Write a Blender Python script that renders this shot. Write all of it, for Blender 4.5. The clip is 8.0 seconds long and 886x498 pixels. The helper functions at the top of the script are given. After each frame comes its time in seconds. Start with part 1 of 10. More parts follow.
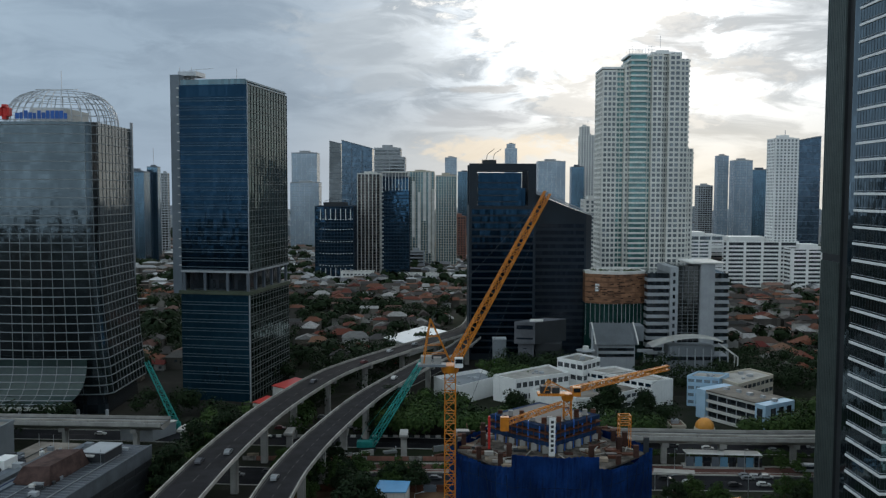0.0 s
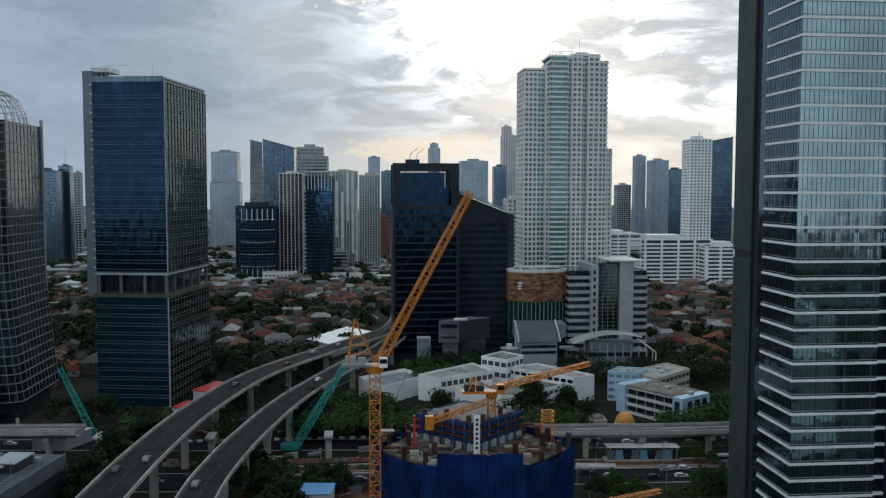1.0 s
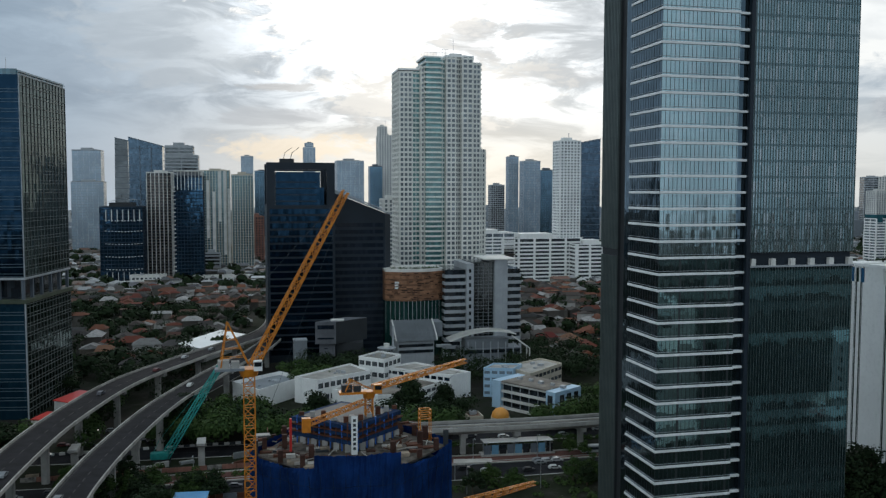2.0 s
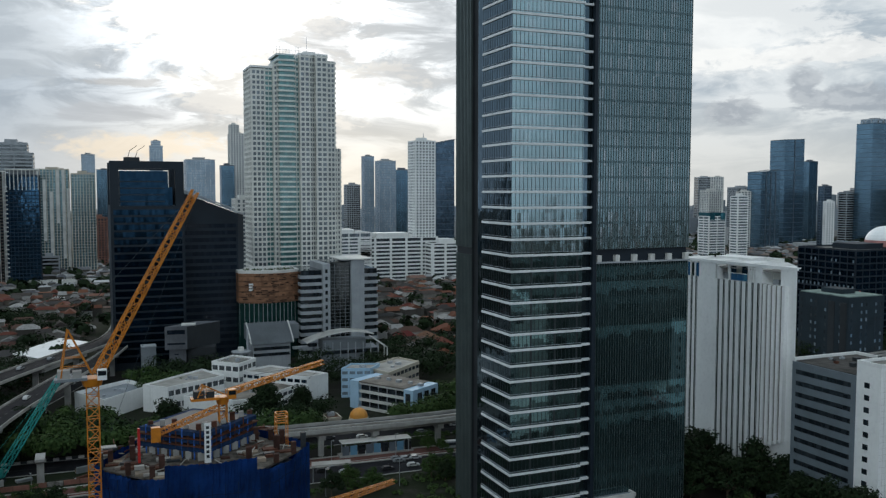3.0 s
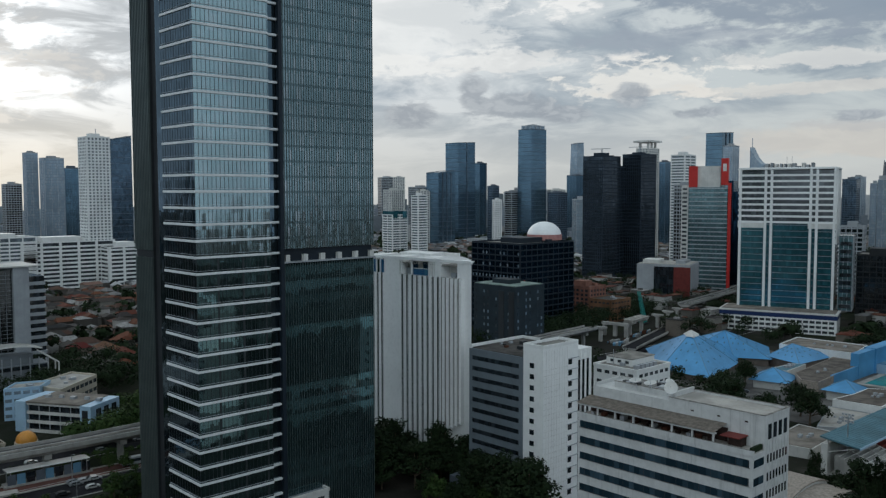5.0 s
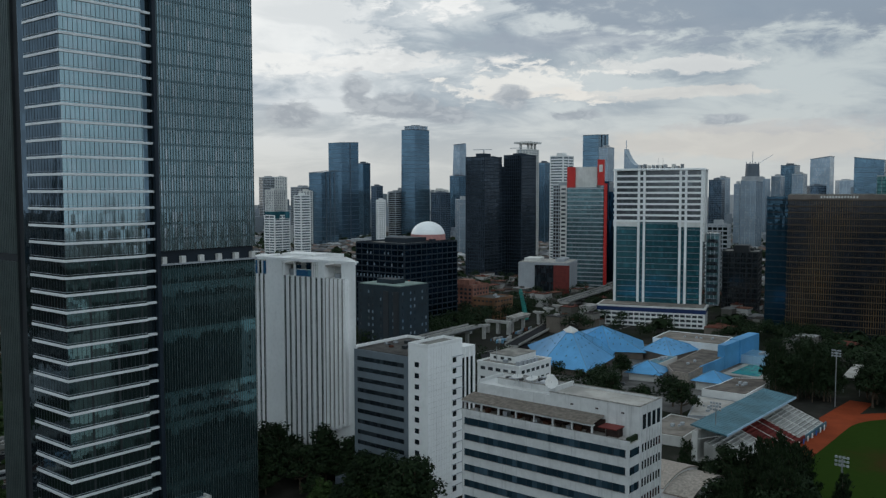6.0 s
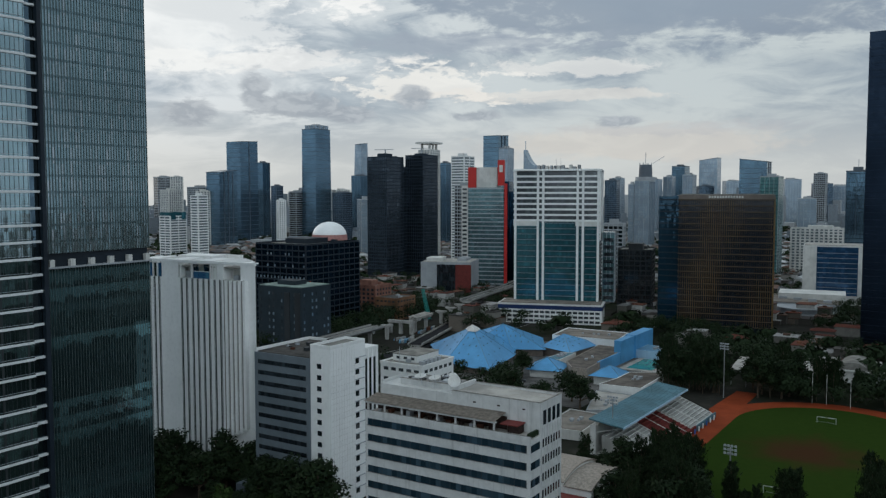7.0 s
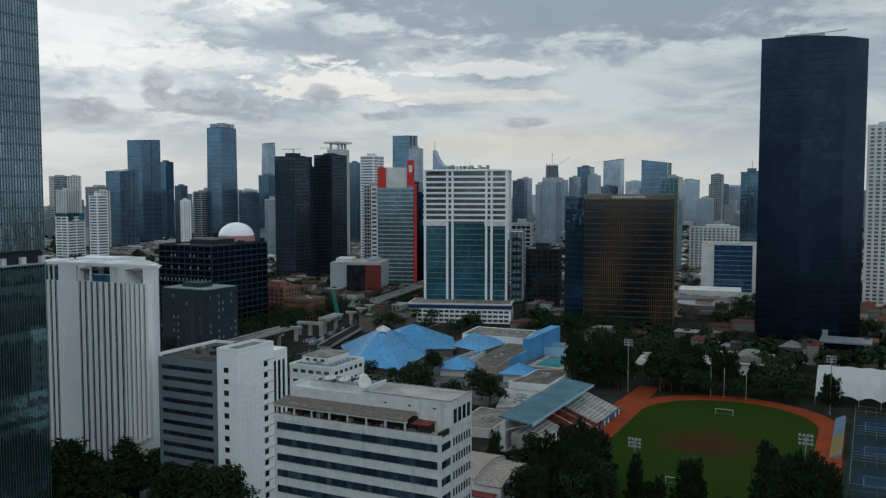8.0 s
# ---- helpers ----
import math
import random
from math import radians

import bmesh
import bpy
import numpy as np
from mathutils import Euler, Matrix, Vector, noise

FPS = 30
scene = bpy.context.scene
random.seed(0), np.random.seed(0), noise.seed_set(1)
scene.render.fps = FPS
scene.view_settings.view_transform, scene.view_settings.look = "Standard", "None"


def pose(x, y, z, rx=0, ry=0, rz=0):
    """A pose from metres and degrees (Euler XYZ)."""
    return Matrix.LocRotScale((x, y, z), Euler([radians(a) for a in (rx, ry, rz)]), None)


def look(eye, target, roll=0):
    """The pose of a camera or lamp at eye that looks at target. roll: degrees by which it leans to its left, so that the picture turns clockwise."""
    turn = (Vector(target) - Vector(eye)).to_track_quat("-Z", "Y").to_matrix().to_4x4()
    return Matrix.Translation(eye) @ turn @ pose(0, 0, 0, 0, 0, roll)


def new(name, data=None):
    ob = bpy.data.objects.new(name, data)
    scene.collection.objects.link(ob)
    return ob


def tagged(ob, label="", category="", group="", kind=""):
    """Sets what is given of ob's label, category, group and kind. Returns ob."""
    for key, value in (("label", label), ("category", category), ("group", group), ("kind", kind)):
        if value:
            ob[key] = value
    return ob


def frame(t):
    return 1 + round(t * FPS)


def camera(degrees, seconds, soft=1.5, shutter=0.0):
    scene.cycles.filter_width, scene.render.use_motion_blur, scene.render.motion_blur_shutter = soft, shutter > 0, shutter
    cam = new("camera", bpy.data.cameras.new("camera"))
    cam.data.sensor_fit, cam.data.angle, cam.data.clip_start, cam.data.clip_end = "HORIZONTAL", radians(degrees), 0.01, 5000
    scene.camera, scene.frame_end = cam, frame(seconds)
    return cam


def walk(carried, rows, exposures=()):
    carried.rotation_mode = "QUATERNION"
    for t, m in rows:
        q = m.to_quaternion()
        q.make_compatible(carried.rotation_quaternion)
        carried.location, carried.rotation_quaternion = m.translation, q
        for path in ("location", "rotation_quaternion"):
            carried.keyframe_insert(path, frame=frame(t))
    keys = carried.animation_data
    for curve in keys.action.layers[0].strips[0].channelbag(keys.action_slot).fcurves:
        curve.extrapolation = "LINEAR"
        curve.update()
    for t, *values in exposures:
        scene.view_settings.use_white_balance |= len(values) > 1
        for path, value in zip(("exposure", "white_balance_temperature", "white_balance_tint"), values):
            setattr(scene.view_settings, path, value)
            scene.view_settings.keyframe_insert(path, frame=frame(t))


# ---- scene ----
cam = camera(54.4, 8.0, soft=1.3)
EYE = 97.0
# seconds, x, y, z past the first eye, yaw, pitch, roll
ROWS = [
    (0.0, 0.0, 0.0, 0.0, 0.0, -3.815, -0.17),
    (0.5, 0.02, 0.0, 0.0, -2.501, -3.818, -0.123),
    (1.0, 0.04, 0.0, -0.01, -5.068, -3.828, -0.083),
    (2.5, 0.3, 0.02, -0.12, -18.065, -3.818, -0.073),
    (3.0, 0.34, 0.01, -0.12, -22.796, -3.83, -0.034),
    (3.5, 0.4, 0.01, -0.11, -27.979, -3.843, -0.015),
    (4.0, 0.45, -0.01, -0.12, -33.515, -3.848, 0.033),
    (4.5, 0.48, -0.03, -0.13, -38.672, -3.855, 0.054),
    (6.0, 0.55, -0.2, -0.21, -50.998, -3.853, 0.07),
    (6.5, 0.57, -0.22, -0.2, -54.222, -3.857, 0.06),
    (7.0, 0.6, -0.24, -0.18, -57.497, -3.86, 0.062),
    (7.5, 0.63, -0.26, -0.17, -60.177, -3.865, 0.035),
    (8.0, 0.65, -0.26, -0.16, -63.486, -3.856, 0.022),
]
walk(cam, [(t, pose(x, y, EYE + z, 90 + pitch, roll, yaw)) for t, x, y, z, yaw, pitch, roll in ROWS],
     [(0.0, 0.0), (1.0, 0.0), (2.5, 0.08), (3.0, 0.03), (3.5, -0.05), (4.0, -0.14), (4.5, -0.17), (6.0, -0.12), (7.0, -0.07), (8.0, -0.05)])

# ---------------------------------------------------------------- sky and sun
SUN_AZ, SUN_EL = 12.0, 17.0          # degrees clockwise from +y, degrees up
SUN_DIR = Vector((math.sin(radians(SUN_AZ)) * math.cos(radians(SUN_EL)),
                  math.cos(radians(SUN_AZ)) * math.cos(radians(SUN_EL)), math.sin(radians(SUN_EL))))


class Nodes:
    """Short way to write node trees."""

    def __init__(self, tree):
        self.t = tree

    def n(self, kind, **props):
        node = self.t.nodes.new(kind)
        for k, v in props.items():
            setattr(node, k, v)
        return node

    def link(self, a, b):
        self.t.links.new(a, b)

    def put(self, sock, v):
        if isinstance(v, bpy.types.NodeSocket):
            self.link(v, sock)
        elif v is not None:
            sock.default_value = v

    def math(self, op, a, b=None, c=None, clamp=False):
        m = self.n("ShaderNodeMath", operation=op, use_clamp=clamp)
        for s, v in zip(m.inputs, (a, b, c)):
            self.put(s, v)
        return m.outputs[0]

    def vmath(self, op, a, b=None):
        m = self.n("ShaderNodeVectorMath", operation=op)
        self.put(m.inputs[0], a)
        self.put(m.inputs[1], b)
        return m

    def mix(self, f, a, b, blend="MIX"):
        m = self.n("ShaderNodeMix", data_type="RGBA", blend_type=blend)
        self.put(m.inputs[0], f)
        self.put(m.inputs[6], a if isinstance(a, bpy.types.NodeSocket) else (*a, 1) if len(a) == 3 else a)
        self.put(m.inputs[7], b if isinstance(b, bpy.types.NodeSocket) else (*b, 1) if len(b) == 3 else b)
        return m.outputs[2]

    def noise(self, vec, scale, detail=4.0, rough=0.55, dist=0.0):
        m = self.n("ShaderNodeTexNoise")
        if vec is not None:
            self.link(vec, m.inputs["Vector"])
        m.inputs["Scale"].default_value, m.inputs["Detail"].default_value = scale, detail
        m.inputs["Roughness"].default_value, m.inputs["Distortion"].default_value = rough, dist
        return m.outputs["Fac"]

    def ramp(self, f, *stops):
        m = self.n("ShaderNodeValToRGB")
        el = m.color_ramp.elements
        while len(el) < len(stops):
            el.new(0.5)
        for e, (p, c) in zip(el, stops):
            e.position, e.color = p, (*c, 1) if len(c) == 3 else c
        self.link(f, m.inputs[0])
        return m.outputs[0]

    def step(self, f, lo, hi):
        m = self.n("ShaderNodeMapRange", interpolation_type="SMOOTHSTEP")
        self.put(m.inputs[0], f)
        m.inputs[1].default_value, m.inputs[2].default_value = lo, hi
        return m.outputs[0]


def build_world():
    w = bpy.data.worlds.new("world")
    scene.world = w
    w.use_nodes = True
    g = Nodes(w.node_tree)
    w.node_tree.nodes.clear()
    out, bg = g.n("ShaderNodeOutputWorld"), g.n("ShaderNodeBackground")
    sky = g.n("ShaderNodeTexSky", sky_type="NISHITA", sun_disc=False)
    sky.sun_elevation, sky.sun_rotation, sky.air_density, sky.dust_density = radians(SUN_EL), radians(SUN_AZ), 1.2, 3.0
    blue = g.mix(1.0, sky.outputs[0], (0.085, 0.085, 0.085), "MULTIPLY")
    d = g.n("ShaderNodeTexCoord").outputs["Generated"]
    sep = g.n("ShaderNodeSeparateXYZ")
    g.link(d, sep.inputs[0])
    # bearing and height in degrees; the sheet of cloud is drawn out along the horizon
    az = g.math("MULTIPLY", g.math("ARCTAN2", sep.outputs[0], sep.outputs[1]), 57.2958)
    el = g.math("MULTIPLY", g.math("ARCSINE", sep.outputs[2]), 57.2958)
    flow = g.n("ShaderNodeCombineXYZ")
    g.link(g.math("MULTIPLY", az, 0.05), flow.inputs[0])
    g.link(g.math("MULTIPLY", el, 0.17), flow.inputs[1])
    flow = flow.outputs[0]
    big = g.noise(flow, 1.3, 4, 0.5, 0.4)
    mid = g.noise(flow, 3.4, 9, 0.6, 0.6)
    fine = g.noise(g.vmath("MULTIPLY", flow, (1.6, 1.0, 1.0)).outputs[0], 9.0, 9, 0.62, 0.4)
    both = g.math("MULTIPLY_ADD", big, 0.5, g.math("MULTIPLY", mid, 0.5))

    def puff(a, e, ra, re, ragged, soft=0.5):
        """An uneven patch of cloud round a bearing and a height."""
        u, v = g.math("DIVIDE", g.math("SUBTRACT", az, a), ra), g.math("DIVIDE", g.math("SUBTRACT", el, e), re)
        away = g.math("SQRT", g.math("ADD", g.math("MULTIPLY", u, u), g.math("MULTIPLY", v, v)))
        rough = g.math("ADD", g.math("MULTIPLY", g.math("SUBTRACT", fine, 0.5), ragged), g.math("MULTIPLY", g.math("SUBTRACT", mid, 0.5), ragged * 1.4))
        return g.step(g.math("ADD", g.math("SUBTRACT", 1.0, away), rough), 0.0, soft)

    dot = g.vmath("DOT_PRODUCT", d, tuple(SUN_DIR)).outputs["Value"]
    glow = g.math("MAXIMUM", dot, 0.0)
    near = g.math("POWER", glow, 65.0)
    # the sheet of cloud is thinner to the right of the sun
    thinner = Vector((math.sin(radians(30)), math.cos(radians(30)), 0.25)).normalized()
    wide = g.math("POWER", g.math("MAXIMUM", g.vmath("DOT_PRODUCT", d, tuple(thinner)).outputs["Value"], 0.0), 9.0)
    # thick cloud is grey, thin cloud is bright, more so towards the hidden sun
    thin = g.math("SUBTRACT", 1.0, g.step(both, 0.42, 0.60))
    east = g.step(g.vmath("DOT_PRODUCT", d, (0.94, 0.34, 0.0)).outputs["Value"], 0.2, 0.95)
    grey = g.mix(wide, g.mix(east, (0.255, 0.35, 0.46), (0.36, 0.435, 0.505)), (0.38, 0.47, 0.56))
    lit = g.mix(wide, g.mix(east, (0.32, 0.43, 0.55), (0.60, 0.67, 0.69)), (0.86, 0.91, 0.95))
    cloud = g.mix(thin, grey, lit)
    gaps = g.math("SUBTRACT", 1.0, g.step(mid, 0.42, 0.58))
    cloud = g.mix(g.math("MULTIPLY", g.math("SUBTRACT", 1.0, gaps), g.math("MULTIPLY", wide, 0.5)), cloud, (0.46, 0.53, 0.59))
    shine = g.math("MULTIPLY", near, g.math("MULTIPLY_ADD", gaps, 1.7, 0.14))
    cloud = g.mix(1.0, cloud, g.mix(shine, (0, 0, 0), (1.42, 1.46, 1.48)), "ADD")
    # pale warm air low down
    low = g.math("SUBTRACT", 1.0, g.step(sep.outputs[2], 0.0, 0.12))
    dusk = g.math("POWER", g.math("MAXIMUM", g.vmath("DOT_PRODUCT", d, (math.sin(radians(14)), math.cos(radians(14)), 0.03)).outputs["Value"], 0.0), 22.0)
    cloud = g.mix(g.math("MULTIPLY", low, 0.75), cloud, g.mix(dusk, g.mix(east, (0.35, 0.46, 0.59), (0.70, 0.715, 0.69)), (1.0, 0.94, 0.80)))
    # thick and thin places of the sheet: bearing, height, half width, half height, raggedness, strength, colour
    for a, e, ra, re, ragged, k, col in (
            (-13.0, 7.6, 10.0, 2.4, 1.2, 0.3, (0.23, 0.31, 0.41)), (72.0, 12.6, 22.0, 4.6, 1.1, 0.85, (0.29, 0.36, 0.45)), (21.5, 10.4, 6.0, 2.4, 1.6, 0.55, (0.50, 0.56, 0.62)), (-4.0, 9.5, 7.0, 3.8, 1.2, 0.45, (0.56, 0.63, 0.69)),
            (8.0, 11.6, 8.0, 3.4, 1.9, 0.9, (1.25, 1.25, 1.22)), (12.5, 6.6, 8.0, 2.2, 2.2, 0.55, (0.98, 0.97, 0.93)),
            (4.0, 2.8, 6.0, 1.1, 1.4, 0.6, (0.98, 0.85, 0.66)), (2.5, 4.8, 5.5, 0.8, 1.6, 0.6, (0.47, 0.53, 0.60)),
            (3.2, 6.7, 3.4, 0.42, 1.2, 0.7, (0.46, 0.49, 0.52)), (15.0, 9.6, 3.4, 1.5, 1.8, 0.7, (0.55, 0.60, 0.65)),
            (20.5, 7.4, 4.5, 0.7, 1.8, 0.45, (0.52, 0.56, 0.60)), (51.0, 11.7, 3.6, 1.2, 2.0, 0.8, (1.1, 1.1, 1.08)),
            (45.0, 8.3, 11.0, 0.9, 2.2, 0.6, (1.0, 1.0, 0.98)), (57.0, 7.0, 6.0, 1.2, 2.6, 0.7, (1.06, 1.04, 0.98)),
            (66.0, 8.0, 7.0, 0.6, 2.2, 0.6, (0.95, 0.95, 0.92)), (64.0, 6.2, 9.0, 0.45, 2.0, 0.5, (0.90, 0.86, 0.80)),
            (60.0, 9.6, 9.0, 0.8, 1.8, 0.55, (0.40, 0.46, 0.54)), (40.0, 10.6, 9.0, 4.2, 1.3, 0.6, (1.06, 1.08, 1.07)), (80.0, 12.5, 9.0, 4.5, 1.1, 0.5, (0.27, 0.33, 0.41)), (76.0, 14.0, 18.0, 4.6, 0.5, 0.6, (0.33, 0.41, 0.50)), (70.0, 3.2, 11.0, 1.6, 0.8, 0.5, (0.80, 0.745, 0.67)), (71.0, 4.0, 12.0, 0.5, 1.6, 0.35, (0.50, 0.53, 0.58))):
        cloud = g.mix(g.math("MULTIPLY", puff(a, e, ra, re, ragged), k), cloud, col)
    # heaps of cumulus standing by themselves under the sheet
    for a, e, ra, re in ((41.3, 5.2, 1.9, 1.15), (45.3, 6.3, 1.25, 1.9), (47.6, 5.4, 3.2, 1.15), (51.3, 4.9, 2.0, 0.6), (55.6, 6.1, 1.3, 0.9), (59.5, 4.9, 2.2, 0.5), (69.0, 4.4, 2.4, 0.5)):
        cloud = g.mix(g.math("MULTIPLY", puff(a, e, ra, re, 1.3, 0.45), 0.85), cloud, g.mix(g.step(fine, 0.42, 0.62), (0.37, 0.42, 0.48), (0.50, 0.55, 0.60)))
    # overhead and opposite the sun the sheet is lit from the front and brighter
    high = g.step(sep.outputs[2], 0.22, 0.9)
    cloud = g.mix(1.0, cloud, g.mix(high, (1, 1, 1), (1.31, 1.26, 1.18)), "MULTIPLY")
    back = g.step(g.vmath("DOT_PRODUCT", d, (-0.84, -0.54, 0.0)).outputs["Value"], -0.3, 0.7)
    cloud = g.mix(1.0, cloud, g.mix(back, (1, 1, 1), g.mix(east, (2.50, 2.22, 1.94), (1.32, 1.29, 1.25))), "MULTIPLY")
    full = g.mix(0.97, blue, cloud)
    g.link(full, bg.inputs[0])
    bg.inputs[1].default_value = 0.95
    g.link(bg.outputs[0], out.inputs[0])


build_world()
sun = new("sun", bpy.data.lights.new("sun", "SUN"))
sun.data.energy, sun.data.angle, sun.data.color = 0.5, radians(16), (1.0, 0.95, 0.88)
sun.matrix_world = look(SUN_DIR * 500, (0, 0, 0))


# ---------------------------------------------------------------- materials
def material(name):
    m = bpy.data.materials.new(name)
    m.use_nodes = True
    g = Nodes(m.node_tree)
    b = m.node_tree.nodes["Principled BSDF"]
    return m, g, b


def matt(name, colour, rough=0.75, vary=0.18, scale=0.12, metal=0.0, bump=0.0, streak=0.0, random_tint=0.0):
    """Painted, rendered or concrete surface: two scales of noise, rain streaks down walls, a little relief."""
    m, g, b = material(name)
    pos = g.n("ShaderNodeNewGeometry").outputs["Position"]
    dark = tuple(c * (1 - vary) for c in colour)
    light = tuple(min(0.95, c * (1 + 0.6 * vary)) for c in colour)
    col = g.mix(g.step(g.noise(pos, scale, 5, 0.6), 0.3, 0.7), dark, light)
    col = g.mix(g.math("MULTIPLY", g.step(g.noise(pos, scale * 14, 3, 0.6), 0.45, 0.8), 0.35), col, tuple(c * 0.72 for c in colour))
    if streak:
        stretch = g.vmath("MULTIPLY", pos, (1.3, 1.3, 0.06)).outputs[0]
        col = g.mix(g.math("MULTIPLY", g.step(g.noise(stretch, 0.9, 4, 0.65), 0.52, 0.78), streak), col, tuple(c * 0.45 for c in colour))
    if random_tint:
        r = g.n("ShaderNodeObjectInfo").outputs["Random"]
        col = g.mix(g.math("MULTIPLY", r, random_tint), col, tuple(c * 0.4 for c in colour))
    g.link(col, b.inputs["Base Color"])
    b.inputs["Roughness"].default_value, b.inputs["Metallic"].default_value = rough, metal
    b.inputs["Specular IOR Level"].default_value = 0.12 if rough >= 0.8 else 0.3
    if bump:
        bm_ = g.n("ShaderNodeBump")
        bm_.inputs["Strength"].default_value, bm_.inputs["Distance"].default_value = bump, 0.1
        g.link(g.noise(pos, scale * 25, 4), bm_.inputs["Height"])
        g.link(bm_.outputs[0], b.inputs["Normal"])
    return m


def glass(name, colour, rough=0.06, metal=0.0, ior=1.8, pane=(1.5, 4.0), vary=0.5, wave=0.02, tilt=0.015, blinds=None):
    """Coated curtain-wall glass: tint varies pane by pane (blinds, lit rooms), panes are very slightly out of true.
    blinds: (height of the first floor, storeys with blinds let down) for glass with pale blinds hanging behind it."""
    m, g, b = material(name)
    geo = g.n("ShaderNodeNewGeometry")
    pos = geo.outputs["Position"]
    cell = g.vmath("FLOOR", g.vmath("DIVIDE", pos, (pane[0], pane[0], pane[1])).outputs[0]).outputs[0]
    wn = g.n("ShaderNodeTexWhiteNoise", noise_dimensions="3D")
    g.link(cell, wn.inputs[0])
    big = g.noise(pos, 0.05, 3)
    f = g.math("MULTIPLY", g.math("POWER", wn.outputs["Value"], 3.0), vary)
    col = g.mix(f, colour, tuple(min(0.6, c * 2.6 + 0.03) for c in colour))
    col = g.mix(g.math("MULTIPLY", g.step(big, 0.4, 0.65), 0.4), col, tuple(c * 0.5 for c in colour))
    if blinds:
        up = g.math("DIVIDE", g.math("SUBTRACT", g.vmath("DOT_PRODUCT", pos, (0, 0, 1)).outputs["Value"], blinds[0]), pane[1])
        rp = g.n("ShaderNodeValToRGB")
        rp.color_ramp.interpolation = "CONSTANT"
        el = rp.color_ramp.elements
        while len(el) < 20:
            el.new(0.5)
        for i in range(20):
            el[i].position, el[i].color = i / 20, (*([blinds[1].get(i, 0.06)] * 3), 1)
        g.link(g.math("DIVIDE", up, 20.0), rp.inputs[0])
        wide = g.n("ShaderNodeTexWhiteNoise", noise_dimensions="3D")
        g.link(g.vmath("FLOOR", g.vmath("DIVIDE", pos, (pane[0] * 3, pane[0] * 3, pane[1])).outputs[0]).outputs[0], wide.inputs[0])
        drop = g.math("ADD", g.math("MULTIPLY", wn.outputs["Value"], 0.28), g.math("MULTIPLY", wide.outputs["Value"], 0.5))
        down = g.math("GREATER_THAN", g.math("FRACT", up), drop)
        col = g.mix(g.math("MULTIPLY", down, rp.outputs[0]), col, tuple(c * 3.6 for c in colour))
    g.link(col, b.inputs["Base Color"])
    b.inputs["Roughness"].default_value, b.inputs["Metallic"].default_value, b.inputs["IOR"].default_value = rough, metal, ior
    bp = g.n("ShaderNodeBump")
    bp.inputs["Strength"].default_value, bp.inputs["Distance"].default_value = wave * 10, 0.08
    g.link(g.math("ADD", g.noise(pos, 0.35, 2), g.math("MULTIPLY", wn.outputs["Value"], 0.12)), bp.inputs["Height"])
    lean = g.vmath("MULTIPLY", g.vmath("SUBTRACT", wn.outputs["Color"], (0.5, 0.5, 0.5)).outputs[0], (tilt, tilt, tilt * 2.0)).outputs[0]
    g.link(g.vmath("NORMALIZE", g.vmath("ADD", geo.outputs["Normal"], lean).outputs[0]).outputs[0], bp.inputs["Normal"])
    g.link(bp.outputs[0], b.inputs["Normal"])
    return m


def tinted(name, colours, rough=0.8, vary=0.3, scale=0.3):
    """One material for many pieces, each piece with its own colour out of a few."""
    m, g, b = material(name)
    pos = g.n("ShaderNodeNewGeometry")
    r = g.math("FRACT", g.math("ADD", g.n("ShaderNodeObjectInfo").outputs["Random"], pos.outputs["Random Per Island"]))
    rp = g.n("ShaderNodeValToRGB")
    rp.color_ramp.interpolation = "CONSTANT"
    el = rp.color_ramp.elements
    while len(el) < len(colours):
        el.new(0.5)
    for i, c in enumerate(colours):
        el[i].position, el[i].color = i / len(colours), (*c, 1)
    g.link(r, rp.inputs[0])
    n = g.noise(pos.outputs["Position"], scale, 5, 0.65)
    col = g.mix(g.math("MULTIPLY", g.step(n, 0.35, 0.75), vary), rp.outputs[0], (0.06, 0.055, 0.05))
    g.link(col, b.inputs["Base Color"])
    b.inputs["Roughness"].default_value, b.inputs["Specular IOR Level"].default_value = rough, 0.12 if rough > 0.5 else 0.5
    return m


def leafy(name, a, c):
    m, g, b = material(name)
    pos = g.n("ShaderNodeNewGeometry")
    r = g.math("FRACT", g.math("ADD", g.n("ShaderNodeObjectInfo").outputs["Random"], g.math("MULTIPLY", pos.outputs["Random Per Island"], 0.7)))
    col = g.mix(r, a, c)
    col = g.mix(g.math("MULTIPLY", g.noise(pos.outputs["Position"], 0.25, 4), 0.6), col, tuple(x * 0.45 for x in a))
    g.link(col, b.inputs["Base Color"])
    b.inputs["Roughness"].default_value, b.inputs["Specular IOR Level"].default_value = 0.8, 0.15
    return m


M_WHITE = matt("white_paint", (0.79, 0.79, 0.775), 0.6, 0.1, 0.08, streak=0.35)
M_WHITE_CLEAN = matt("white_cladding", (0.86, 0.86, 0.85), 0.5, 0.06, 0.06, streak=0.12)
M_OFFWHITE = matt("offwhite_render", (0.62, 0.61, 0.58), 0.75, 0.18, 0.1, streak=0.4)
M_GREY = matt("grey_panel", (0.34, 0.36, 0.38), 0.55, 0.15, 0.08, streak=0.2)
M_MIDGREY = matt("mid_grey_panel", (0.20, 0.22, 0.24), 0.5, 0.15, 0.08, streak=0.2)
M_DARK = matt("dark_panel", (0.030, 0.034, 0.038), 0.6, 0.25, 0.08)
M_BLACK = matt("black_stone", (0.012, 0.020, 0.030), 0.45, 0.3, 0.06)
M_CONCRETE = matt("concrete", (0.36, 0.35, 0.33), 0.85, 0.25, 0.15, bump=0.3, streak=0.45)
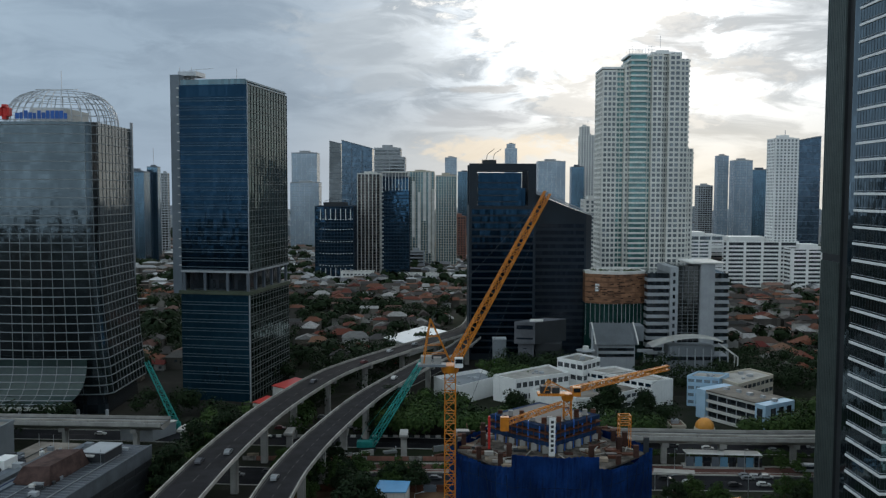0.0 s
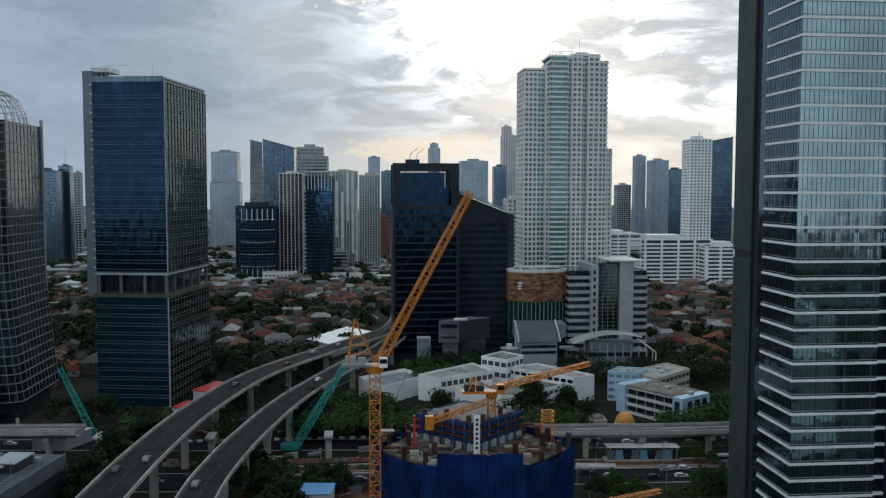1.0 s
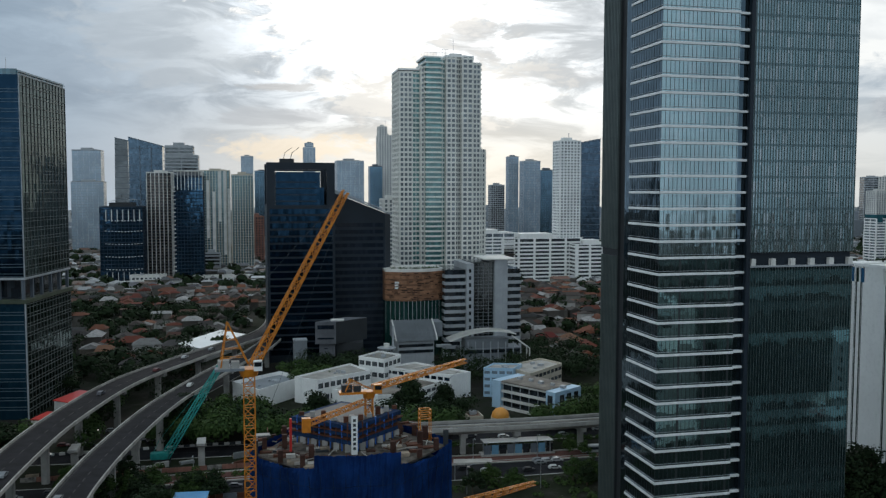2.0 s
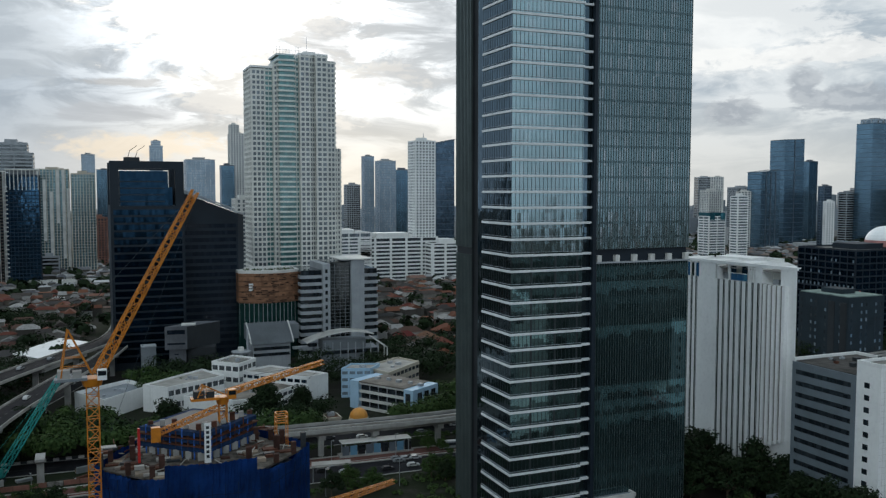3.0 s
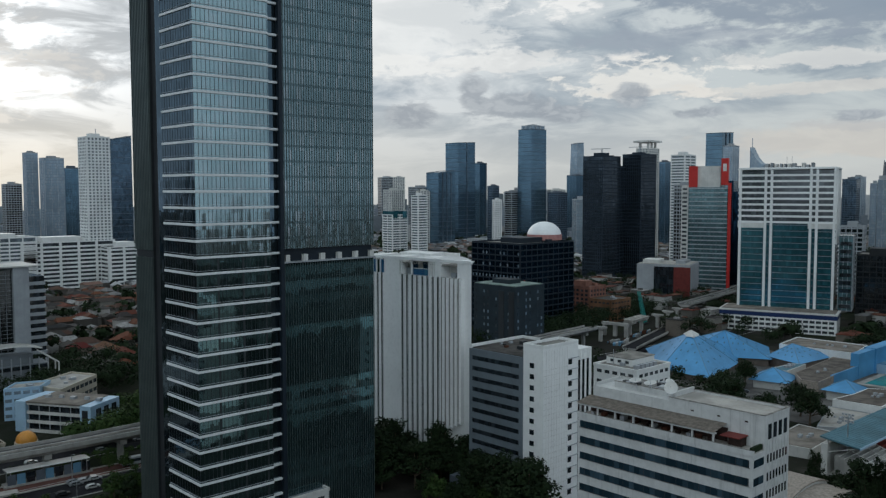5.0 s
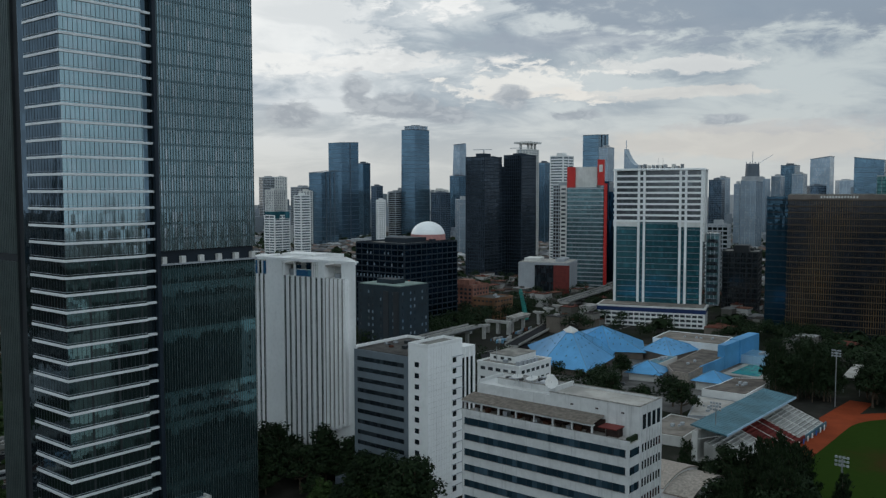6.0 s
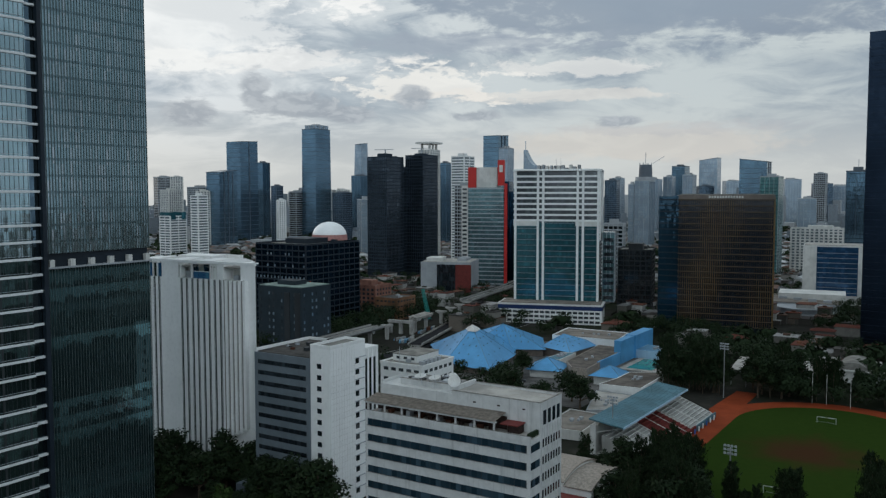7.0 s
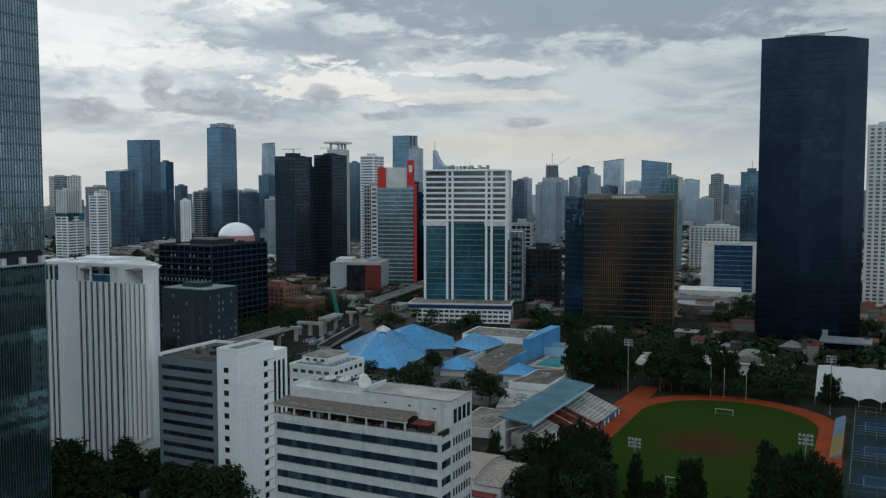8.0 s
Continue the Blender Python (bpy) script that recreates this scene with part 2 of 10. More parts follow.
M_ROOFDECK = matt("roof_deck", (0.22, 0.21, 0.19), 0.9, 0.4, 0.2, bump=0.3)
M_PALE_ROOF = matt("pale_roof", (0.38, 0.36, 0.33), 0.85, 0.3, 0.15, bump=0.2)
M_ASPHALT = matt("asphalt", (0.017, 0.017, 0.020), 0.9, 0.35, 0.2, bump=0.2)
M_STEEL = matt("galvanised_steel", (0.42, 0.44, 0.46), 0.4, 0.15, 0.4, metal=0.7)
M_BROWN = matt("brown_cladding", (0.20, 0.10, 0.055), 0.55, 0.4, 0.1)
M_BROWN_STONE = matt("brown_stone", (0.17, 0.14, 0.12), 0.6, 0.3, 0.1)
M_BEIGE = matt("beige_render", (0.48, 0.43, 0.35), 0.75, 0.15, 0.1, streak=0.25)
M_GOLD = matt("bronze_screen", (0.19, 0.118, 0.045), 0.5, 0.4, 0.05, metal=0.3)
M_RED = matt("red_cladding", (0.50, 0.03, 0.025), 0.4, 0.12, 0.1)
M_BLUE_PAINT = matt("blue_paint", (0.03, 0.12, 0.42), 0.5, 0.15, 0.1)
M_LIGHT_BLUE = matt("light_blue_render", (0.36, 0.52, 0.66), 0.6, 0.1, 0.1, streak=0.2)
M_BLUE_ROOF = matt("blue_roof_sheet", (0.085, 0.30, 0.55), 0.45, 0.2, 0.06)
M_BLUE_ROOF2 = matt("pale_blue_roof_sheet", (0.12, 0.26, 0.38), 0.5, 0.25, 0.08)
M_NET = matt("blue_safety_net", (0.010, 0.049, 0.195), 0.9, 0.45, 0.15, bump=0.6, streak=0.5)
M_ORANGE = matt("orange_crane_paint", (0.54, 0.185, 0.016), 0.45, 0.2, 0.5)
M_TEAL_PAINT = matt("teal_crane_paint", (0.03, 0.30, 0.27), 0.45, 0.2, 0.5)
M_BARK = matt("bark", (0.10, 0.075, 0.055), 0.95, 0.4, 1.0, bump=0.5)
M_TRACK = matt("red_running_track", (0.235, 0.042, 0.013), 0.9, 0.2, 0.1)
M_GLASS_NAVY = glass("navy_glass", (0.0045, 0.024, 0.049), 0.13, 0.9, 1.6, vary=0.2)
M_GLASS_BLUE = glass("blue_glass", (0.105, 0.185, 0.255), 0.15, 0.75, 1.7, vary=0.2, wave=0.05)
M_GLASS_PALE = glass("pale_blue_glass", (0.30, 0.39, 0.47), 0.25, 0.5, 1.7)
M_GLASS_DARK = glass("dark_glass", (0.012, 0.017, 0.022), 0.06, 0.0, 1.6, tilt=0.004)
# lighter copy of the navy glass, brightness put into its colour
M_GLASS_NAVY_LOW = glass("navy_low_glass", (0.013, 0.052, 0.085), 0.08, 0.6, 1.6, vary=0.2)
M_GLASS_DEEP = glass("deep_blue_glass", (0.02, 0.07, 0.13), 0.08, 0.8, 1.6, pane=(2, 4.2), vary=0.3)
M_GLASS_GREY = glass("grey_glass", (0.085, 0.096, 0.102), 0.07, 0.92, 1.7, vary=0.25)
M_GLASS_TEAL = glass("teal_glass", (0.022, 0.125, 0.155), 0.08, 0.6, 1.7)
M_GLASS_GREEN = glass("green_glass", (0.07, 0.19, 0.19), 0.10, 0.3, 1.8)
M_GLASS_BLACK = glass("black_glass", (0.009, 0.014, 0.023), 0.10, 0.0, 1.45, vary=0.3, tilt=0.004)
M_WINDOW = glass("window_glass", (0.05, 0.058, 0.065), 0.10, 0.2, 1.6, pane=(1.6, 3.2), vary=0.7)
M_ROOFS = tinted("clay_and_sheet_roofs", [(0.145, 0.042, 0.028), (0.17, 0.062, 0.036), (0.085, 0.040, 0.032), (0.055, 0.05, 0.048), (0.19, 0.095, 0.058), (0.10, 0.095, 0.09), (0.14, 0.028, 0.024), (0.36, 0.35, 0.34), (0.105, 0.062, 0.048), (0.045, 0.04, 0.04), (0.20, 0.195, 0.19), (0.075, 0.07, 0.07)], 0.95, 0.5, 0.8)
M_FAR_ROOFS = tinted("dull_far_roofs", [(0.13, 0.040, 0.026), (0.07, 0.064, 0.06), (0.14, 0.055, 0.034), (0.05, 0.045, 0.044), (0.17, 0.070, 0.040), (0.20, 0.195, 0.19), (0.04, 0.04, 0.04), (0.10, 0.055, 0.042), (0.33, 0.32, 0.31), (0.085, 0.078, 0.072), (0.12, 0.034, 0.024), (0.06, 0.05, 0.045)], 0.95, 0.5, 0.6)
M_HOUSE_WALL = tinted("house_walls", [(0.25, 0.235, 0.21), (0.12, 0.112, 0.10), (0.48, 0.47, 0.45), (0.085, 0.078, 0.07), (0.17, 0.145, 0.12)])
M_CAR = tinted("car_paint", [(0.40, 0.40, 0.41), (0.02, 0.02, 0.022), (0.20, 0.21, 0.22), (0.48, 0.48, 0.47), (0.06, 0.06, 0.07), (0.10, 0.02, 0.02)], 0.3, 0.1)
M_LEAF = leafy("leaves", (0.026, 0.056, 0.014), (0.060, 0.098, 0.026))
M_LEAF_DARK = leafy("dark_leaves", (0.009, 0.020, 0.008), (0.022, 0.039, 0.013))


# ---------------------------------------------------------------- builders
def box(bm, x0, y0, z0, x1, y1, z1):
    vs = [bm.verts.new(p) for p in ((x0, y0, z0), (x1, y0, z0), (x1, y1, z0), (x0, y1, z0), (x0, y0, z1), (x1, y0, z1), (x1, y1, z1), (x0, y1, z1))]
    for f in ((3, 2, 1, 0), (4, 5, 6, 7), (0, 1, 5, 4), (1, 2, 6, 5), (2, 3, 7, 6), (3, 0, 4, 7)):
        bm.faces.new([vs[i] for i in f])


def bar(bm, a, b, r, sides=4):
    """A straight bar between two points."""
    a, b = Vector(a), Vector(b)
    q = (b - a).to_track_quat("Z", "Y")
    ring = [[bm.verts.new(p + q @ Vector((r * math.cos(math.tau * (i + .5) / sides), r * math.sin(math.tau * (i + .5) / sides), 0))) for i in range(sides)] for p in (a, b)]
    for i in range(sides):
        j = (i + 1) % sides
        bm.faces.new((ring[0][i], ring[0][j], ring[1][j], ring[1][i]))
    bm.faces.new(ring[0][::-1])
    bm.faces.new(ring[1])


def mesh_of(name, bm, mat):
    me = bpy.data.meshes.new(name)
    bm.to_mesh(me)
    bm.free()
    me.materials.append(mat)
    return me


def box_mesh(name, x0, y0, z0, x1, y1, z1, mat):
    bm = bmesh.new()
    box(bm, x0, y0, z0, x1, y1, z1)
    return mesh_of(name, bm, mat)


def part(name, bm, mat, parent, label=""):
    ob = new(name, mesh_of(name, bm, mat))
    ob.parent = parent
    return tagged(ob, label)


def piece(name, me, parent, x=0, y=0, z=0, rz=0.0, label=""):
    """A part that shares its mesh with others of its kind."""
    ob = new(name, me)
    ob.parent = parent
    ob.location = (x, y, z)
    ob.rotation_euler[2] = rz
    return tagged(ob, label)


def block(name, parent, mat, x0, y0, z0, x1, y1, z1, label=""):
    return piece(name, box_mesh(name, x0, y0, z0, x1, y1, z1, mat), parent, label=label)


def thing(name, label, category, x=0, y=0, z=0, rz=0.0, group="", kind=""):
    ob = new(name)
    ob.location, ob.rotation_euler = (x, y, z), (0, 0, radians(rz))
    return tagged(ob, label, category, group, kind)


def storeys(parent, w, d, z0, z1, fh, bay, m_glass, m_band, m_pier, band=1.2, out=0.25, pier=0.5, pout=0.35, cx=0.0, cy=0.0, faces="nsew", first=0.0, joined=False):
    """A block of storeys: a glazed body, a floor band at every storey and upright piers at every bay, all proud of the glass."""
    block("glazing", parent, m_glass, cx - w / 2, cy - d / 2, z0, cx + w / 2, cy + d / 2, z1)
    if band > 0 and joined:
        bm = bmesh.new()
        z = z0 + first
        while z + band <= z1 + 0.01:
            box(bm, cx - w / 2 - out, cy - d / 2 - out, z, cx + w / 2 + out, cy + d / 2 + out, z + band)
            z += fh
        part("floor_banding", bm, m_band, parent)["kind"] = "stuff"
    elif band > 0:
        me = box_mesh("floor_band", -w / 2 - out, -d / 2 - out, 0, w / 2 + out, d / 2 + out, band, m_band)
        z = z0 + first
        while z + band <= z1 + 0.01:
            piece("floor_band", me, parent, cx, cy, z)
            z += fh
    if bay > 0:
        h = z1 - z0
        nx, ny = max(1, round(w / bay)), max(1, round(d / bay))
        mx = box_mesh("pier", -pier / 2, -pout, 0, pier / 2, 0.05, h, m_pier)
        my = box_mesh("pier", -pout, -pier / 2, 0, 0.05, pier / 2, h, m_pier)
        for i in range(nx + 1):
            px = cx - w / 2 + pier / 2 + (w - pier) * i / nx
            if "s" in faces:
                piece("pier", mx, parent, px, cy - d / 2, z0)
            if "n" in faces:
                piece("pier", mx, parent, px, cy + d / 2, z0, math.pi)
        for i in range(ny + 1):
            py = cy - d / 2 + pier / 2 + (d - pier) * i / ny
            if "w" in faces:
                piece("pier", my, parent, cx - w / 2, py, z0)
            if "e" in faces:
                piece("pier", my, parent, cx + w / 2, py, z0, math.pi)


def roof_of(parent, w, d, z, m_edge, cx=0.0, cy=0.0, plant=True, seed=0, up=1.2):
    """Roof deck with a parapet all round, a plant room, tanks and ducts."""
    bm = bmesh.new()
    t = 0.35
    for b in ((-w / 2, -d / 2, w / 2, -d / 2 + t), (-w / 2, d / 2 - t, w / 2, d / 2), (-w / 2, -d / 2 + t, -w / 2 + t, d / 2 - t), (w / 2 - t, -d / 2 + t, w / 2, d / 2 - t)):
        box(bm, cx + b[0], cy + b[1], z, cx + b[2], cy + b[3], z + up)
    part("parapet", bm, m_edge, parent)
    block("roof", parent, M_ROOFDECK, cx - w / 2 + t, cy - d / 2 + t, z - 0.3, cx + w / 2 - t, cy + d / 2 - t, z + 0.15)
    if plant:
        r = random.Random(seed)
        bm = bmesh.new()
        box(bm, cx - w * .22, cy - d * .2, z + .15, cx + w * .18, cy + d * .22, z + 3.2 + r.random() * 2)
        box(bm, cx + w * .2, cy - d * .3, z + .15, cx + w * .34, cy - d * .1, z + 2.2)
        part("plant_room", bm, m_edge, parent)


# black lifted towards blue, to carry aerial haze on far towers
M_INK = matt("ink_black_cladding", (0.029, 0.041, 0.056), 0.85, 0.25, 0.08)
M_BLUEGREY = matt("blue_grey_panel", (0.105, 0.125, 0.15), 0.55, 0.12, 0.1, streak=0.2)
STYLE = {}


def style(name, *args):
    STYLE[name] = args


# floor height, bay, glass, band material, pier material, band height, out, pier width, pier out
# blue and pale styles have distance haze mixed into their glass colours
style("blue", 4.0, 9.0, M_GLASS_BLUE, M_GLASS_NAVY, M_BLUEGREY, 0.5, 0.06, 0.16, 0.1)
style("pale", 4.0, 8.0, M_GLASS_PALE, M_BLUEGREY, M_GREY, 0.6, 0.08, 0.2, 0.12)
style("grey", 3.8, 4.0, M_GLASS_GREY, M_GREY, M_GREY, 1.2, 0.2, 0.8, 0.25)
style("dark", 3.8, 4.5, M_GLASS_DARK, M_DARK, M_DARK, 1.0, 0.2, 0.6, 0.3)
# coal glass is blued for haze like its cladding
M_GLASS_COAL = glass("coal_blue_glass", (0.040, 0.056, 0.074), 0.10, 0.75, 1.6, pane=(3, 3.8), vary=0.5)
style("black", 3.8, 2.6, M_GLASS_COAL, M_INK, M_INK, 0.7, 0.12, 0.5, 0.25)
M_GLASS_STEEL = glass("steel_blue_glass", (0.062, 0.105, 0.15), 0.15, 0.7, 1.6, pane=(3, 4), vary=0.3, wave=0.05)
style("navy", 3.7, 3.4, M_GLASS_DEEP, M_INK, M_INK, 0.7, 0.12, 0.4, 0.22)
style("steel", 3.9, 5.0, M_GLASS_STEEL, M_BLUEGREY, M_BLUEGREY, 0.6, 0.1, 0.3, 0.2)
style("grey_bands", 4.2, 22.0, M_GLASS_GREY, M_GREY, M_GREY, 1.7, 0.4, 0.8, 0.3)
M_TEALGREY = glass("teal_grey_glass", (0.075, 0.15, 0.165), 0.12, 0.5, 1.6, pane=(2, 3.2), vary=0.6)
style("teal_flats", 3.2, 3.3, M_TEALGREY, M_GREY, M_BEIGE, 0.7, 0.15, 0.8, 0.35)
style("white_ribbon", 4.1, 17.0, M_WINDOW, M_WHITE, M_WHITE, 1.9, 0.35, 2.6, 0.4)
# window glass lightened in colour, the way haze flattens contrast
M_FAR_WINDOW = glass("haze_paled_window_glass", (0.13, 0.155, 0.175), 0.2, 0.3, 1.6, pane=(1.6, 3.2), vary=0.6)
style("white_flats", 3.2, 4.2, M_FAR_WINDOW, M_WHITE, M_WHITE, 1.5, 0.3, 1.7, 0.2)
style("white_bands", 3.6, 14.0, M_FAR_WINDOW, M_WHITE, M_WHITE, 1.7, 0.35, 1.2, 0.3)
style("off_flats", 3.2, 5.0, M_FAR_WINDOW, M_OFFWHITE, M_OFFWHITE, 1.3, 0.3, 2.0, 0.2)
style("brown_flats", 3.2, 4.5, M_GLASS_DARK, M_BROWN_STONE, M_OFFWHITE, 1.1, 0.25, 0.9, 0.5)
M_BRICK_WALL = matt("brick_red_render", (0.27, 0.13, 0.10), 0.85, 0.3, 0.15, streak=0.3)
style("brick", 3.2, 4.0, M_WINDOW, M_BRICK_WALL, M_BRICK_WALL, 1.4, 0.3, 1.4, 0.4)
style("teal", 3.8, 5.0, M_GLASS_GREEN, M_GLASS_TEAL, M_GREY, 1.0, 0.12, 0.3, 0.2)


def far_storeys(t, w, d, h, fh, bay, mg, mb, mp, band, out, pw, po, faces):
    """As storeys(), for towers too far off to pick their bands apart: bands and piers joined."""
    block("glazing", t, mg, -w / 2, -d / 2, 0, w / 2, d / 2, h)
    bm = bmesh.new()
    z = 0.0
    while z + band <= h + .01:
        box(bm, -w / 2 - out, -d / 2 - out, z, w / 2 + out, d / 2 + out, z + band)
        z += fh
    part("floor_banding", bm, mb, t)["kind"] = "stuff"
    bm = bmesh.new()
    nx, ny = max(1, round(w / bay)), max(1, round(d / bay))
    for i in range(nx + 1):
        x = -w / 2 + pw / 2 + (w - pw) * i / nx
        box(bm, x - pw / 2, -d / 2 - po, 0, x + pw / 2, -d / 2 + .05, h)
    for i in range(ny + 1):
        y = -d / 2 + pw / 2 + (d - pw) * i / ny
        if "w" in faces:
            box(bm, -w / 2 - po, y - pw / 2, 0, -w / 2 + .05, y + pw / 2, h)
        else:
            box(bm, w / 2 - .05, y - pw / 2, 0, w / 2 + po, y + pw / 2, h)
    part("pier_grid", bm, mp, t)["kind"] = "stuff"


def tower(kind, label, x, y, w, d, h, rz=0.0, name="office_tower", crown=True, group="skyline towers"):
    """A tower of the skyline, in one of the styles above."""
    fh, bay, mg, mb, mp, band, out, pw, po = STYLE[kind]
    t = thing(name, label, "tower", x, y, 0, rz, group)
    if math.hypot(x, y) > 900:
        far_storeys(t, w, d, h, fh, bay, mg, mb, mp, band, out, pw, po, "se" if x < 0 else "sw")
    else:
        storeys(t, w, d, 0, h, fh, bay, mg, mb, mp, band, out, pw, po, faces="se" if x < 0 else "sw")
    roof_of(t, w + 0.3, d + 0.3, h, mp, plant=crown, seed=int(abs(x) + abs(y)))
    return t


# ---------------------------------------------------------------- ground and roads
def ground_material():
    m, g, b = material("city_ground")
    pos = g.n("ShaderNodeNewGeometry").outputs["Position"]
    n1, n2, n3 = g.noise(pos, 0.012, 4, 0.6), g.noise(pos, 0.08, 5, 0.65), g.noise(pos, 1.2, 4, 0.7)
    col = g.mix(g.step(n1, 0.4, 0.6), (0.026, 0.024, 0.021), (0.013, 0.019, 0.008))
    col = g.mix(g.step(n2, 0.5, 0.7), col, (0.045, 0.042, 0.036))
    col = g.mix(g.math("MULTIPLY", n3, 0.4), col, (0.03, 0.032, 0.026))
    g.link(col, b.inputs["Base Color"])
    b.inputs["Roughness"].default_value, b.inputs["Specular IOR Level"].default_value = 0.95, 0.05
    return m


bm = bmesh.new()
box(bm, -4000, -1500, -2, 4600, 4600, 0)
ground = new("ground", mesh_of("ground", bm, ground_material()))
tagged(ground, "flat city ground of soil, grass and worn paving", "ground", kind="structure")


def spline(pts, n=12):
    """Catmull-Rom through plan points (x, y, z)."""
    p = [Vector(q) for q in pts]
    p = [p[0] * 2 - p[1]] + p + [p[-1] * 2 - p[-2]]
    out = []
    for i in range(1, len(p) - 2):
        for k in range(n):
            t = k / n
            a, b, c, d = p[i - 1:i + 3]
            out.append(0.5 * ((2 * b) + (c - a) * t + (2 * a - 5 * b + 4 * c - d) * t * t + (3 * b - a - 3 * c + d) * t ** 3))
    out.append(p[-2])
    return out


def side_of(line, i):
    a, b = line[max(0, i - 1)], line[min(len(line) - 1, i + 1)]
    v = Vector((b.x - a.x, b.y - a.y, 0)).normalized()
    return Vector((v.y, -v.x, 0))


def ribbon(bm, line, prof):
    """Sweeps a closed profile of (across, up) along a line."""
    rings = []
    for i, p in enumerate(line):
        s = side_of(line, i)
        rings.append([bm.verts.new(p + s * a + Vector((0, 0, u))) for a, u in prof])
    k = len(prof)
    for r0, r1 in zip(rings, rings[1:]):
        for j in range(k):
            bm.faces.new((r0[j], r0[(j + 1) % k], r1[(j + 1) % k], r1[j]))
    bm.faces.new(rings[0][::-1])
    bm.faces.new(rings[-1])


def rect(a0, u0, a1, u1):
    return ((a0, u0), (a1, u0), (a1, u1), (a0, u1))


M_YELLOW = matt("yellow_seat", (0.30, 0.19, 0.025), 0.7, 0.2, 0.3)
M_COURT = matt("blue_court", (0.010, 0.036, 0.068), 0.9, 0.15, 0.1)
M_COURT_EDGE = matt("dark_court_surround", (0.012, 0.028, 0.032), 0.9, 0.3, 0.1)
M_STAND_ROOF = matt("teal_grey_roof_sheet", (0.075, 0.17, 0.21), 0.6, 0.3, 0.1)
M_STAINED = matt("stained_flat_roof", (0.21, 0.185, 0.16), 0.9, 0.45, 0.12, bump=0.3)
M_BROWN_ROOF = matt("brown_stained_roof", (0.13, 0.112, 0.098), 0.9, 0.45, 0.2, bump=0.3)
M_BRICK_RED = matt("dull_red_terrace", (0.17, 0.035, 0.03), 0.85, 0.35, 0.2)
M_POOL = matt("pool_water", (0.035, 0.25, 0.22), 0.08, 0.15, 0.1)
M_TRACKBED = matt("grey_track_bed", (0.085, 0.082, 0.08), 0.9, 0.35, 0.3, bump=0.3)
M_LINE = matt("road_paint", (0.075, 0.075, 0.073), 0.8, 0.4, 0.8)


def elevated(name, label, pts, width, deck_m, thick=1.6, wall=0.9, pier_at=(), pier_w=2.4, lanes=True, cap=True, n=12, rails=False):
    """A viaduct: girder, road deck, side walls, lane lines and piers with crossheads."""
    t = thing(name, label, "viaduct", kind="structure")
    line = spline(pts, n)
    h = width / 2
    bm = bmesh.new()
    ribbon(bm, line, ((-h * .55, -thick), (h * .55, -thick), (h, -0.5), (h, -0.05), (-h, -0.05), (-h, -0.5)))
    part("girder", bm, M_CONCRETE, t)
    bm = bmesh.new()
    ribbon(bm, line, rect(-h + .3, -0.04, h - .3, 0.06))
    part("deck", bm, deck_m, t)
    for s in (-1, 1):
        bm = bmesh.new()
        ribbon(bm, line, rect(s * h - .2, -0.3, s * h + .2, wall))
        part("side_wall", bm, M_PALE_ROOF if not rails else M_CONCRETE, t)
    if lanes:
        for off in (-h + .8, 0, h - .8):
            bm = bmesh.new()
            if off:
                ribbon(bm, line, rect(off - .12, 0.06, off + .12, 0.075))
            else:
                for a, b in zip(line[::2], line[1::2]):
                    ribbon(bm, [a, b], rect(off - .1, 0.06, off + .1, 0.075))
            part("lane_line", bm, M_LINE, t)
    if rails:
        bm = bmesh.new()
        ribbon(bm, line, rect(-.35, 0.06, .35, .75))
        part("walkway", bm, M_PALE_ROOF, t)
        for off in (-2.6, -1.5, 1.5, 2.6):
            bm = bmesh.new()
            ribbon(bm, line, rect(off - .06, 0.06, off + .06, 0.25))
            part("rail", bm, M_STEEL, t)
    for i in pier_at:
        if i > len(line) - 2:
            break
        p = line[i]
        s = side_of(line, i)
        ang = math.atan2(s.y, s.x)
        bm = bmesh.new()
        box(bm, -pier_w / 2, -1.0, 0, pier_w / 2, 1.0, p.z - thick - 1.4)
        bmesh.ops.bevel(bm, geom=[e for e in bm.edges if abs(e.verts[0].co.z - e.verts[1].co.z) > 1], offset=0.35, segments=2, affect="EDGES")
        o = part("pier", bm, M_CONCRETE, t)
        o.location, o.rotation_euler[2] = (p.x, p.y, 0), ang
        if cap:
            bm = bmesh.new()
            box(bm, -h * .6, -1.2, p.z - thick - 1.5, h * .6, 1.2, p.z - thick + .02)
            o = part("crosshead", bm, M_CONCRETE, t)
            o.location, o.rotation_euler[2] = (p.x, p.y, 0), ang
    return t


FLY_L = [(-70, 120, 16), (-69, 220, 17), (-66, 280, 17), (-60, 325, 17), (-47, 378, 17), (-25, 430, 16), (0, 480, 15), (14, 520, 13), (22, 600, 6), (26, 680, 0.3)]
FLY_R = [(-44, 120, 16), (-45, 220, 16), (-43, 258, 16), (-38, 293, 16), (-30, 333, 16), (-20, 372, 15), (-7, 415, 14), (9, 462, 13), (22, 520, 12), (32, 600, 5), (36, 680, 0.2)]
elevated("flyover_1", "curving grey concrete flyover with asphalt lanes", FLY_L, 12.5, M_ASPHALT, pier_at=range(6, 80, 8))
elevated("flyover_2", "grey concrete flyover curving beside its twin", FLY_R, 10.5, M_ASPHALT, pier_at=range(8, 90, 8))
RAIL = [(20, 307, 10), (75, 304, 10), (132, 302, 10), (250, 309, 10), (383, 326, 10), (442, 331, 10)]
elevated("elevated_railway_1", "long grey concrete elevated railway beside the main road", RAIL, 10.0, M_TRACKBED, 2.0, 1.1, range(3, 60, 5), 2.2, lanes=False, rails=True)
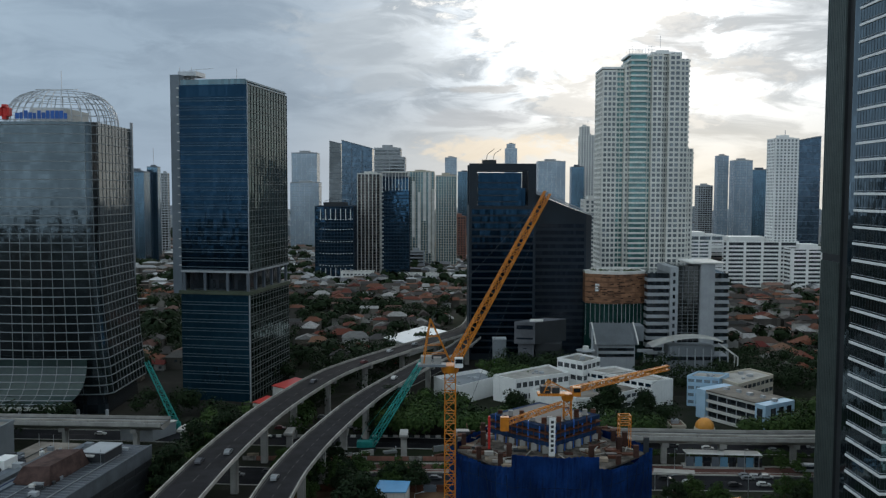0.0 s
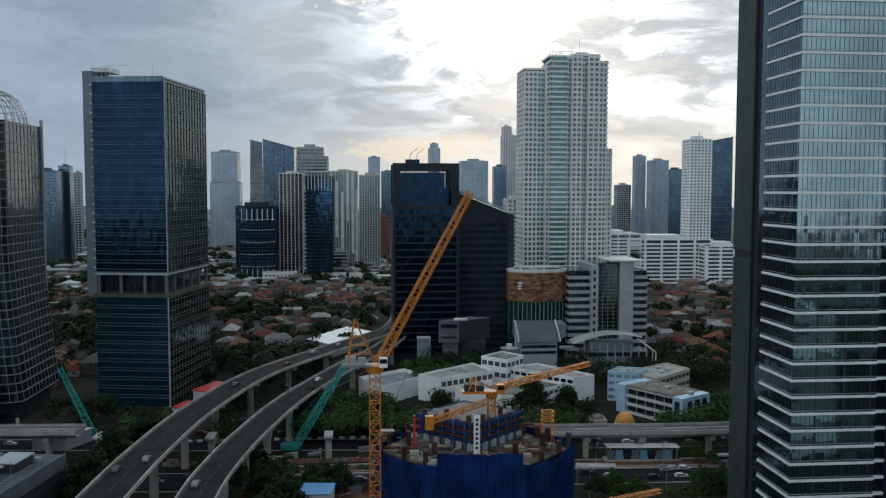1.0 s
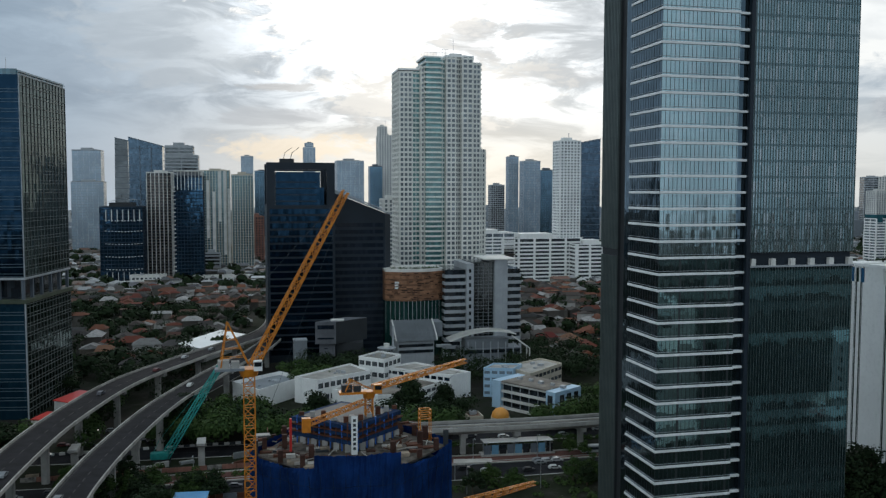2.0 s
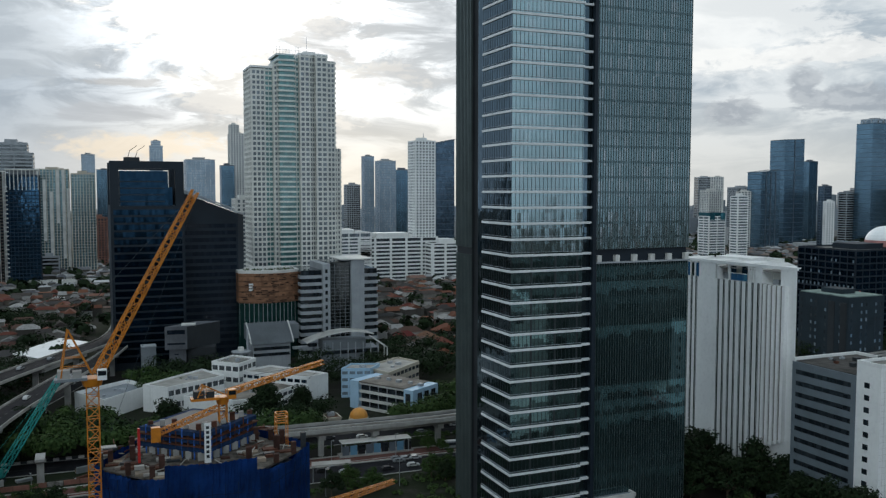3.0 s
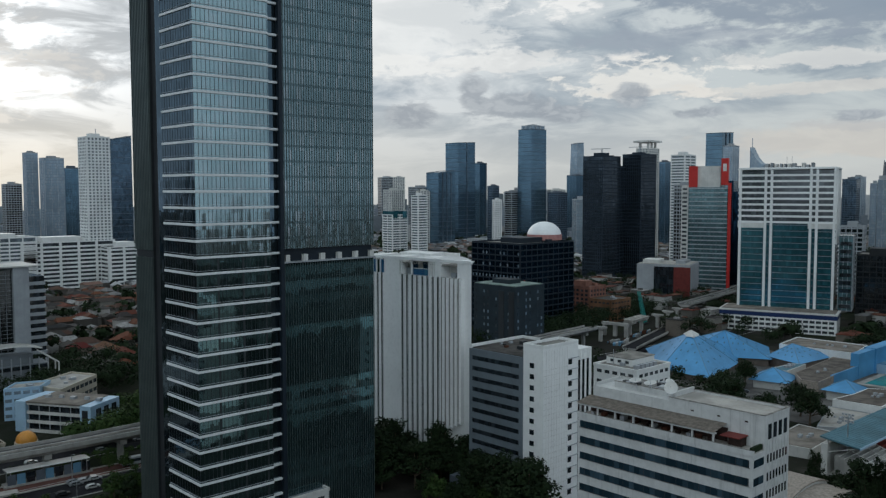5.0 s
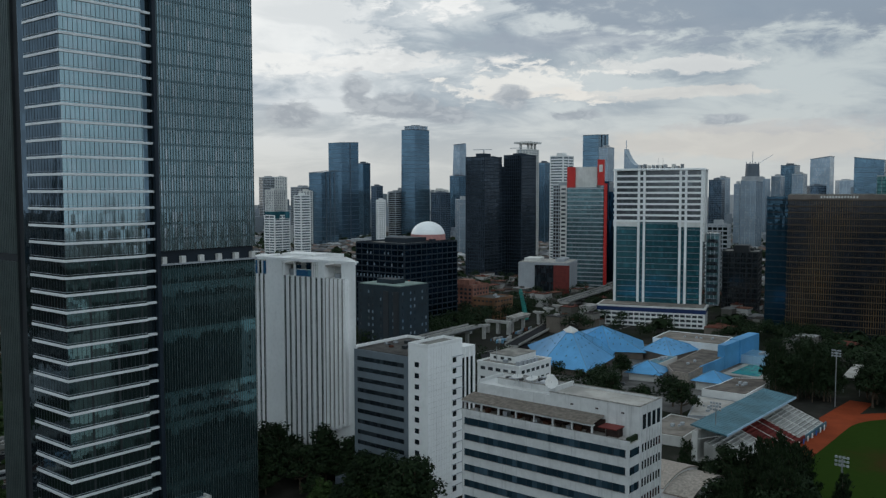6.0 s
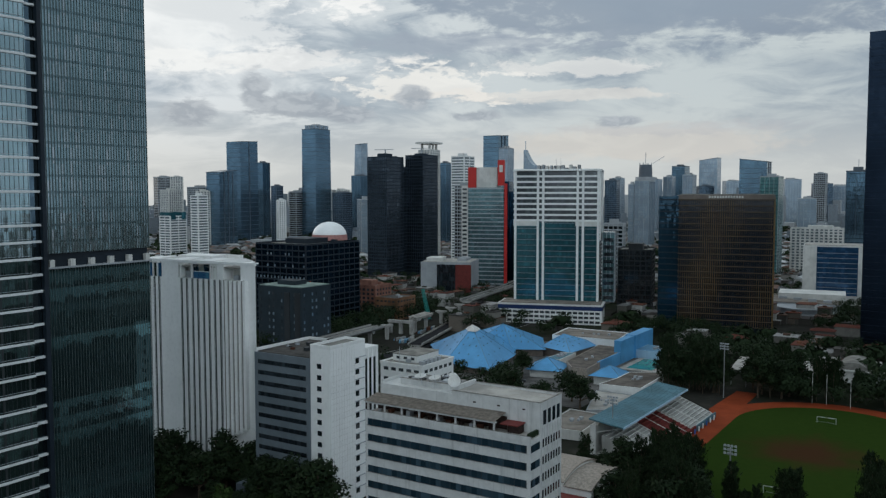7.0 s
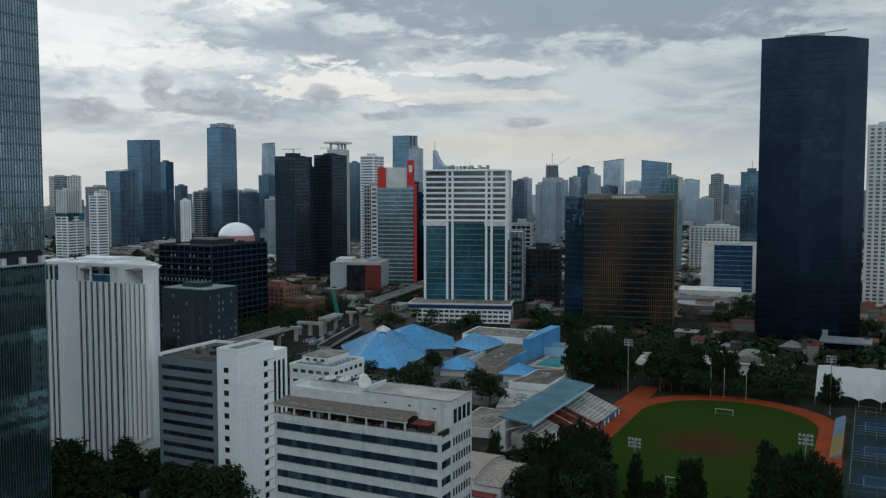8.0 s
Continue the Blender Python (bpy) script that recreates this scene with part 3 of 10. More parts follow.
elevated("elevated_railway_2", "grey concrete elevated railway ending among trees", [(-420, 330, 10), (-280, 326, 10), (-165, 322, 10), (-104, 319, 10)], 10.0, M_TRACKBED, 2.0, 1.1, range(3, 40, 5), 2.2, lanes=False, rails=True, n=10)
elevated("elevated_railway_3", "far stretch of concrete railway deck with open joints", [(577, 346, 11), (635, 356, 11), (693, 368, 11), (780, 392, 11), (900, 430, 11)], 10.0, M_TRACKBED, 2.0, 1.1, range(3, 36, 5), 2.2, lanes=False, rails=True)


def road(name, label, pts, width, n=8):
    t = thing(name, label, "road", kind="structure")
    line = spline([(x, y, 0) for x, y in pts], n)
    bm = bmesh.new()
    ribbon(bm, line, rect(-width / 2, -0.1, width / 2, 0.03))
    part("road_surface", bm, M_ASPHALT, t)
    for s in (-1, 1):
        bm = bmesh.new()
        ribbon(bm, line, rect(s * width / 2 - .2, -0.1, s * width / 2 + .2, 0.17))
        part("kerb", bm, M_CONCRETE, t)
    bm = bmesh.new()
    for a, b in zip(line[::2], line[1::2]):
        ribbon(bm, [a, b], rect(-.12, 0.03, .12, 0.036))
    part("lane_line", bm, M_LINE, t)
    return t


road("road_1", "wide grey asphalt avenue beside the railway", [(-420, 300), (-160, 296), (-60, 288), (75, 284), (132, 282), (270, 272), (420, 254)], 18)
road("road_2", "second carriageway of the grey avenue", [(-420, 346), (-160, 338), (-60, 330), (75, 322), (132, 320), (270, 310), (420, 296), (620, 296), (900, 400)], 14)
road("road_3", "narrow asphalt street under the flyovers", [(-56, 150), (-56, 260), (-52, 320), (-40, 380), (-18, 430), (10, 500)], 9)


# ---------------------------------------------------------------- the tall glass tower beside the camera
def banded_glass_tower():
    t = thing("glass_skyscraper", "tall dark glass skyscraper with white floor ledges and dark fins", "skyscraper")
    x0, y0, x1, y1, top, fh, zb = 107.7, 207.8, 167.8, 246.0, 192.0, 4.337, 14.65 - 4.337 * 3
    xe = 134.6                                            # where the banded corner ends and the finned face begins
    n = int((top - zb) / fh)
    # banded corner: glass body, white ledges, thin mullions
    # lower and side glass tinted darker, standing in for dimmer reflections
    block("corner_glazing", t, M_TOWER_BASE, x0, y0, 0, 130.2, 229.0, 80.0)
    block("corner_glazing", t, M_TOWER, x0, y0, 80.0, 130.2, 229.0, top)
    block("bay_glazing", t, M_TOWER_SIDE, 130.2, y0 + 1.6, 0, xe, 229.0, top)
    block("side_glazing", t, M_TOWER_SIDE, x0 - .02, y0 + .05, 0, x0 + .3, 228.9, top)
    bm = bmesh.new()
    for a in ((x0 - .35, y0 - .35, 130.2, 225.8), (130.3, y0 + .75, xe - .9, 224.0), (x0 + .5, 225.6, xe - 1, 227.6)):
        box(bm, a[0], a[1], -0.66, a[2], a[3], 0)
    bmesh.ops.bevel(bm, geom=bm.edges[:], offset=0.06, segments=1, affect="EDGES")
    ledge = mesh_of("ledge", bm, M_LEDGE)
    lip = box_mesh("ledge_rail", x0 - .22, y0 - .22, .45, 130.0, 225.6, .53, M_GREY)
    for i in range(n + 1):
        piece("ledge_rail", lip, piece("ledge", ledge, t, 0, 0, zb + fh * i))
    mull = box_mesh("mullion", -.04, -.07, 0, .04, .02, top, M_FIN)
    side = box_mesh("mullion", -.07, -.04, 0, .02, .04, top, M_FIN)
    for i in range(19):
        piece("mullion", mull, t, x0 + 22.2 * i / 18, y0, 0)
    for i in range(1, 13):
        piece("mullion", side, t, x0, y0 + 17.8 * i / 12, 0)
    # columns that show through the glass as paler uprights
    for cx_ in (114.0, 121.6, 128.6):
        block("column", t, M_FIN, cx_ - .3, y0 - .05, 0, cx_ + .3, y0 + .4, 79.0)
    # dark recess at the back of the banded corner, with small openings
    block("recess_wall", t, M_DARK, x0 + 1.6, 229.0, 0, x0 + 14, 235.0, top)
    win = box_mesh("vent_window", -.1, -.55, 0, .1, .55, 2.2, M_WHITE)
    for z in (95, 99.4, 107.8, 112.1, 129, 134, 146):
        piece("vent_window", win, t, x0 + 1.6, 231.6, z)
    # finned slab at the back
    block("slab_wall", t, M_DARK, x0 + .9, 235.0, 0, x0 + 20, y1, top)
    fin = box_mesh("fin", -.5, -.14, 0, .05, .14, 78 - .1, M_FIN_UP)
    fin_up = box_mesh("fin", -.6, -.16, 0, .05, .16, top - 80, M_FIN_UP)
    for i in range(11):
        y = 235.3 + 10.4 * i / 10
        piece("fin", fin, t, x0 + .9, y, 0)
        piece("fin", fin_up, t, x0 + .9, y, 80)
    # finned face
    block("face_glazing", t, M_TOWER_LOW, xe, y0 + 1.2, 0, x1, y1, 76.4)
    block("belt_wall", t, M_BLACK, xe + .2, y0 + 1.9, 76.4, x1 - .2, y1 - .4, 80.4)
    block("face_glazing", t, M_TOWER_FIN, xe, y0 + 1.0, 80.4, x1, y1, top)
    block("belt_ledge", t, M_GREY, xe - .1, y0 + .55, 76.3, x1 + .3, y0 + 2.4, 76.75)
    tab = box_mesh("belt_block", -.75, 0, 0, .65, 1.5, 1.9, M_OFFWHITE)
    for i in range(6):
        piece("belt_block", tab, t, xe + 1.8 + 6.1 * i, y0 + .6, 76.75)
    low = box_mesh("mullion", -.045, -.13, 0, .045, .02, 76.3, M_FIN_UP)
    up = box_mesh("fin", -.07, -.22, 0, .07, .05, top - 80.3, M_FIN_PALE)
    for i in range(39):
        x = xe + .2 + (x1 - xe - .4) * i / 38
        piece("mullion", low, t, x, y0 + 1.2, 0)
        piece("fin", up, t, x, y0 + 1.0, 80.3)
    band = box_mesh("spandrel", xe, y0 + .93, 0, x1, y0 + 1.1, .7, M_TOWER_SP_UP)
    for i in range(n):
        z = zb + fh * i - .8
        if z > 80.6:
            piece("spandrel", band, t, 0, 0, z)
    block("corner_post", t, M_BLACK, xe - 1.0, y0 - .1, 0, xe + .1, y0 + 1.4, top)
    block("roof", t, M_ROOFDECK, x0 + 1, y0 + 1, top, x1 - 1, y1 - 1, top + .5)
    return t


BLINDS = {2: .35, 3: .2, 6: .7, 7: .8, 8: .9, 12: .95, 14: .3, 15: .9, 16: .6, 17: .5}        # storeys, and how pale their blinds are
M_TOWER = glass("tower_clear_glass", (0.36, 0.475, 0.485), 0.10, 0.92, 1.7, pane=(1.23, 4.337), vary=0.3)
# darker copy of the tower glass: a mirrored dark town is in the tint
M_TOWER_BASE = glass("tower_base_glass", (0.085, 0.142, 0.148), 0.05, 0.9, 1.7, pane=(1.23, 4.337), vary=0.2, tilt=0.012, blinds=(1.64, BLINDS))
# side copy: the duller sky this face mirrors is in the tint
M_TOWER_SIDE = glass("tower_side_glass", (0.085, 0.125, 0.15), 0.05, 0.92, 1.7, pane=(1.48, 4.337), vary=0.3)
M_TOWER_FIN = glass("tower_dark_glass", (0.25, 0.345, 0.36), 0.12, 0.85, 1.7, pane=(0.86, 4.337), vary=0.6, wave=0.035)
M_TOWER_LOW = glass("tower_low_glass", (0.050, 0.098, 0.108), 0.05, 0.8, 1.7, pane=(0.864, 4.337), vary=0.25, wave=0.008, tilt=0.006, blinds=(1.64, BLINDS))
M_FIN = matt("dark_aluminium_fin", (0.05, 0.06, 0.063), 0.35, 0.15, 0.2, metal=0.4)
M_FIN_PALE = matt("pale_aluminium_fin", (0.15, 0.188, 0.185), 0.35, 0.15, 0.2, metal=0.4)
M_FIN_UP = matt("grey_aluminium_fin", (0.13, 0.16, 0.155), 0.35, 0.15, 0.2, metal=0.4)
M_TOWER_SP_UP = glass("tower_grey_spandrel", (0.12, 0.175, 0.185), 0.12, 0.75, 1.7, pane=(1.42, 4.337), vary=0.3)
M_LEDGE = matt("white_aluminium_ledge", (0.74, 0.75, 0.75), 0.5, 0.08, 0.3, streak=0.1)
banded_glass_tower()


# ---------------------------------------------------------------- navy glass tower by the flyover
def navy_tower():
    t = thing("navy_glass_tower", "navy blue glass office tower with an open belt floor", "office tower", -88, 391, 0, -10)
    w, d, h, belt = 33.5, 51.0, 145.0, 51.5          # body runs to -x and +y from its near corner
    fh = 4.05
    # lower floors tinted lighter to offset the dark ground they mirror
    block("lower_glazing", t, M_GLASS_NAVY_LOW, -w, 0, 0, -.3, d, belt - 2)
    block("upper_glazing", t, M_GLASS_NAVY, -w + .3, .2, belt + 8, -.5, d - .5, h)
    block("flank_glazing", t, M_GLASS_FLANK, -.3, .1, 0, 0, d, belt - 2)
    block("flank_glazing", t, M_GLASS_FLANK, -.5, .3, belt + 8, -.2, d - .5, h)
    block("belt_slab", t, M_BELT, -w - .8, -.8, belt - 2, .8, d + .5, belt - .4)
    block("belt_core", t, M_GLASS_DARK, -w + 3, 3, belt - .4, -3, d - 3, belt + 8)
    col = box_mesh("column", -.6, -.6, belt - .4, .6, .6, belt + 8, M_BLUEGREY)
    for x in (-w + 1.2, -w * .66, -w * .33, -1.2):
        piece("column", col, t, x, 1.2)
    for y in (10, 20, 30, 40, d - 1.2):
        piece("column", col, t, -1.2, y)
    block("belt_top_slab", t, M_GREY, -w, -.1, belt + 8, .1, d, belt + 9.0)
    def pair(x0, y0, x1, y1):
        bm = bmesh.new()
        box(bm, x0, y0, 0, x1, y1, .28)
        box(bm, x0, y0, 1.25, x1, y1, 1.5)
        return mesh_of("floor_line", bm, M_NAVY_LINE)
    spf, spu = pair(-w + .1, -.14, -.1, .1), pair(-w + .4, .04, -.3, .3)
    z = 4.0
    while z < h - 6:
        if not belt - 4 < z < belt + 8.5:
            piece("floor_line", spf if z < belt else spu, t, 0, 0, z)
        z += fh
    # scaffold-like grid on the flank
    gl, gu = box_mesh("flank_rail", -.1, .3, -.08, .3, d - .3, .08, M_FLANK), box_mesh("flank_rail", -.3, .6, -.08, .12, d - .8, .08, M_FLANK)
    z = 3.0
    while z < h:
        if not belt - 3 < z < belt + 8:
            piece("flank_rail", gl if z < belt else gu, t, 0, 0, z)
            piece("flank_rail", gl if z < belt else gu, t, -.06, 0, z + 1.3)
        z += fh
    for i in range(15):
        y = .5 + (d - 1.4) * i / 14
        block("flank_post", t, M_FLANK, -.1, y - .07, 0, .22, y + .07, belt - 2)
        block("flank_post", t, M_FLANK, -.3, y - .07, belt + 9, .08, y + .07, h)
    # pale corner edge, roof screen and the taller slab on the far side
    block("corner_edge", t, M_GREY, -.35, -.05, belt + 9, .02, .4, h + .2)
    block("corner_edge", t, M_GREY, -.35, -.25, 0, .12, .2, belt - 2)
    block("roof_screen", t, M_SCREEN, -w + 1, .4, h, -1, .7, h + 2.4)
    block("roof_screen", t, M_SCREEN, -1.1, .7, h, -.6, d - 1, h + 2.0)
    block("roof", t, M_ROOFDECK, -w + .3, .7, h - .3, -1.1, d - .5, h + .3)
    block("side_slab", t, M_SLAB, -w - 4.6, 1.5, belt - 2, -w - .1, d - 6, h + 5)
    notch = box_mesh("slab_ledge", -w - 1.0, .4, 0, -w + .6, 1.7, .5, M_OFFWHITE)
    z = belt + 11
    while z < h:
        piece("slab_ledge", notch, t, 0, 0, z)
        z += fh
    bm = bmesh.new()
    box(bm, -w - 3, 6, h + 5, -w + 6, 16, h + 7)
    for k in range(5):
        bar(bm, (-w - 2 + 2 * k, 6, h + 2), (-w - 2 + 2 * k, 6, h + 9 - k % 3), .12)
    bar(bm, (-w + 2, 7, h + 7.6), (-w + 14, 7, h + 8.2), .14)
    part("roof_rig", bm, M_STEEL, t)
    block("antenna", t, M_STEEL, -6, 2, h, -5.8, 2.2, h + 7)


M_GLASS_FLANK = glass("flank_glass", (0.018, 0.046, 0.042), 0.07, 0.9, 1.6, vary=0.4)
M_SLAB = matt("blue_grey_slab", (0.15, 0.18, 0.21), 0.5, 0.15, 0.1)
M_NAVY_LINE = matt("navy_floor_line", (0.075, 0.11, 0.135), 0.5, 0.15, 0.1)
M_FLANK = matt("flank_rail", (0.125, 0.14, 0.138), 0.5, 0.15, 0.1)
M_BELT = matt("olive_belt_panel", (0.06, 0.075, 0.05), 0.6, 0.2, 0.1)
M_SCREEN = glass("roof_screen_glass", (0.05, 0.13, 0.17), 0.1, 0.1, 1.7)
navy_tower()


# ---------------------------------------------------------------- curved glass tower with a lattice dome
def dome_tower():
    t = thing("dome_roof_tower", "grey glass office tower with a rounded front and lattice roof", "office tower", -148, 367, 0)
    w, d, h, fh = 46.0, 44.0, 126.0, 3.85

    def outline(grow, rr=5.0):
        """Plan with a bulging front and rounded corners, from the near right corner at 0, 0."""
        pts = []
        for i in range(7):
            a = math.pi / 2 * i / 6
            pts.append((-rr + (rr + grow) * math.sin(a) * 1.0, rr - (rr + grow) * math.cos(a)))
        out = [p for p in pts]
        out += [(grow, d + grow), (-w - grow, d + grow)]
        for i in range(7):
            a = math.pi / 2 * i / 6
            out.append((-w + rr - (rr + grow) * math.cos(a), rr - (rr + grow) * math.sin(a)))
        for i in range(1, 8):
            u = i / 8
            out.append((-w + rr + (w - 2 * rr) * u, -grow - 1.3 * math.sin(math.pi * u)))
        return out

    def flare(x, z):
        """The right flank sweeps outwards towards the ground."""
        u = max(0.0, (76 - z) / 76)
        return x + 6.0 * u ** 1.6 * max(0.0, (x + w * .5) / (w * .5))

    def prism(bm, pts, z0, z1):
        lo, hi = [bm.verts.new((flare(x, z0), y, z0)) for x, y in pts], [bm.verts.new((flare(x, z1), y, z1)) for x, y in pts]
        k = len(pts)
        for i in range(k):
            bm.faces.new((lo[i], lo[(i + 1) % k], hi[(i + 1) % k], hi[i]))
        bm.faces.new(lo[::-1])
        bm.faces.new(hi)

    bm = bmesh.new()
    prism(bm, outline(-3), 0, 9)
    part("lobby", bm, M_GLASS_DARK, t)
    z = 9.0
    while z < h - .1:
        bm = bmesh.new()
        prism(bm, outline(0), z, min(h, z + fh))
        part("glazing", bm, M_GLASS_DOME, t)
        bm = bmesh.new()
        prism(bm, outline(.16), z, z + .42)
        part("floor_line", bm, M_DOME_LINE, t)
        z += fh

    def upright(x, y, top, r=.13):
        bm = bmesh.new()
        steps = [9 + (top - 9) * (k / 6) for k in range(7)] if x > -w * .5 else [9, top]
        for a, b in zip(steps, steps[1:]):
            bar(bm, (flare(x, a), y, a), (flare(x, b), y, b), r)
        part("mullion", bm, M_DOME_LINE, t)
    for x, y in outline(.1)[-7:] + outline(.1)[9:15]:
        upright(x, y, h * .62)
    for x, y in outline(.1)[1:6:2]:
        upright(x, y, h)
    for i in range(10):
        upright(.1, 9 + (d - 9) * i / 9, h)
    # dark upright slot beside the rounded corner, and the pale fin at the far edge
    slot = outline(.14)
    bm = bmesh.new()
    quad = [bm.verts.new(p) for p in ((slot[3][0], slot[3][1] - .05, 58), (slot[5][0] + .05, slot[5][1], 58), (slot[5][0] + .05, slot[5][1], h), (slot[3][0], slot[3][1] - .05, h))]
    bm.faces.new(quad)
    bmesh.ops.solidify(bm, geom=bm.faces[:], thickness=.12)
    part("dark_slot", bm, M_GLASS_DARK, t, "dark glazed corner slot")
    block("edge_fin", t, M_GREY, -.2, d - .6, 40, .9, d + .4, h + 3)
    # swept glass canopy at the foot
    bm = bmesh.new()
    rows = []
    for k in range(9):
        a = k / 8 * math.pi / 2
        rows.append([bm.verts.new((-w - 30 + (w + 30 - 3.5 - 7.0 * (k / 8) ** 3) * i / 12, -3.6 - 15 * (1 - math.cos(a)) , 25 - 17 * math.sin(a))) for i in range(13)])
    for r0, r1 in zip(rows, rows[1:]):
        for i in range(12):
            bm.faces.new((r0[i], r0[i + 1], r1[i + 1], r1[i]))
    bmesh.ops.solidify(bm, geom=bm.faces[:], thickness=0.3)
    part("canopy_glass", bm, M_CANOPY, t, "sloping grey-green glass canopy")
    for k in range(9):
        a = k / 8 * math.pi / 2
        block("canopy_rib", t, M_GREY, -w - 30, -3.8 - 15 * (1 - math.cos(a)) - .1, 25.1 - 17 * math.sin(a), -3.5 - 7.0 * (k / 8) ** 3, -3.6 - 15 * (1 - math.cos(a)), 25.4 - 17 * math.sin(a))
    for i in range(11):
        bm = bmesh.new()
        for k in range(8):
            a, b = k / 8 * math.pi / 2, (k + 1) / 8 * math.pi / 2
            x = -w - 26 + 6.2 * i
            if x < -3.5 - 7.0 * ((k + 1) / 8) ** 3:
                bar(bm, (x, -3.7 - 15 * (1 - math.cos(a)), 25.2 - 17 * math.sin(a)), (x, -3.7 - 15 * (1 - math.cos(b)), 25.2 - 17 * math.sin(b)), .12)
        part("canopy_rib", bm, M_GREY, t)
    block("canopy_edge", t, M_OFFWHITE, -w - 30, -19.2, 6.8, -10.4, -18.4, 8.2)
    for i in range(6):
        block("canopy_column", t, M_GREY, -w - 4 + 12 * i - .5, -17.8, 0, -w - 4 + 12 * i + .5, -16.8, 7)
    # lattice dome
    cx_, cy_, rx, ry, rz = -w / 2 + .5, d / 2, w / 2 + 1.0, d / 2 - .8, 15.0
    bm = bmesh.new()

    def dome(u, a):
        s = math.cos(a) ** 0.55
        return (cx_ + rx * s * math.cos(u), cy_ + ry * s * math.sin(u), h + rz * math.sin(a))
    for i in range(36):
        for k in range(6):
            a0, a1 = math.pi / 2 * .78 * k / 6, math.pi / 2 * .78 * (k + 1) / 6
            u0, u1 = math.tau * i / 36, math.tau * (i + 1) / 36
            bar(bm, dome(u0, a0), dome(u0, a1), .22)
            bar(bm, dome(u0, a1), dome(u1, a1), .18)
    part("lattice_dome", bm, M_STEEL, t, "open white steel lattice dome")
    block("plant_room", t, M_OFFWHITE, -w * .68, 10, h, -w * .34, 34, h + 6.5)
    bm = bmesh.new()
    bar(bm, (-w * .7, 18, h + 15.4), (-w * .3, 18, h + 15.4), .35)
    bar(bm, (-w * .47, 20, h + 8), (-w * .47, 20, h + 24), .15)
    part("roof_mast", bm, M_STEEL, t)
    # plain sign in the place of the lettering
    bm = bmesh.new()
    box(bm, -37.6, -3.6, h + 0.6, -33.0, -3.0, h + 6.8)
    bmesh.ops.bevel(bm, geom=bm.edges[:], offset=1.4, segments=3, affect="EDGES")
    part("sign_emblem", bm, M_RED, t, "red rounded sign emblem")
    r = random.Random(2)
    for i in range(12):
        x = -31 + 1.85 * i
        block("sign_bar", t, M_BLUE_PAINT, x, -3.8, h + .9, x + r.uniform(1.2, 1.6), -3.4, h + .9 + r.choice((2.4, 2.6, 3.4)), "blue sign bar")
    block("sign_rail", t, M_GREY, -42, -3.4, h + .3, -6, -3.2, h + .6)
    for i in range(7):
        block("sign_post", t, M_GREY, -40 + 5.4 * i, -3.3, h, -39.8 + 5.4 * i, -3.1, h + 4)


M_GLASS_DOME = glass("silver_grey_glass", (0.082, 0.108, 0.124), 0.09, 0.92, 1.7, pane=(1.6, 3.85), vary=0.25, wave=0.03, tilt=0.008)
M_DOME_LINE = matt("pale_floor_line", (0.20, 0.225, 0.235), 0.5, 0.15, 0.1)
M_CANOPY = glass("canopy_glass", (0.055, 0.095, 0.092), 0.15, 0.1, 1.6, vary=0.1)
dome_tower()


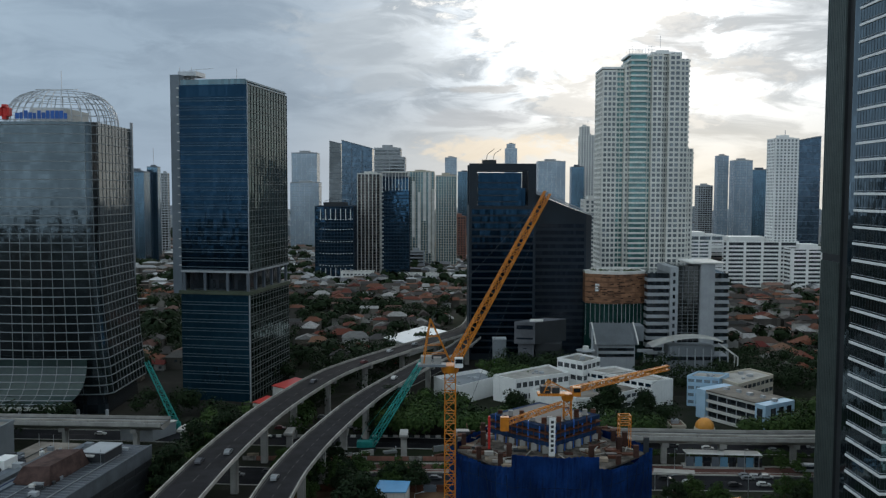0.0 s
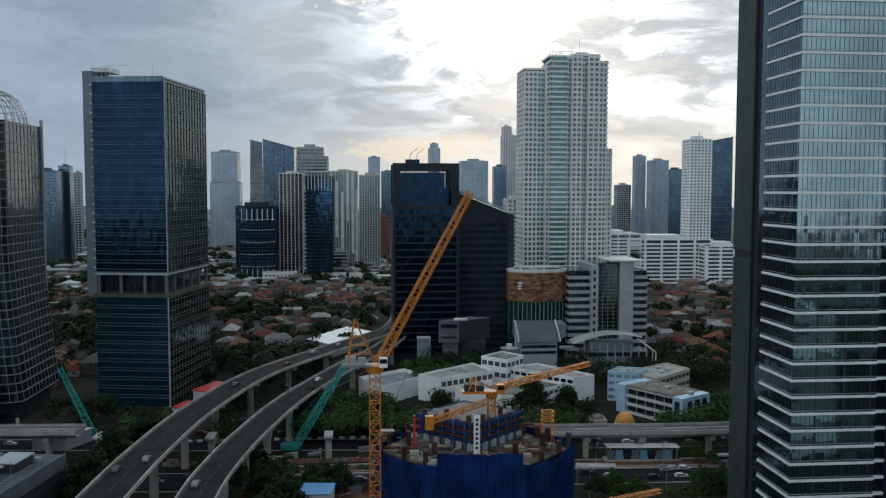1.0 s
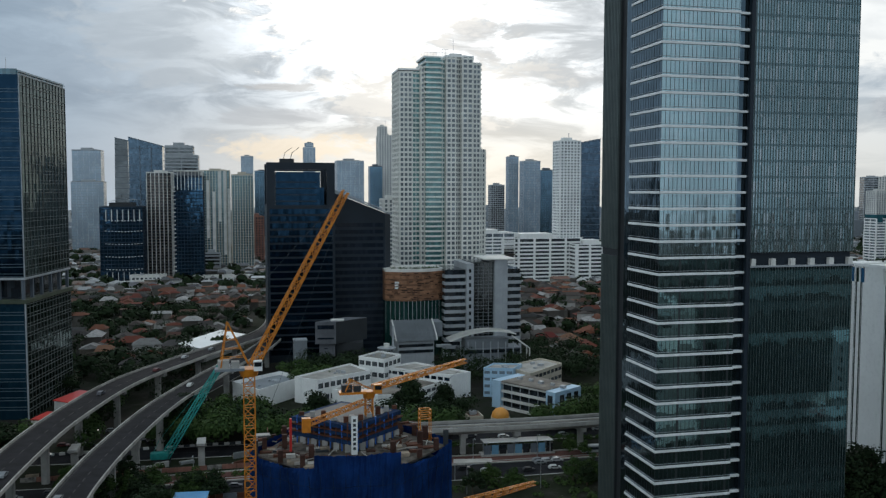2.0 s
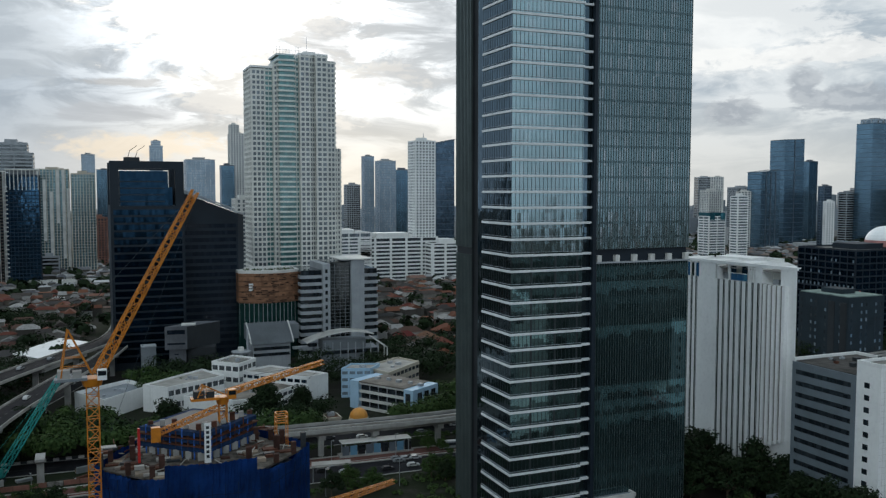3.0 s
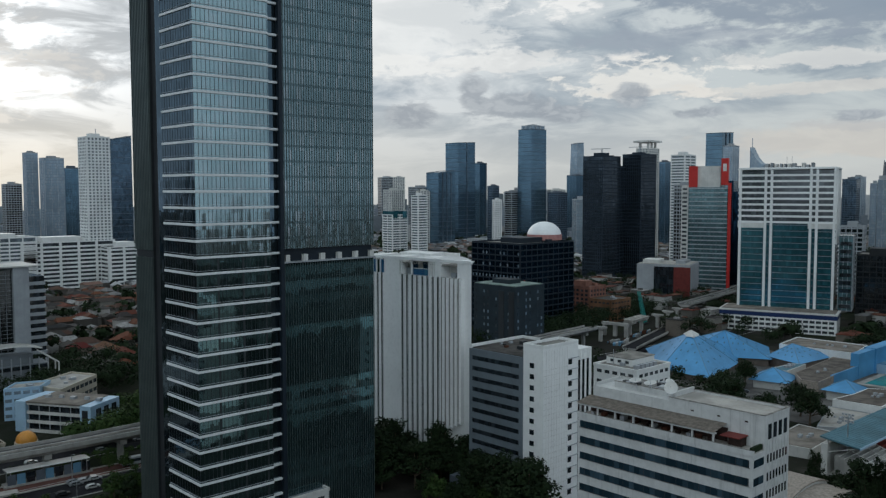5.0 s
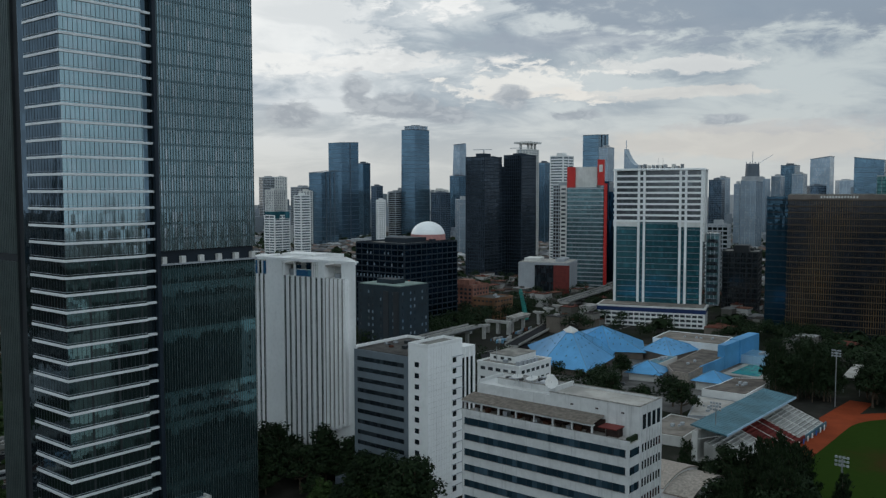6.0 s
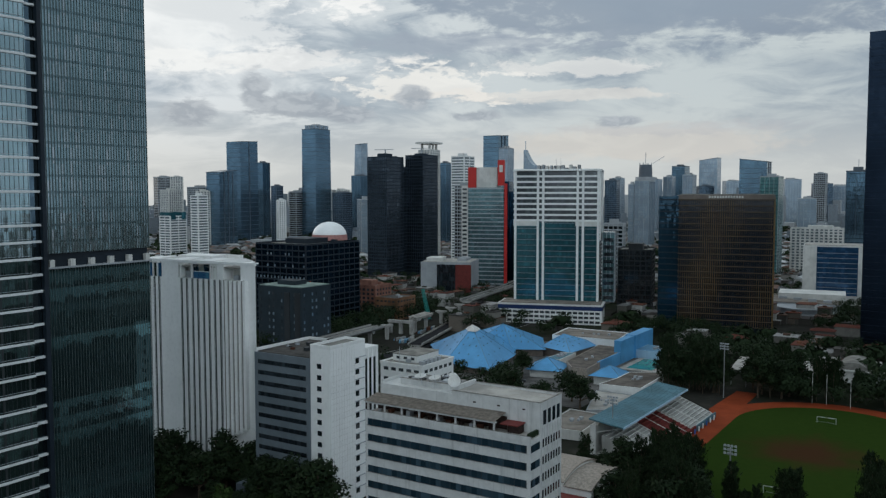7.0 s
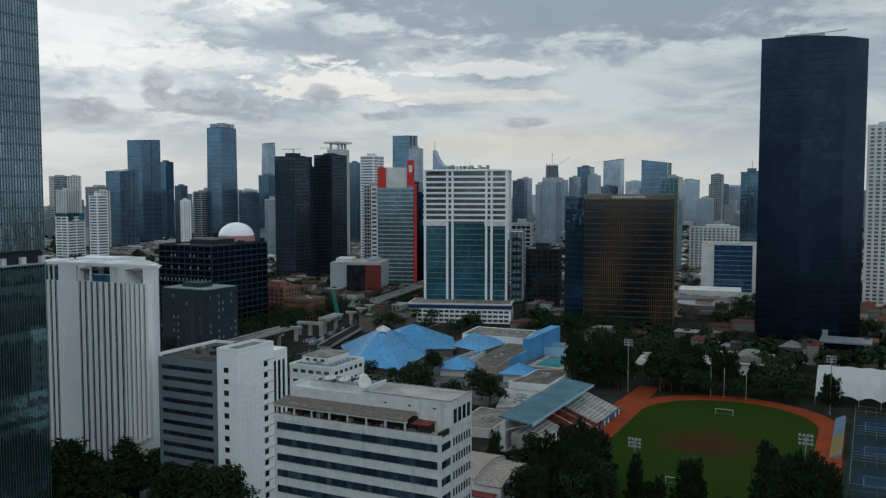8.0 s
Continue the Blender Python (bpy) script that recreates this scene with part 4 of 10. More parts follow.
# ---------------------------------------------------------------- black towers
def black_portal_tower():
    t = thing("black_portal_tower", "black stone office tower with an open roof portal", "office tower", 34, 492, 0)
    w, d, h = 38.0, 40.0, 113.0
    block("wall", t, M_BLACK, -w / 2, 0, 0, w / 2, d, h - 24)
    block("roof_beam", t, M_BLACK, -w / 2, 0, h - 4, w / 2, 5, h)
    block("roof_beam", t, M_BLACK, -w / 2, d - 5, h - 4, w / 2, d, h)
    for x in (-w / 2, w / 2 - 4.5):
        block("portal_post", t, M_BLACK, x, 0, h - 24, x + 4.5, 5, h - 4)
        block("portal_post", t, M_BLACK, x, d - 5, h - 24, x + 4.5, d, h - 4)
    block("sky_lobby", t, M_GLASS_NAVY, -w / 2 + 5.2, 3, h - 24, w / 2 - 8, d - 3, h - 5.2)
    block("sky_lobby", t, M_GLASS_NAVY, w / 2 - 8, 1.5, h - 24, w / 2 - 6, d - 3, h - 14)
    for z in np.arange(4, h - 26, 4.0):
        block("window", t, M_GLASS_NAVY, -w / 2 + 1.5, -.06, z, w / 2 - 1.5, .3, z + 2.9)
        block("window", t, M_GLASS_BLACK, w / 2 - .3, 2, z, w / 2 + .06, d - 2, z + 2.3)
    for z in np.arange(h - 22, h - 8, 3.6):
        block("sky_lobby_rail", t, M_DARK, -w / 2 + 5.0, 2.8, z, w / 2 - 9.8, 3.2, z + .5)
    bm = bmesh.new()
    box(bm, -w / 2 + 8, 12, h, -w / 2 + 16, 20, h + 2.5)
    for x in (-w / 2 + 10, -w / 2 + 14):
        bar(bm, (x, 14, h + 2), (x + 1, 14, h + 6), .2)
        bar(bm, (x + 1, 14, h + 6), (x + 5, 14, h + 9), .2)
    part("maintenance_cradle", bm, M_DARK, t)

    t = thing("black_sloped_tower", "black glass office block with a sloping roof edge", "office tower", 70, 505, 0)
    bm = bmesh.new()
    for x0, x1, za, zb in ((-19, 18, 97, 84),):
        vs = [bm.verts.new(p) for p in ((x0, 0, 0), (x1 - 4, 0, 0), (x1, 5, 0), (x1, 40, 0), (x0, 40, 0), (x0, 0, za), (x1 - 4, 0, zb), (x1, 5, zb - 1), (x1, 40, zb + 1), (x0, 40, za + 1))]
        for f in ((4, 3, 2, 1, 0), (5, 6, 7, 8, 9), (0, 1, 6, 5), (1, 2, 7, 6), (2, 3, 8, 7), (3, 4, 9, 8), (4, 0, 5, 9)):
            bm.faces.new([vs[i] for i in f])
    part("wall", bm, M_BLACK, t)
    for z in np.arange(4, 80, 4.0):
        block("window", t, M_GLASS_BLACK, -18, -.06, z, 13, .3, z + 2.3)
        block("window", t, M_GLASS_BLACK, 17.7, 7, z, 18.08, 38, z + 2.3)
    bm = bmesh.new()
    bar(bm, (-19, -.2, 97.6), (14, -.2, 84.6), .55)
    bar(bm, (14, -.2, 84.6), (18, 5, 83.6), .55)
    part("roof_edge", bm, M_GREY, t, "pale sloping roof edge")
    bm = bmesh.new()
    bar(bm, (-17, 3, 98), (13, 6, 86.5), .5)
    part("roof_edge", bm, M_GREY, t)


black_portal_tower()

M_ANNEX = matt("dull_grey_concrete", (0.125, 0.13, 0.145), 0.8, 0.25, 0.12, streak=0.3)
t = thing("small_grey_annex", "grey concrete annex overhanging a narrower base", "building", 38.5, 459, 0, -10)
bm = bmesh.new()
plan = ((0, 0), (11, 0), (27, 16), (15, 18))
lo, hi = [bm.verts.new((x, y, 15.5)) for x, y in plan], [bm.verts.new((x, y, 27.4)) for x, y in plan]
for i in range(4):
    bm.faces.new((lo[i], lo[(i + 1) % 4], hi[(i + 1) % 4], hi[i]))
bm.faces.new(lo[::-1])
bm.faces.new(hi)
part("wall", bm, M_ANNEX, t)
# dark panel laid over the side wall to paint its shade
piece("side_shade_panel", box_mesh("side_shade_panel", .1, -.2, 15.6, 22.5, .1, 27.2, M_DARK), t, 11, 0, 0, math.pi / 4, "dark panel painting the shaded side")
block("window", t, M_GLASS_BLACK, 1.2, -.08, 23.4, 10, .3, 25.6)
block("window", t, M_GLASS_BLACK, 1.2, -.08, 18.0, 10, .3, 18.9)
block("base_wall", t, M_ANNEX, 2, 1, 0, 10.4, 10, 15.5)
block("base_window", t, M_GLASS_BLACK, 4.6, .9, 12.6, 6.6, 1.3, 13.1)
block("base_window", t, M_GLASS_BLACK, 4.6, .9, 6.6, 6.6, 1.3, 7.1)
# lower side wall takes the same painted shade
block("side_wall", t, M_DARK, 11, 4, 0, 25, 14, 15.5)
block("roof_unit", t, M_OFFWHITE, 8, 2.4, 27.4, 15, 8, 28)
t = thing("grey_kiosk", "small grey rendered kiosk block", "building")
block("wall", t, M_MIDGREY, 27.4, 462, 0, 34.4, 469, 17)
block("roof", t, M_GREY, 27.2, 461.8, 17, 34.6, 469.2, 17.5)
block("band", t, M_GREY, 27.3, 461.9, 8.2, 34.5, 462.4, 8.8)


# ---------------------------------------------------------------- white apartment tower
M_WARM_WHITE = matt("warm_white_render", (0.72, 0.71, 0.66), 0.65, 0.12, 0.08, streak=0.45)


def white_apartments():
    t = thing("white_apartment_tower", "tall white apartment tower with rows of small windows", "apartment tower")
    fh = 3.2
    W = M_WARM_WHITE
    for cx_, w, y0, top, bay, mg, band, out, pier in (
            (105.5, 9.0, 551.0, 174, 3.0, M_FAR_WINDOW, 1.2, .3, .9), (112.6, 5.2, 554.0, 176, 2.6, M_GLASS_GREEN, 1.1, .9, .4),
            (116.6, 3.0, 551.5, 178, 3.0, M_FAR_WINDOW, 1.35, .25, .9), (123.0, 9.6, 548.5, 183, 0, M_GLASS_GREEN, 1.15, 1.0, .6),
            (129.8, 4.0, 552.0, 182, 2.0, M_GLASS_GREEN, 1.1, .7, .5), (135.2, 6.8, 549.6, 184, 3.4, M_FAR_WINDOW, 1.2, .3, .9),
            (140.4, 3.6, 552.0, 184, 1.8, M_FAR_WINDOW, 1.1, .7, .5), (146.0, 7.6, 548.6, 184, 3.8, M_FAR_WINDOW, 1.2, .3, 1.0),
            (152.6, 5.6, 550.6, 181, 2.8, M_FAR_WINDOW, 1.2, .5, .8), (158.0, 5.0, 556.0, 125, 2.5, M_FAR_WINDOW, 1.35, .3, 1.0)):
        storeys(t, w, 26, 0, top, fh, bay, mg, W, W, band, out, pier, .2, cx_, y0 + 13, "sw", first=38.4, joined=cx_ > 150 or w < 3.8)
    roof_of(t, 14, 26, 175, M_WHITE, 108, 566, False)
    roof_of(t, 12, 24, 183, M_WHITE, 123, 562.5, False)
    roof_of(t, 19, 26, 184, M_WHITE, 141, 563.5, True, 4)
    bm = bmesh.new()
    for i in range(9):
        bar(bm, (115 + 2 * i, 549, 184), (115 + 2 * i, 549, 188.5), .1)
    bar(bm, (115, 549, 188.5), (133, 549, 188.5), .12)
    bar(bm, (115, 549, 186.3), (133, 549, 186.3), .1)
    part("roof_rail", bm, M_STEEL, t)
    block("roof_mast", t, M_STEEL, 138.9, 559.9, 184, 139.1, 560.1, 197)
    # green roof garden on the podium
    block("podium", t, M_GREY, 84, 535, 0, 172, 590, 42)


white_apartments()


# ---------------------------------------------------------------- grey office slab with a timber-clad wing
def grey_office():
    t = thing("grey_office_slab", "grey office slab with twin lift shafts and white sills", "office building", 0, 0)
    y = 489.0
    for x0, x1 in ((117, 129), (150, 163)):
        storeys(t, x1 - x0, 30, 0, 51, 4.2, 0, M_GLASS_DARK, M_GREY, M_GREY, 1.9, .5, .5, .3, (x0 + x1) / 2, y + 15.5)
    block("shaft", t, M_GREY, 129.5, y - 1, 0, 134.0, y + 30, 54.5)
    block("shaft", t, M_GREY, 146.5, y - 2, 0, 154.5, y + 30, 56.5)
    block("atrium_glass", t, M_GLASS_GREY, 134.0, y + .5, 0, 146.5, y + 28, 55)
    for z in np.arange(2, 54, 2.1):
        block("atrium_rail", t, M_MIDGREY, 134.0, y + .3, z, 146.5, y + .52, z + .16)
    for x in (137, 140.2, 143.4):
        block("atrium_post", t, M_MIDGREY, x - .1, y + .25, 0, x + .1, y + .5, 55)
    for z in np.arange(3, 52, 4.2):
        block("shaft_window", t, M_GLASS_DARK, 131.0, y - 1.06, z, 132.4, y - .5, z + 2.2)
    block("roof_plate", t, M_OFFWHITE, 140, y - 3, 56.6, 160, y + 26, 57.3)
    t = thing("timber_clad_wing", "curved brown timber-clad wing over a green glass base", "office building", 100, 497, 0)
    n = 18

    def arc(r, z0, z1, mat, nm, label=""):
        bm = bmesh.new()
        lo, hi = [], []
        for i in range(n + 1):
            u = i / n * 2 - 1
            x, yy = 17.5 * u, -7.0 * (1 - u * u) - r
            lo.append(bm.verts.new((x, yy, z0)))
            hi.append(bm.verts.new((x, yy, z1)))
        lo += [bm.verts.new((17.5, 24, z0)), bm.verts.new((-17.5, 24, z0))]
        hi += [bm.verts.new((17.5, 24, z1)), bm.verts.new((-17.5, 24, z1))]
        k = len(lo)
        for i in range(k):
            bm.faces.new((lo[i], lo[(i + 1) % k], hi[(i + 1) % k], hi[i]))
        bm.faces.new(lo[::-1])
        bm.faces.new(hi)
        return part(nm, bm, mat, t, label)
    arc(0, 0, 33, M_GLASS_FOREST, "base_glazing", "green glass base")
    z = 33.0
    k = 0
    while z < 50:
        arc(.5 + .12 * (k % 2), z, z + .98, M_PLANK if k % 3 else M_BROWN, "cladding_strip")
        z += 1.0
        k += 1
    r = random.Random(19)
    for i in range(64):
        u, zz, ln = r.uniform(-.94, .94), 33.1 + int(r.uniform(0, 17)), r.uniform(1.2, 4.2)
        slope = math.atan2(14.0 * u, 17.5)
        piece("dark_board", box_mesh("dark_board", -ln / 2, -.12, 0, ln / 2, .3, .5, M_RECESS_BOARD), t, 17.5 * u, -7.0 * (1 - u * u) - .72, zz, slope)
    arc(.2, 50, 51.6, M_OFFWHITE, "parapet")
    for i in range(26):
        u = r.uniform(-.95, .95)
        bm = bmesh.new()
        for q in range(26):
            v = Vector((r.gauss(0, 1), r.gauss(0, 1), abs(r.gauss(0, .8)))).normalized()
            p = Vector((17 * u, -6.4 * (1 - u * u) + 1.6 + r.uniform(0, 5), 51.6)) + v * r.uniform(.4, 1.3)
            a, b_ = Vector((r.gauss(0, 1), r.gauss(0, 1), r.gauss(0, 1))).normalized() * .4, Vector((r.gauss(0, 1), r.gauss(0, 1), r.gauss(0, 1))).normalized() * .4
            bm.faces.new([bm.verts.new(p + a), bm.verts.new(p + b_), bm.verts.new(p - a)])
        part("roof_plant", bm, M_LEAF, t, "green roof garden shrub")
    for i in range(15):
        u = i / 14 * 2 - 1
        block("glazing_post", t, M_GREY, 17 * u - .1, -7.0 * (1 - u * u) - .4, 14, 17 * u + .12, -7.0 * (1 - u * u) + .2, 33)
    for i in range(3):
        block("sign_bar", t, M_WHITE, -12.5, -5.2, 40.2 + 1.6 * i, -8.5, -4.6, 41.2 + 1.6 * i, "white sign bar")
    # entrance halls with curved roofs in front
    # hall under a quarter vault that rises to the back
    h = thing("vaulted_hall", "grey hall under a ribbed quarter-vault metal roof", "hall")
    arc = [(452.5 + 14 * math.sin(a) ,  16.2 + 9.6 * math.sin(a) ** .8) for a in [math.pi / 2 * i / 10 for i in range(11)]]
    bm = bmesh.new()
    rows = [[bm.verts.new((x, y, z)) for y, z in arc] for x in (81.5, 103.5)]
    for i in range(10):
        bm.faces.new((rows[0][i], rows[1][i], rows[1][i + 1], rows[0][i + 1]))
    bmesh.ops.solidify(bm, geom=bm.faces[:], thickness=.5)
    roof = part("roof", bm, M_MIDGREY, h)
    for x in (81.2, 103.8):
        bm = bmesh.new()
        for (y0, z0), (y1, z1) in zip(arc, arc[1:]):
            bar(bm, (x, y0, z0 + .2), (x, y1, z1 + .2), .45)
        part("roof_edge", bm, M_OFFWHITE, h, "pale curved roof edge")
    for k in range(11):
        bm = bmesh.new()
        for (y0, z0), (y1, z1) in zip(arc[:-1:2], arc[2::2]):
            bar(bm, (83.2 + 2 * k, y0, z0 + .5), (83.2 + 2 * k, y1, z1 + .5), .1)
        part("seam", bm, M_MIDGREY, roof)
    block("wall", h, M_GREY, 82.5, 454.5, 0, 102.5, 474, 15.8)
    for k, z in enumerate((9.4, 12.6)):
        block("window", h, M_GLASS_DARK, 83, 454.3, z, 102, 454.8, z + 1.6)
    block("rear_wall", h, M_MIDGREY, 82, 466.5, 15.8, 110, 478, 24)
    h = thing("round_canopy", "round grey canopy on a slim column", "canopy", 75.5, 450)
    bm = bmesh.new()
    bmesh.ops.create_cone(bm, segments=24, radius1=4.6, radius2=5.0, depth=.9, cap_ends=True, matrix=Matrix.Translation((0, 0, 13.4)))
    part("roof", bm, M_GREY, h)
    bm = bmesh.new()
    bmesh.ops.create_cone(bm, segments=12, radius1=1.6, radius2=1.6, depth=2.2, cap_ends=True, matrix=Matrix.Translation((0, 0, 14.9)))
    part("skylight", bm, M_OFFWHITE, h)
    for x, top in ((0, 13), (3.6, 25)):
        bm = bmesh.new()
        bar(bm, (x, 1, 0), (x, 1, top), .55, 10)
        part("column", bm, M_GREY, h)
    # low hall under a long thin arch
    h = thing("entrance_hall", "low hall under a long pale arched roof", "hall")
    bm = bmesh.new()
    prof = [(110.0 + 35 * u, 14.2 + 7.4 * math.sin(math.pi * (.06 + .66 * u)) ** .9) for u in [i / 14 for i in range(15)]]
    rows = [[bm.verts.new((x, y - (x - 110) * .22, z)) for x, z in prof] for y in (449, 461)]
    for i in range(14):
        bm.faces.new((rows[0][i], rows[0][i + 1], rows[1][i + 1], rows[1][i]))
    bmesh.ops.solidify(bm, geom=bm.faces[:], thickness=.7)
    part("roof", bm, M_OFFWHITE, h)
    bm = bmesh.new()
    for (x0, z0), (x1, z1) in zip(prof, prof[1:]):
        bar(bm, (x0, 448.8 - (x0 - 110) * .22, z0), (x1, 448.8 - (x1 - 110) * .22, z1), .5)
    part("roof_edge", bm, M_OFFWHITE, h)
    for k in range(9):
        x = 116 + 4 * k
        block("mullion", h, M_GREY, x - .2, 450.2 - (x - 110) * .22, 0, x + .2, 450.8 - (x - 110) * .22, 15.5)
    block("wall", h, M_MIDGREY, 116, 447, 0, 150, 460, 11.5)
    block("glazing", h, M_GLASS_DARK, 118, 446.6, 9.2, 149, 447.2, 11.0)
    block("upper_wall", h, M_MIDGREY, 119, 449, 11.5, 143, 459, 16.5)
    bm = bmesh.new()
    bar(bm, (144, 441, 18.5), (152, 439, 12.5), .4)
    bar(bm, (144, 446, 18.5), (152, 444, 12.5), .4)
    bar(bm, (152, 439, 12.5), (152, 444, 12.5), .3)
    bar(bm, (152, 439, 12.5), (152, 439, 0), .4)
    bar(bm, (152, 444, 12.5), (152, 444, 0), .4)
    part("porch_frame", bm, M_OFFWHITE, h)
    h = thing("entrance_terrace", "grey concrete terrace with a white edge", "terrace")
    block("deck", h, M_MIDGREY, 76, 455, 0, 82, 474, 9)
    block("bridge", h, M_GREY, 103.8, 453, 12.2, 112, 456, 13.4)
    block("bridge_pier", h, M_GREY, 107, 454, 0, 108, 455, 12.2)


M_GLASS_FOREST = glass("forest_glass", (0.012, 0.05, 0.045), 0.08, 0.4, 1.6)
M_RECESS_BOARD = matt("dark_gap_board", (0.05, 0.03, 0.022), 0.8, 0.4, 0.6)
M_PLANK = matt("brown_plank", (0.27, 0.135, 0.075), 0.6, 0.5, 0.3)
grey_office()


# ---------------------------------------------------------------- building site and cranes
def lattice(bm, a, b, wa, wb, n, r=.09):
    """A square lattice mast or jib from a to b."""
    a, b = Vector(a), Vector(b)
    q = (b - a).to_track_quat("Z", "Y")
    rings = []
    for i in range(n + 1):
        u = i / n
        h = (wa + (wb - wa) * u) / 2
        rings.append([a + (b - a) * u + q @ Vector((sx * h, sy * h, 0)) for sx, sy in ((-1, -1), (1, -1), (1, 1), (-1, 1))])
    for k in range(4):
        bar(bm, rings[0][k], rings[-1][k], r * 1.5)
    for i in range(n):
        for k in range(4):
            j = (k + 1) % 4
            bar(bm, rings[i][k], rings[i][j], r)
            bar(bm, rings[i][k] if i % 2 else rings[i][j], rings[i + 1][j] if i % 2 else rings[i + 1][k], r)


def luffing_crane(name, label, x, y, z0, zp, tip, back, width=2.0, m_deck=M_MIDGREY, m_weight=M_CONCRETE, m_cab=M_WHITE):
    t = thing(name, label, "crane", x, y, 0, 0, "site cranes")
    bm = bmesh.new()
    lattice(bm, (0, 0, z0), (0, 0, zp - 2), width, width, max(4, int((zp - z0) / width)), .1)
    part("mast", bm, M_ORANGE, t, "orange lattice mast")
    bm = bmesh.new()
    bmesh.ops.create_cone(bm, segments=16, radius1=width * .75, radius2=width * .95, depth=1.6, cap_ends=True, matrix=Matrix.Translation((0, 0, zp - 1.4)))
    part("slewing_ring", bm, M_ORANGE, t)
    d = Vector((tip[0], tip[1], 0)).normalized()
    bm = bmesh.new()
    lattice(bm, d * 1.0 + Vector((0, 0, zp)), Vector(tip), width * .75, width * .55, 20, .1)
    part("jib", bm, M_ORANGE, t, "raised orange lattice jib")
    bm = bmesh.new()
    s = Vector((-d.y, d.x, 0))
    top = -d * back[0] + Vector((0, 0, back[1]))
    for k in (-1, 1):
        bar(bm, s * k * .9 + Vector((0, 0, zp)), top + s * k * .4, .16)
        bar(bm, s * k * .9 - d * (back[0] + 1.5) + Vector((0, 0, zp)), top + s * k * .4, .13)
        for j in range(1, 5):
            u = j / 5
            p0, p1 = s * k * .9 + Vector((0, 0, zp)), s * k * .9 - d * (back[0] + 1.5) + Vector((0, 0, zp))
            bar(bm, p0.lerp(top + s * k * .4, u), p1.lerp(top + s * k * .4, u), .08)
    part("back_frame", bm, M_ORANGE, t)
    bm = bmesh.new()
    mid = -d * (back[0] * .6 + 1) + Vector((0, 0, zp))
    box(bm, mid.x - 3.2, mid.y - 1.3, zp - .8, mid.x + 2.6, mid.y + 1.3, zp - .3)
    part("machine_deck", bm, m_deck, t)
    bm = bmesh.new()
    box(bm, mid.x - 2.6, mid.y - 1.1, zp - .3, mid.x - .4, mid.y + 1.1, zp + 1.3)
    box(bm, mid.x, mid.y - .9, zp - .3, mid.x + 1.6, mid.y + .9, zp + 1.0)
    part("counterweight", bm, m_weight, t)
    bm = bmesh.new()
    box(bm, .9, -2.2, zp - .9, 2.6, -.8, zp + 1.1)
    cab = part("cab", bm, m_cab, t, "crane cab")
    block("cab_window", cab, M_GLASS_DARK, 1.0, -2.24, zp, 2.5, -2.16, zp + .9)
    bm = bmesh.new()
    bar(bm, top, Vector(tip), .05)
    bar(bm, Vector(tip) + Vector((.6, 0, -.4)), Vector((tip[0] - (tip[0]) * .85, tip[1] * .3, zp - 12)), .035)
    part("cable", bm, M_DARK, t)
    return t


M_BROWN_STEEL = matt("brown_starter_steel", (0.055, 0.028, 0.022), 0.8, 0.4, 0.6)


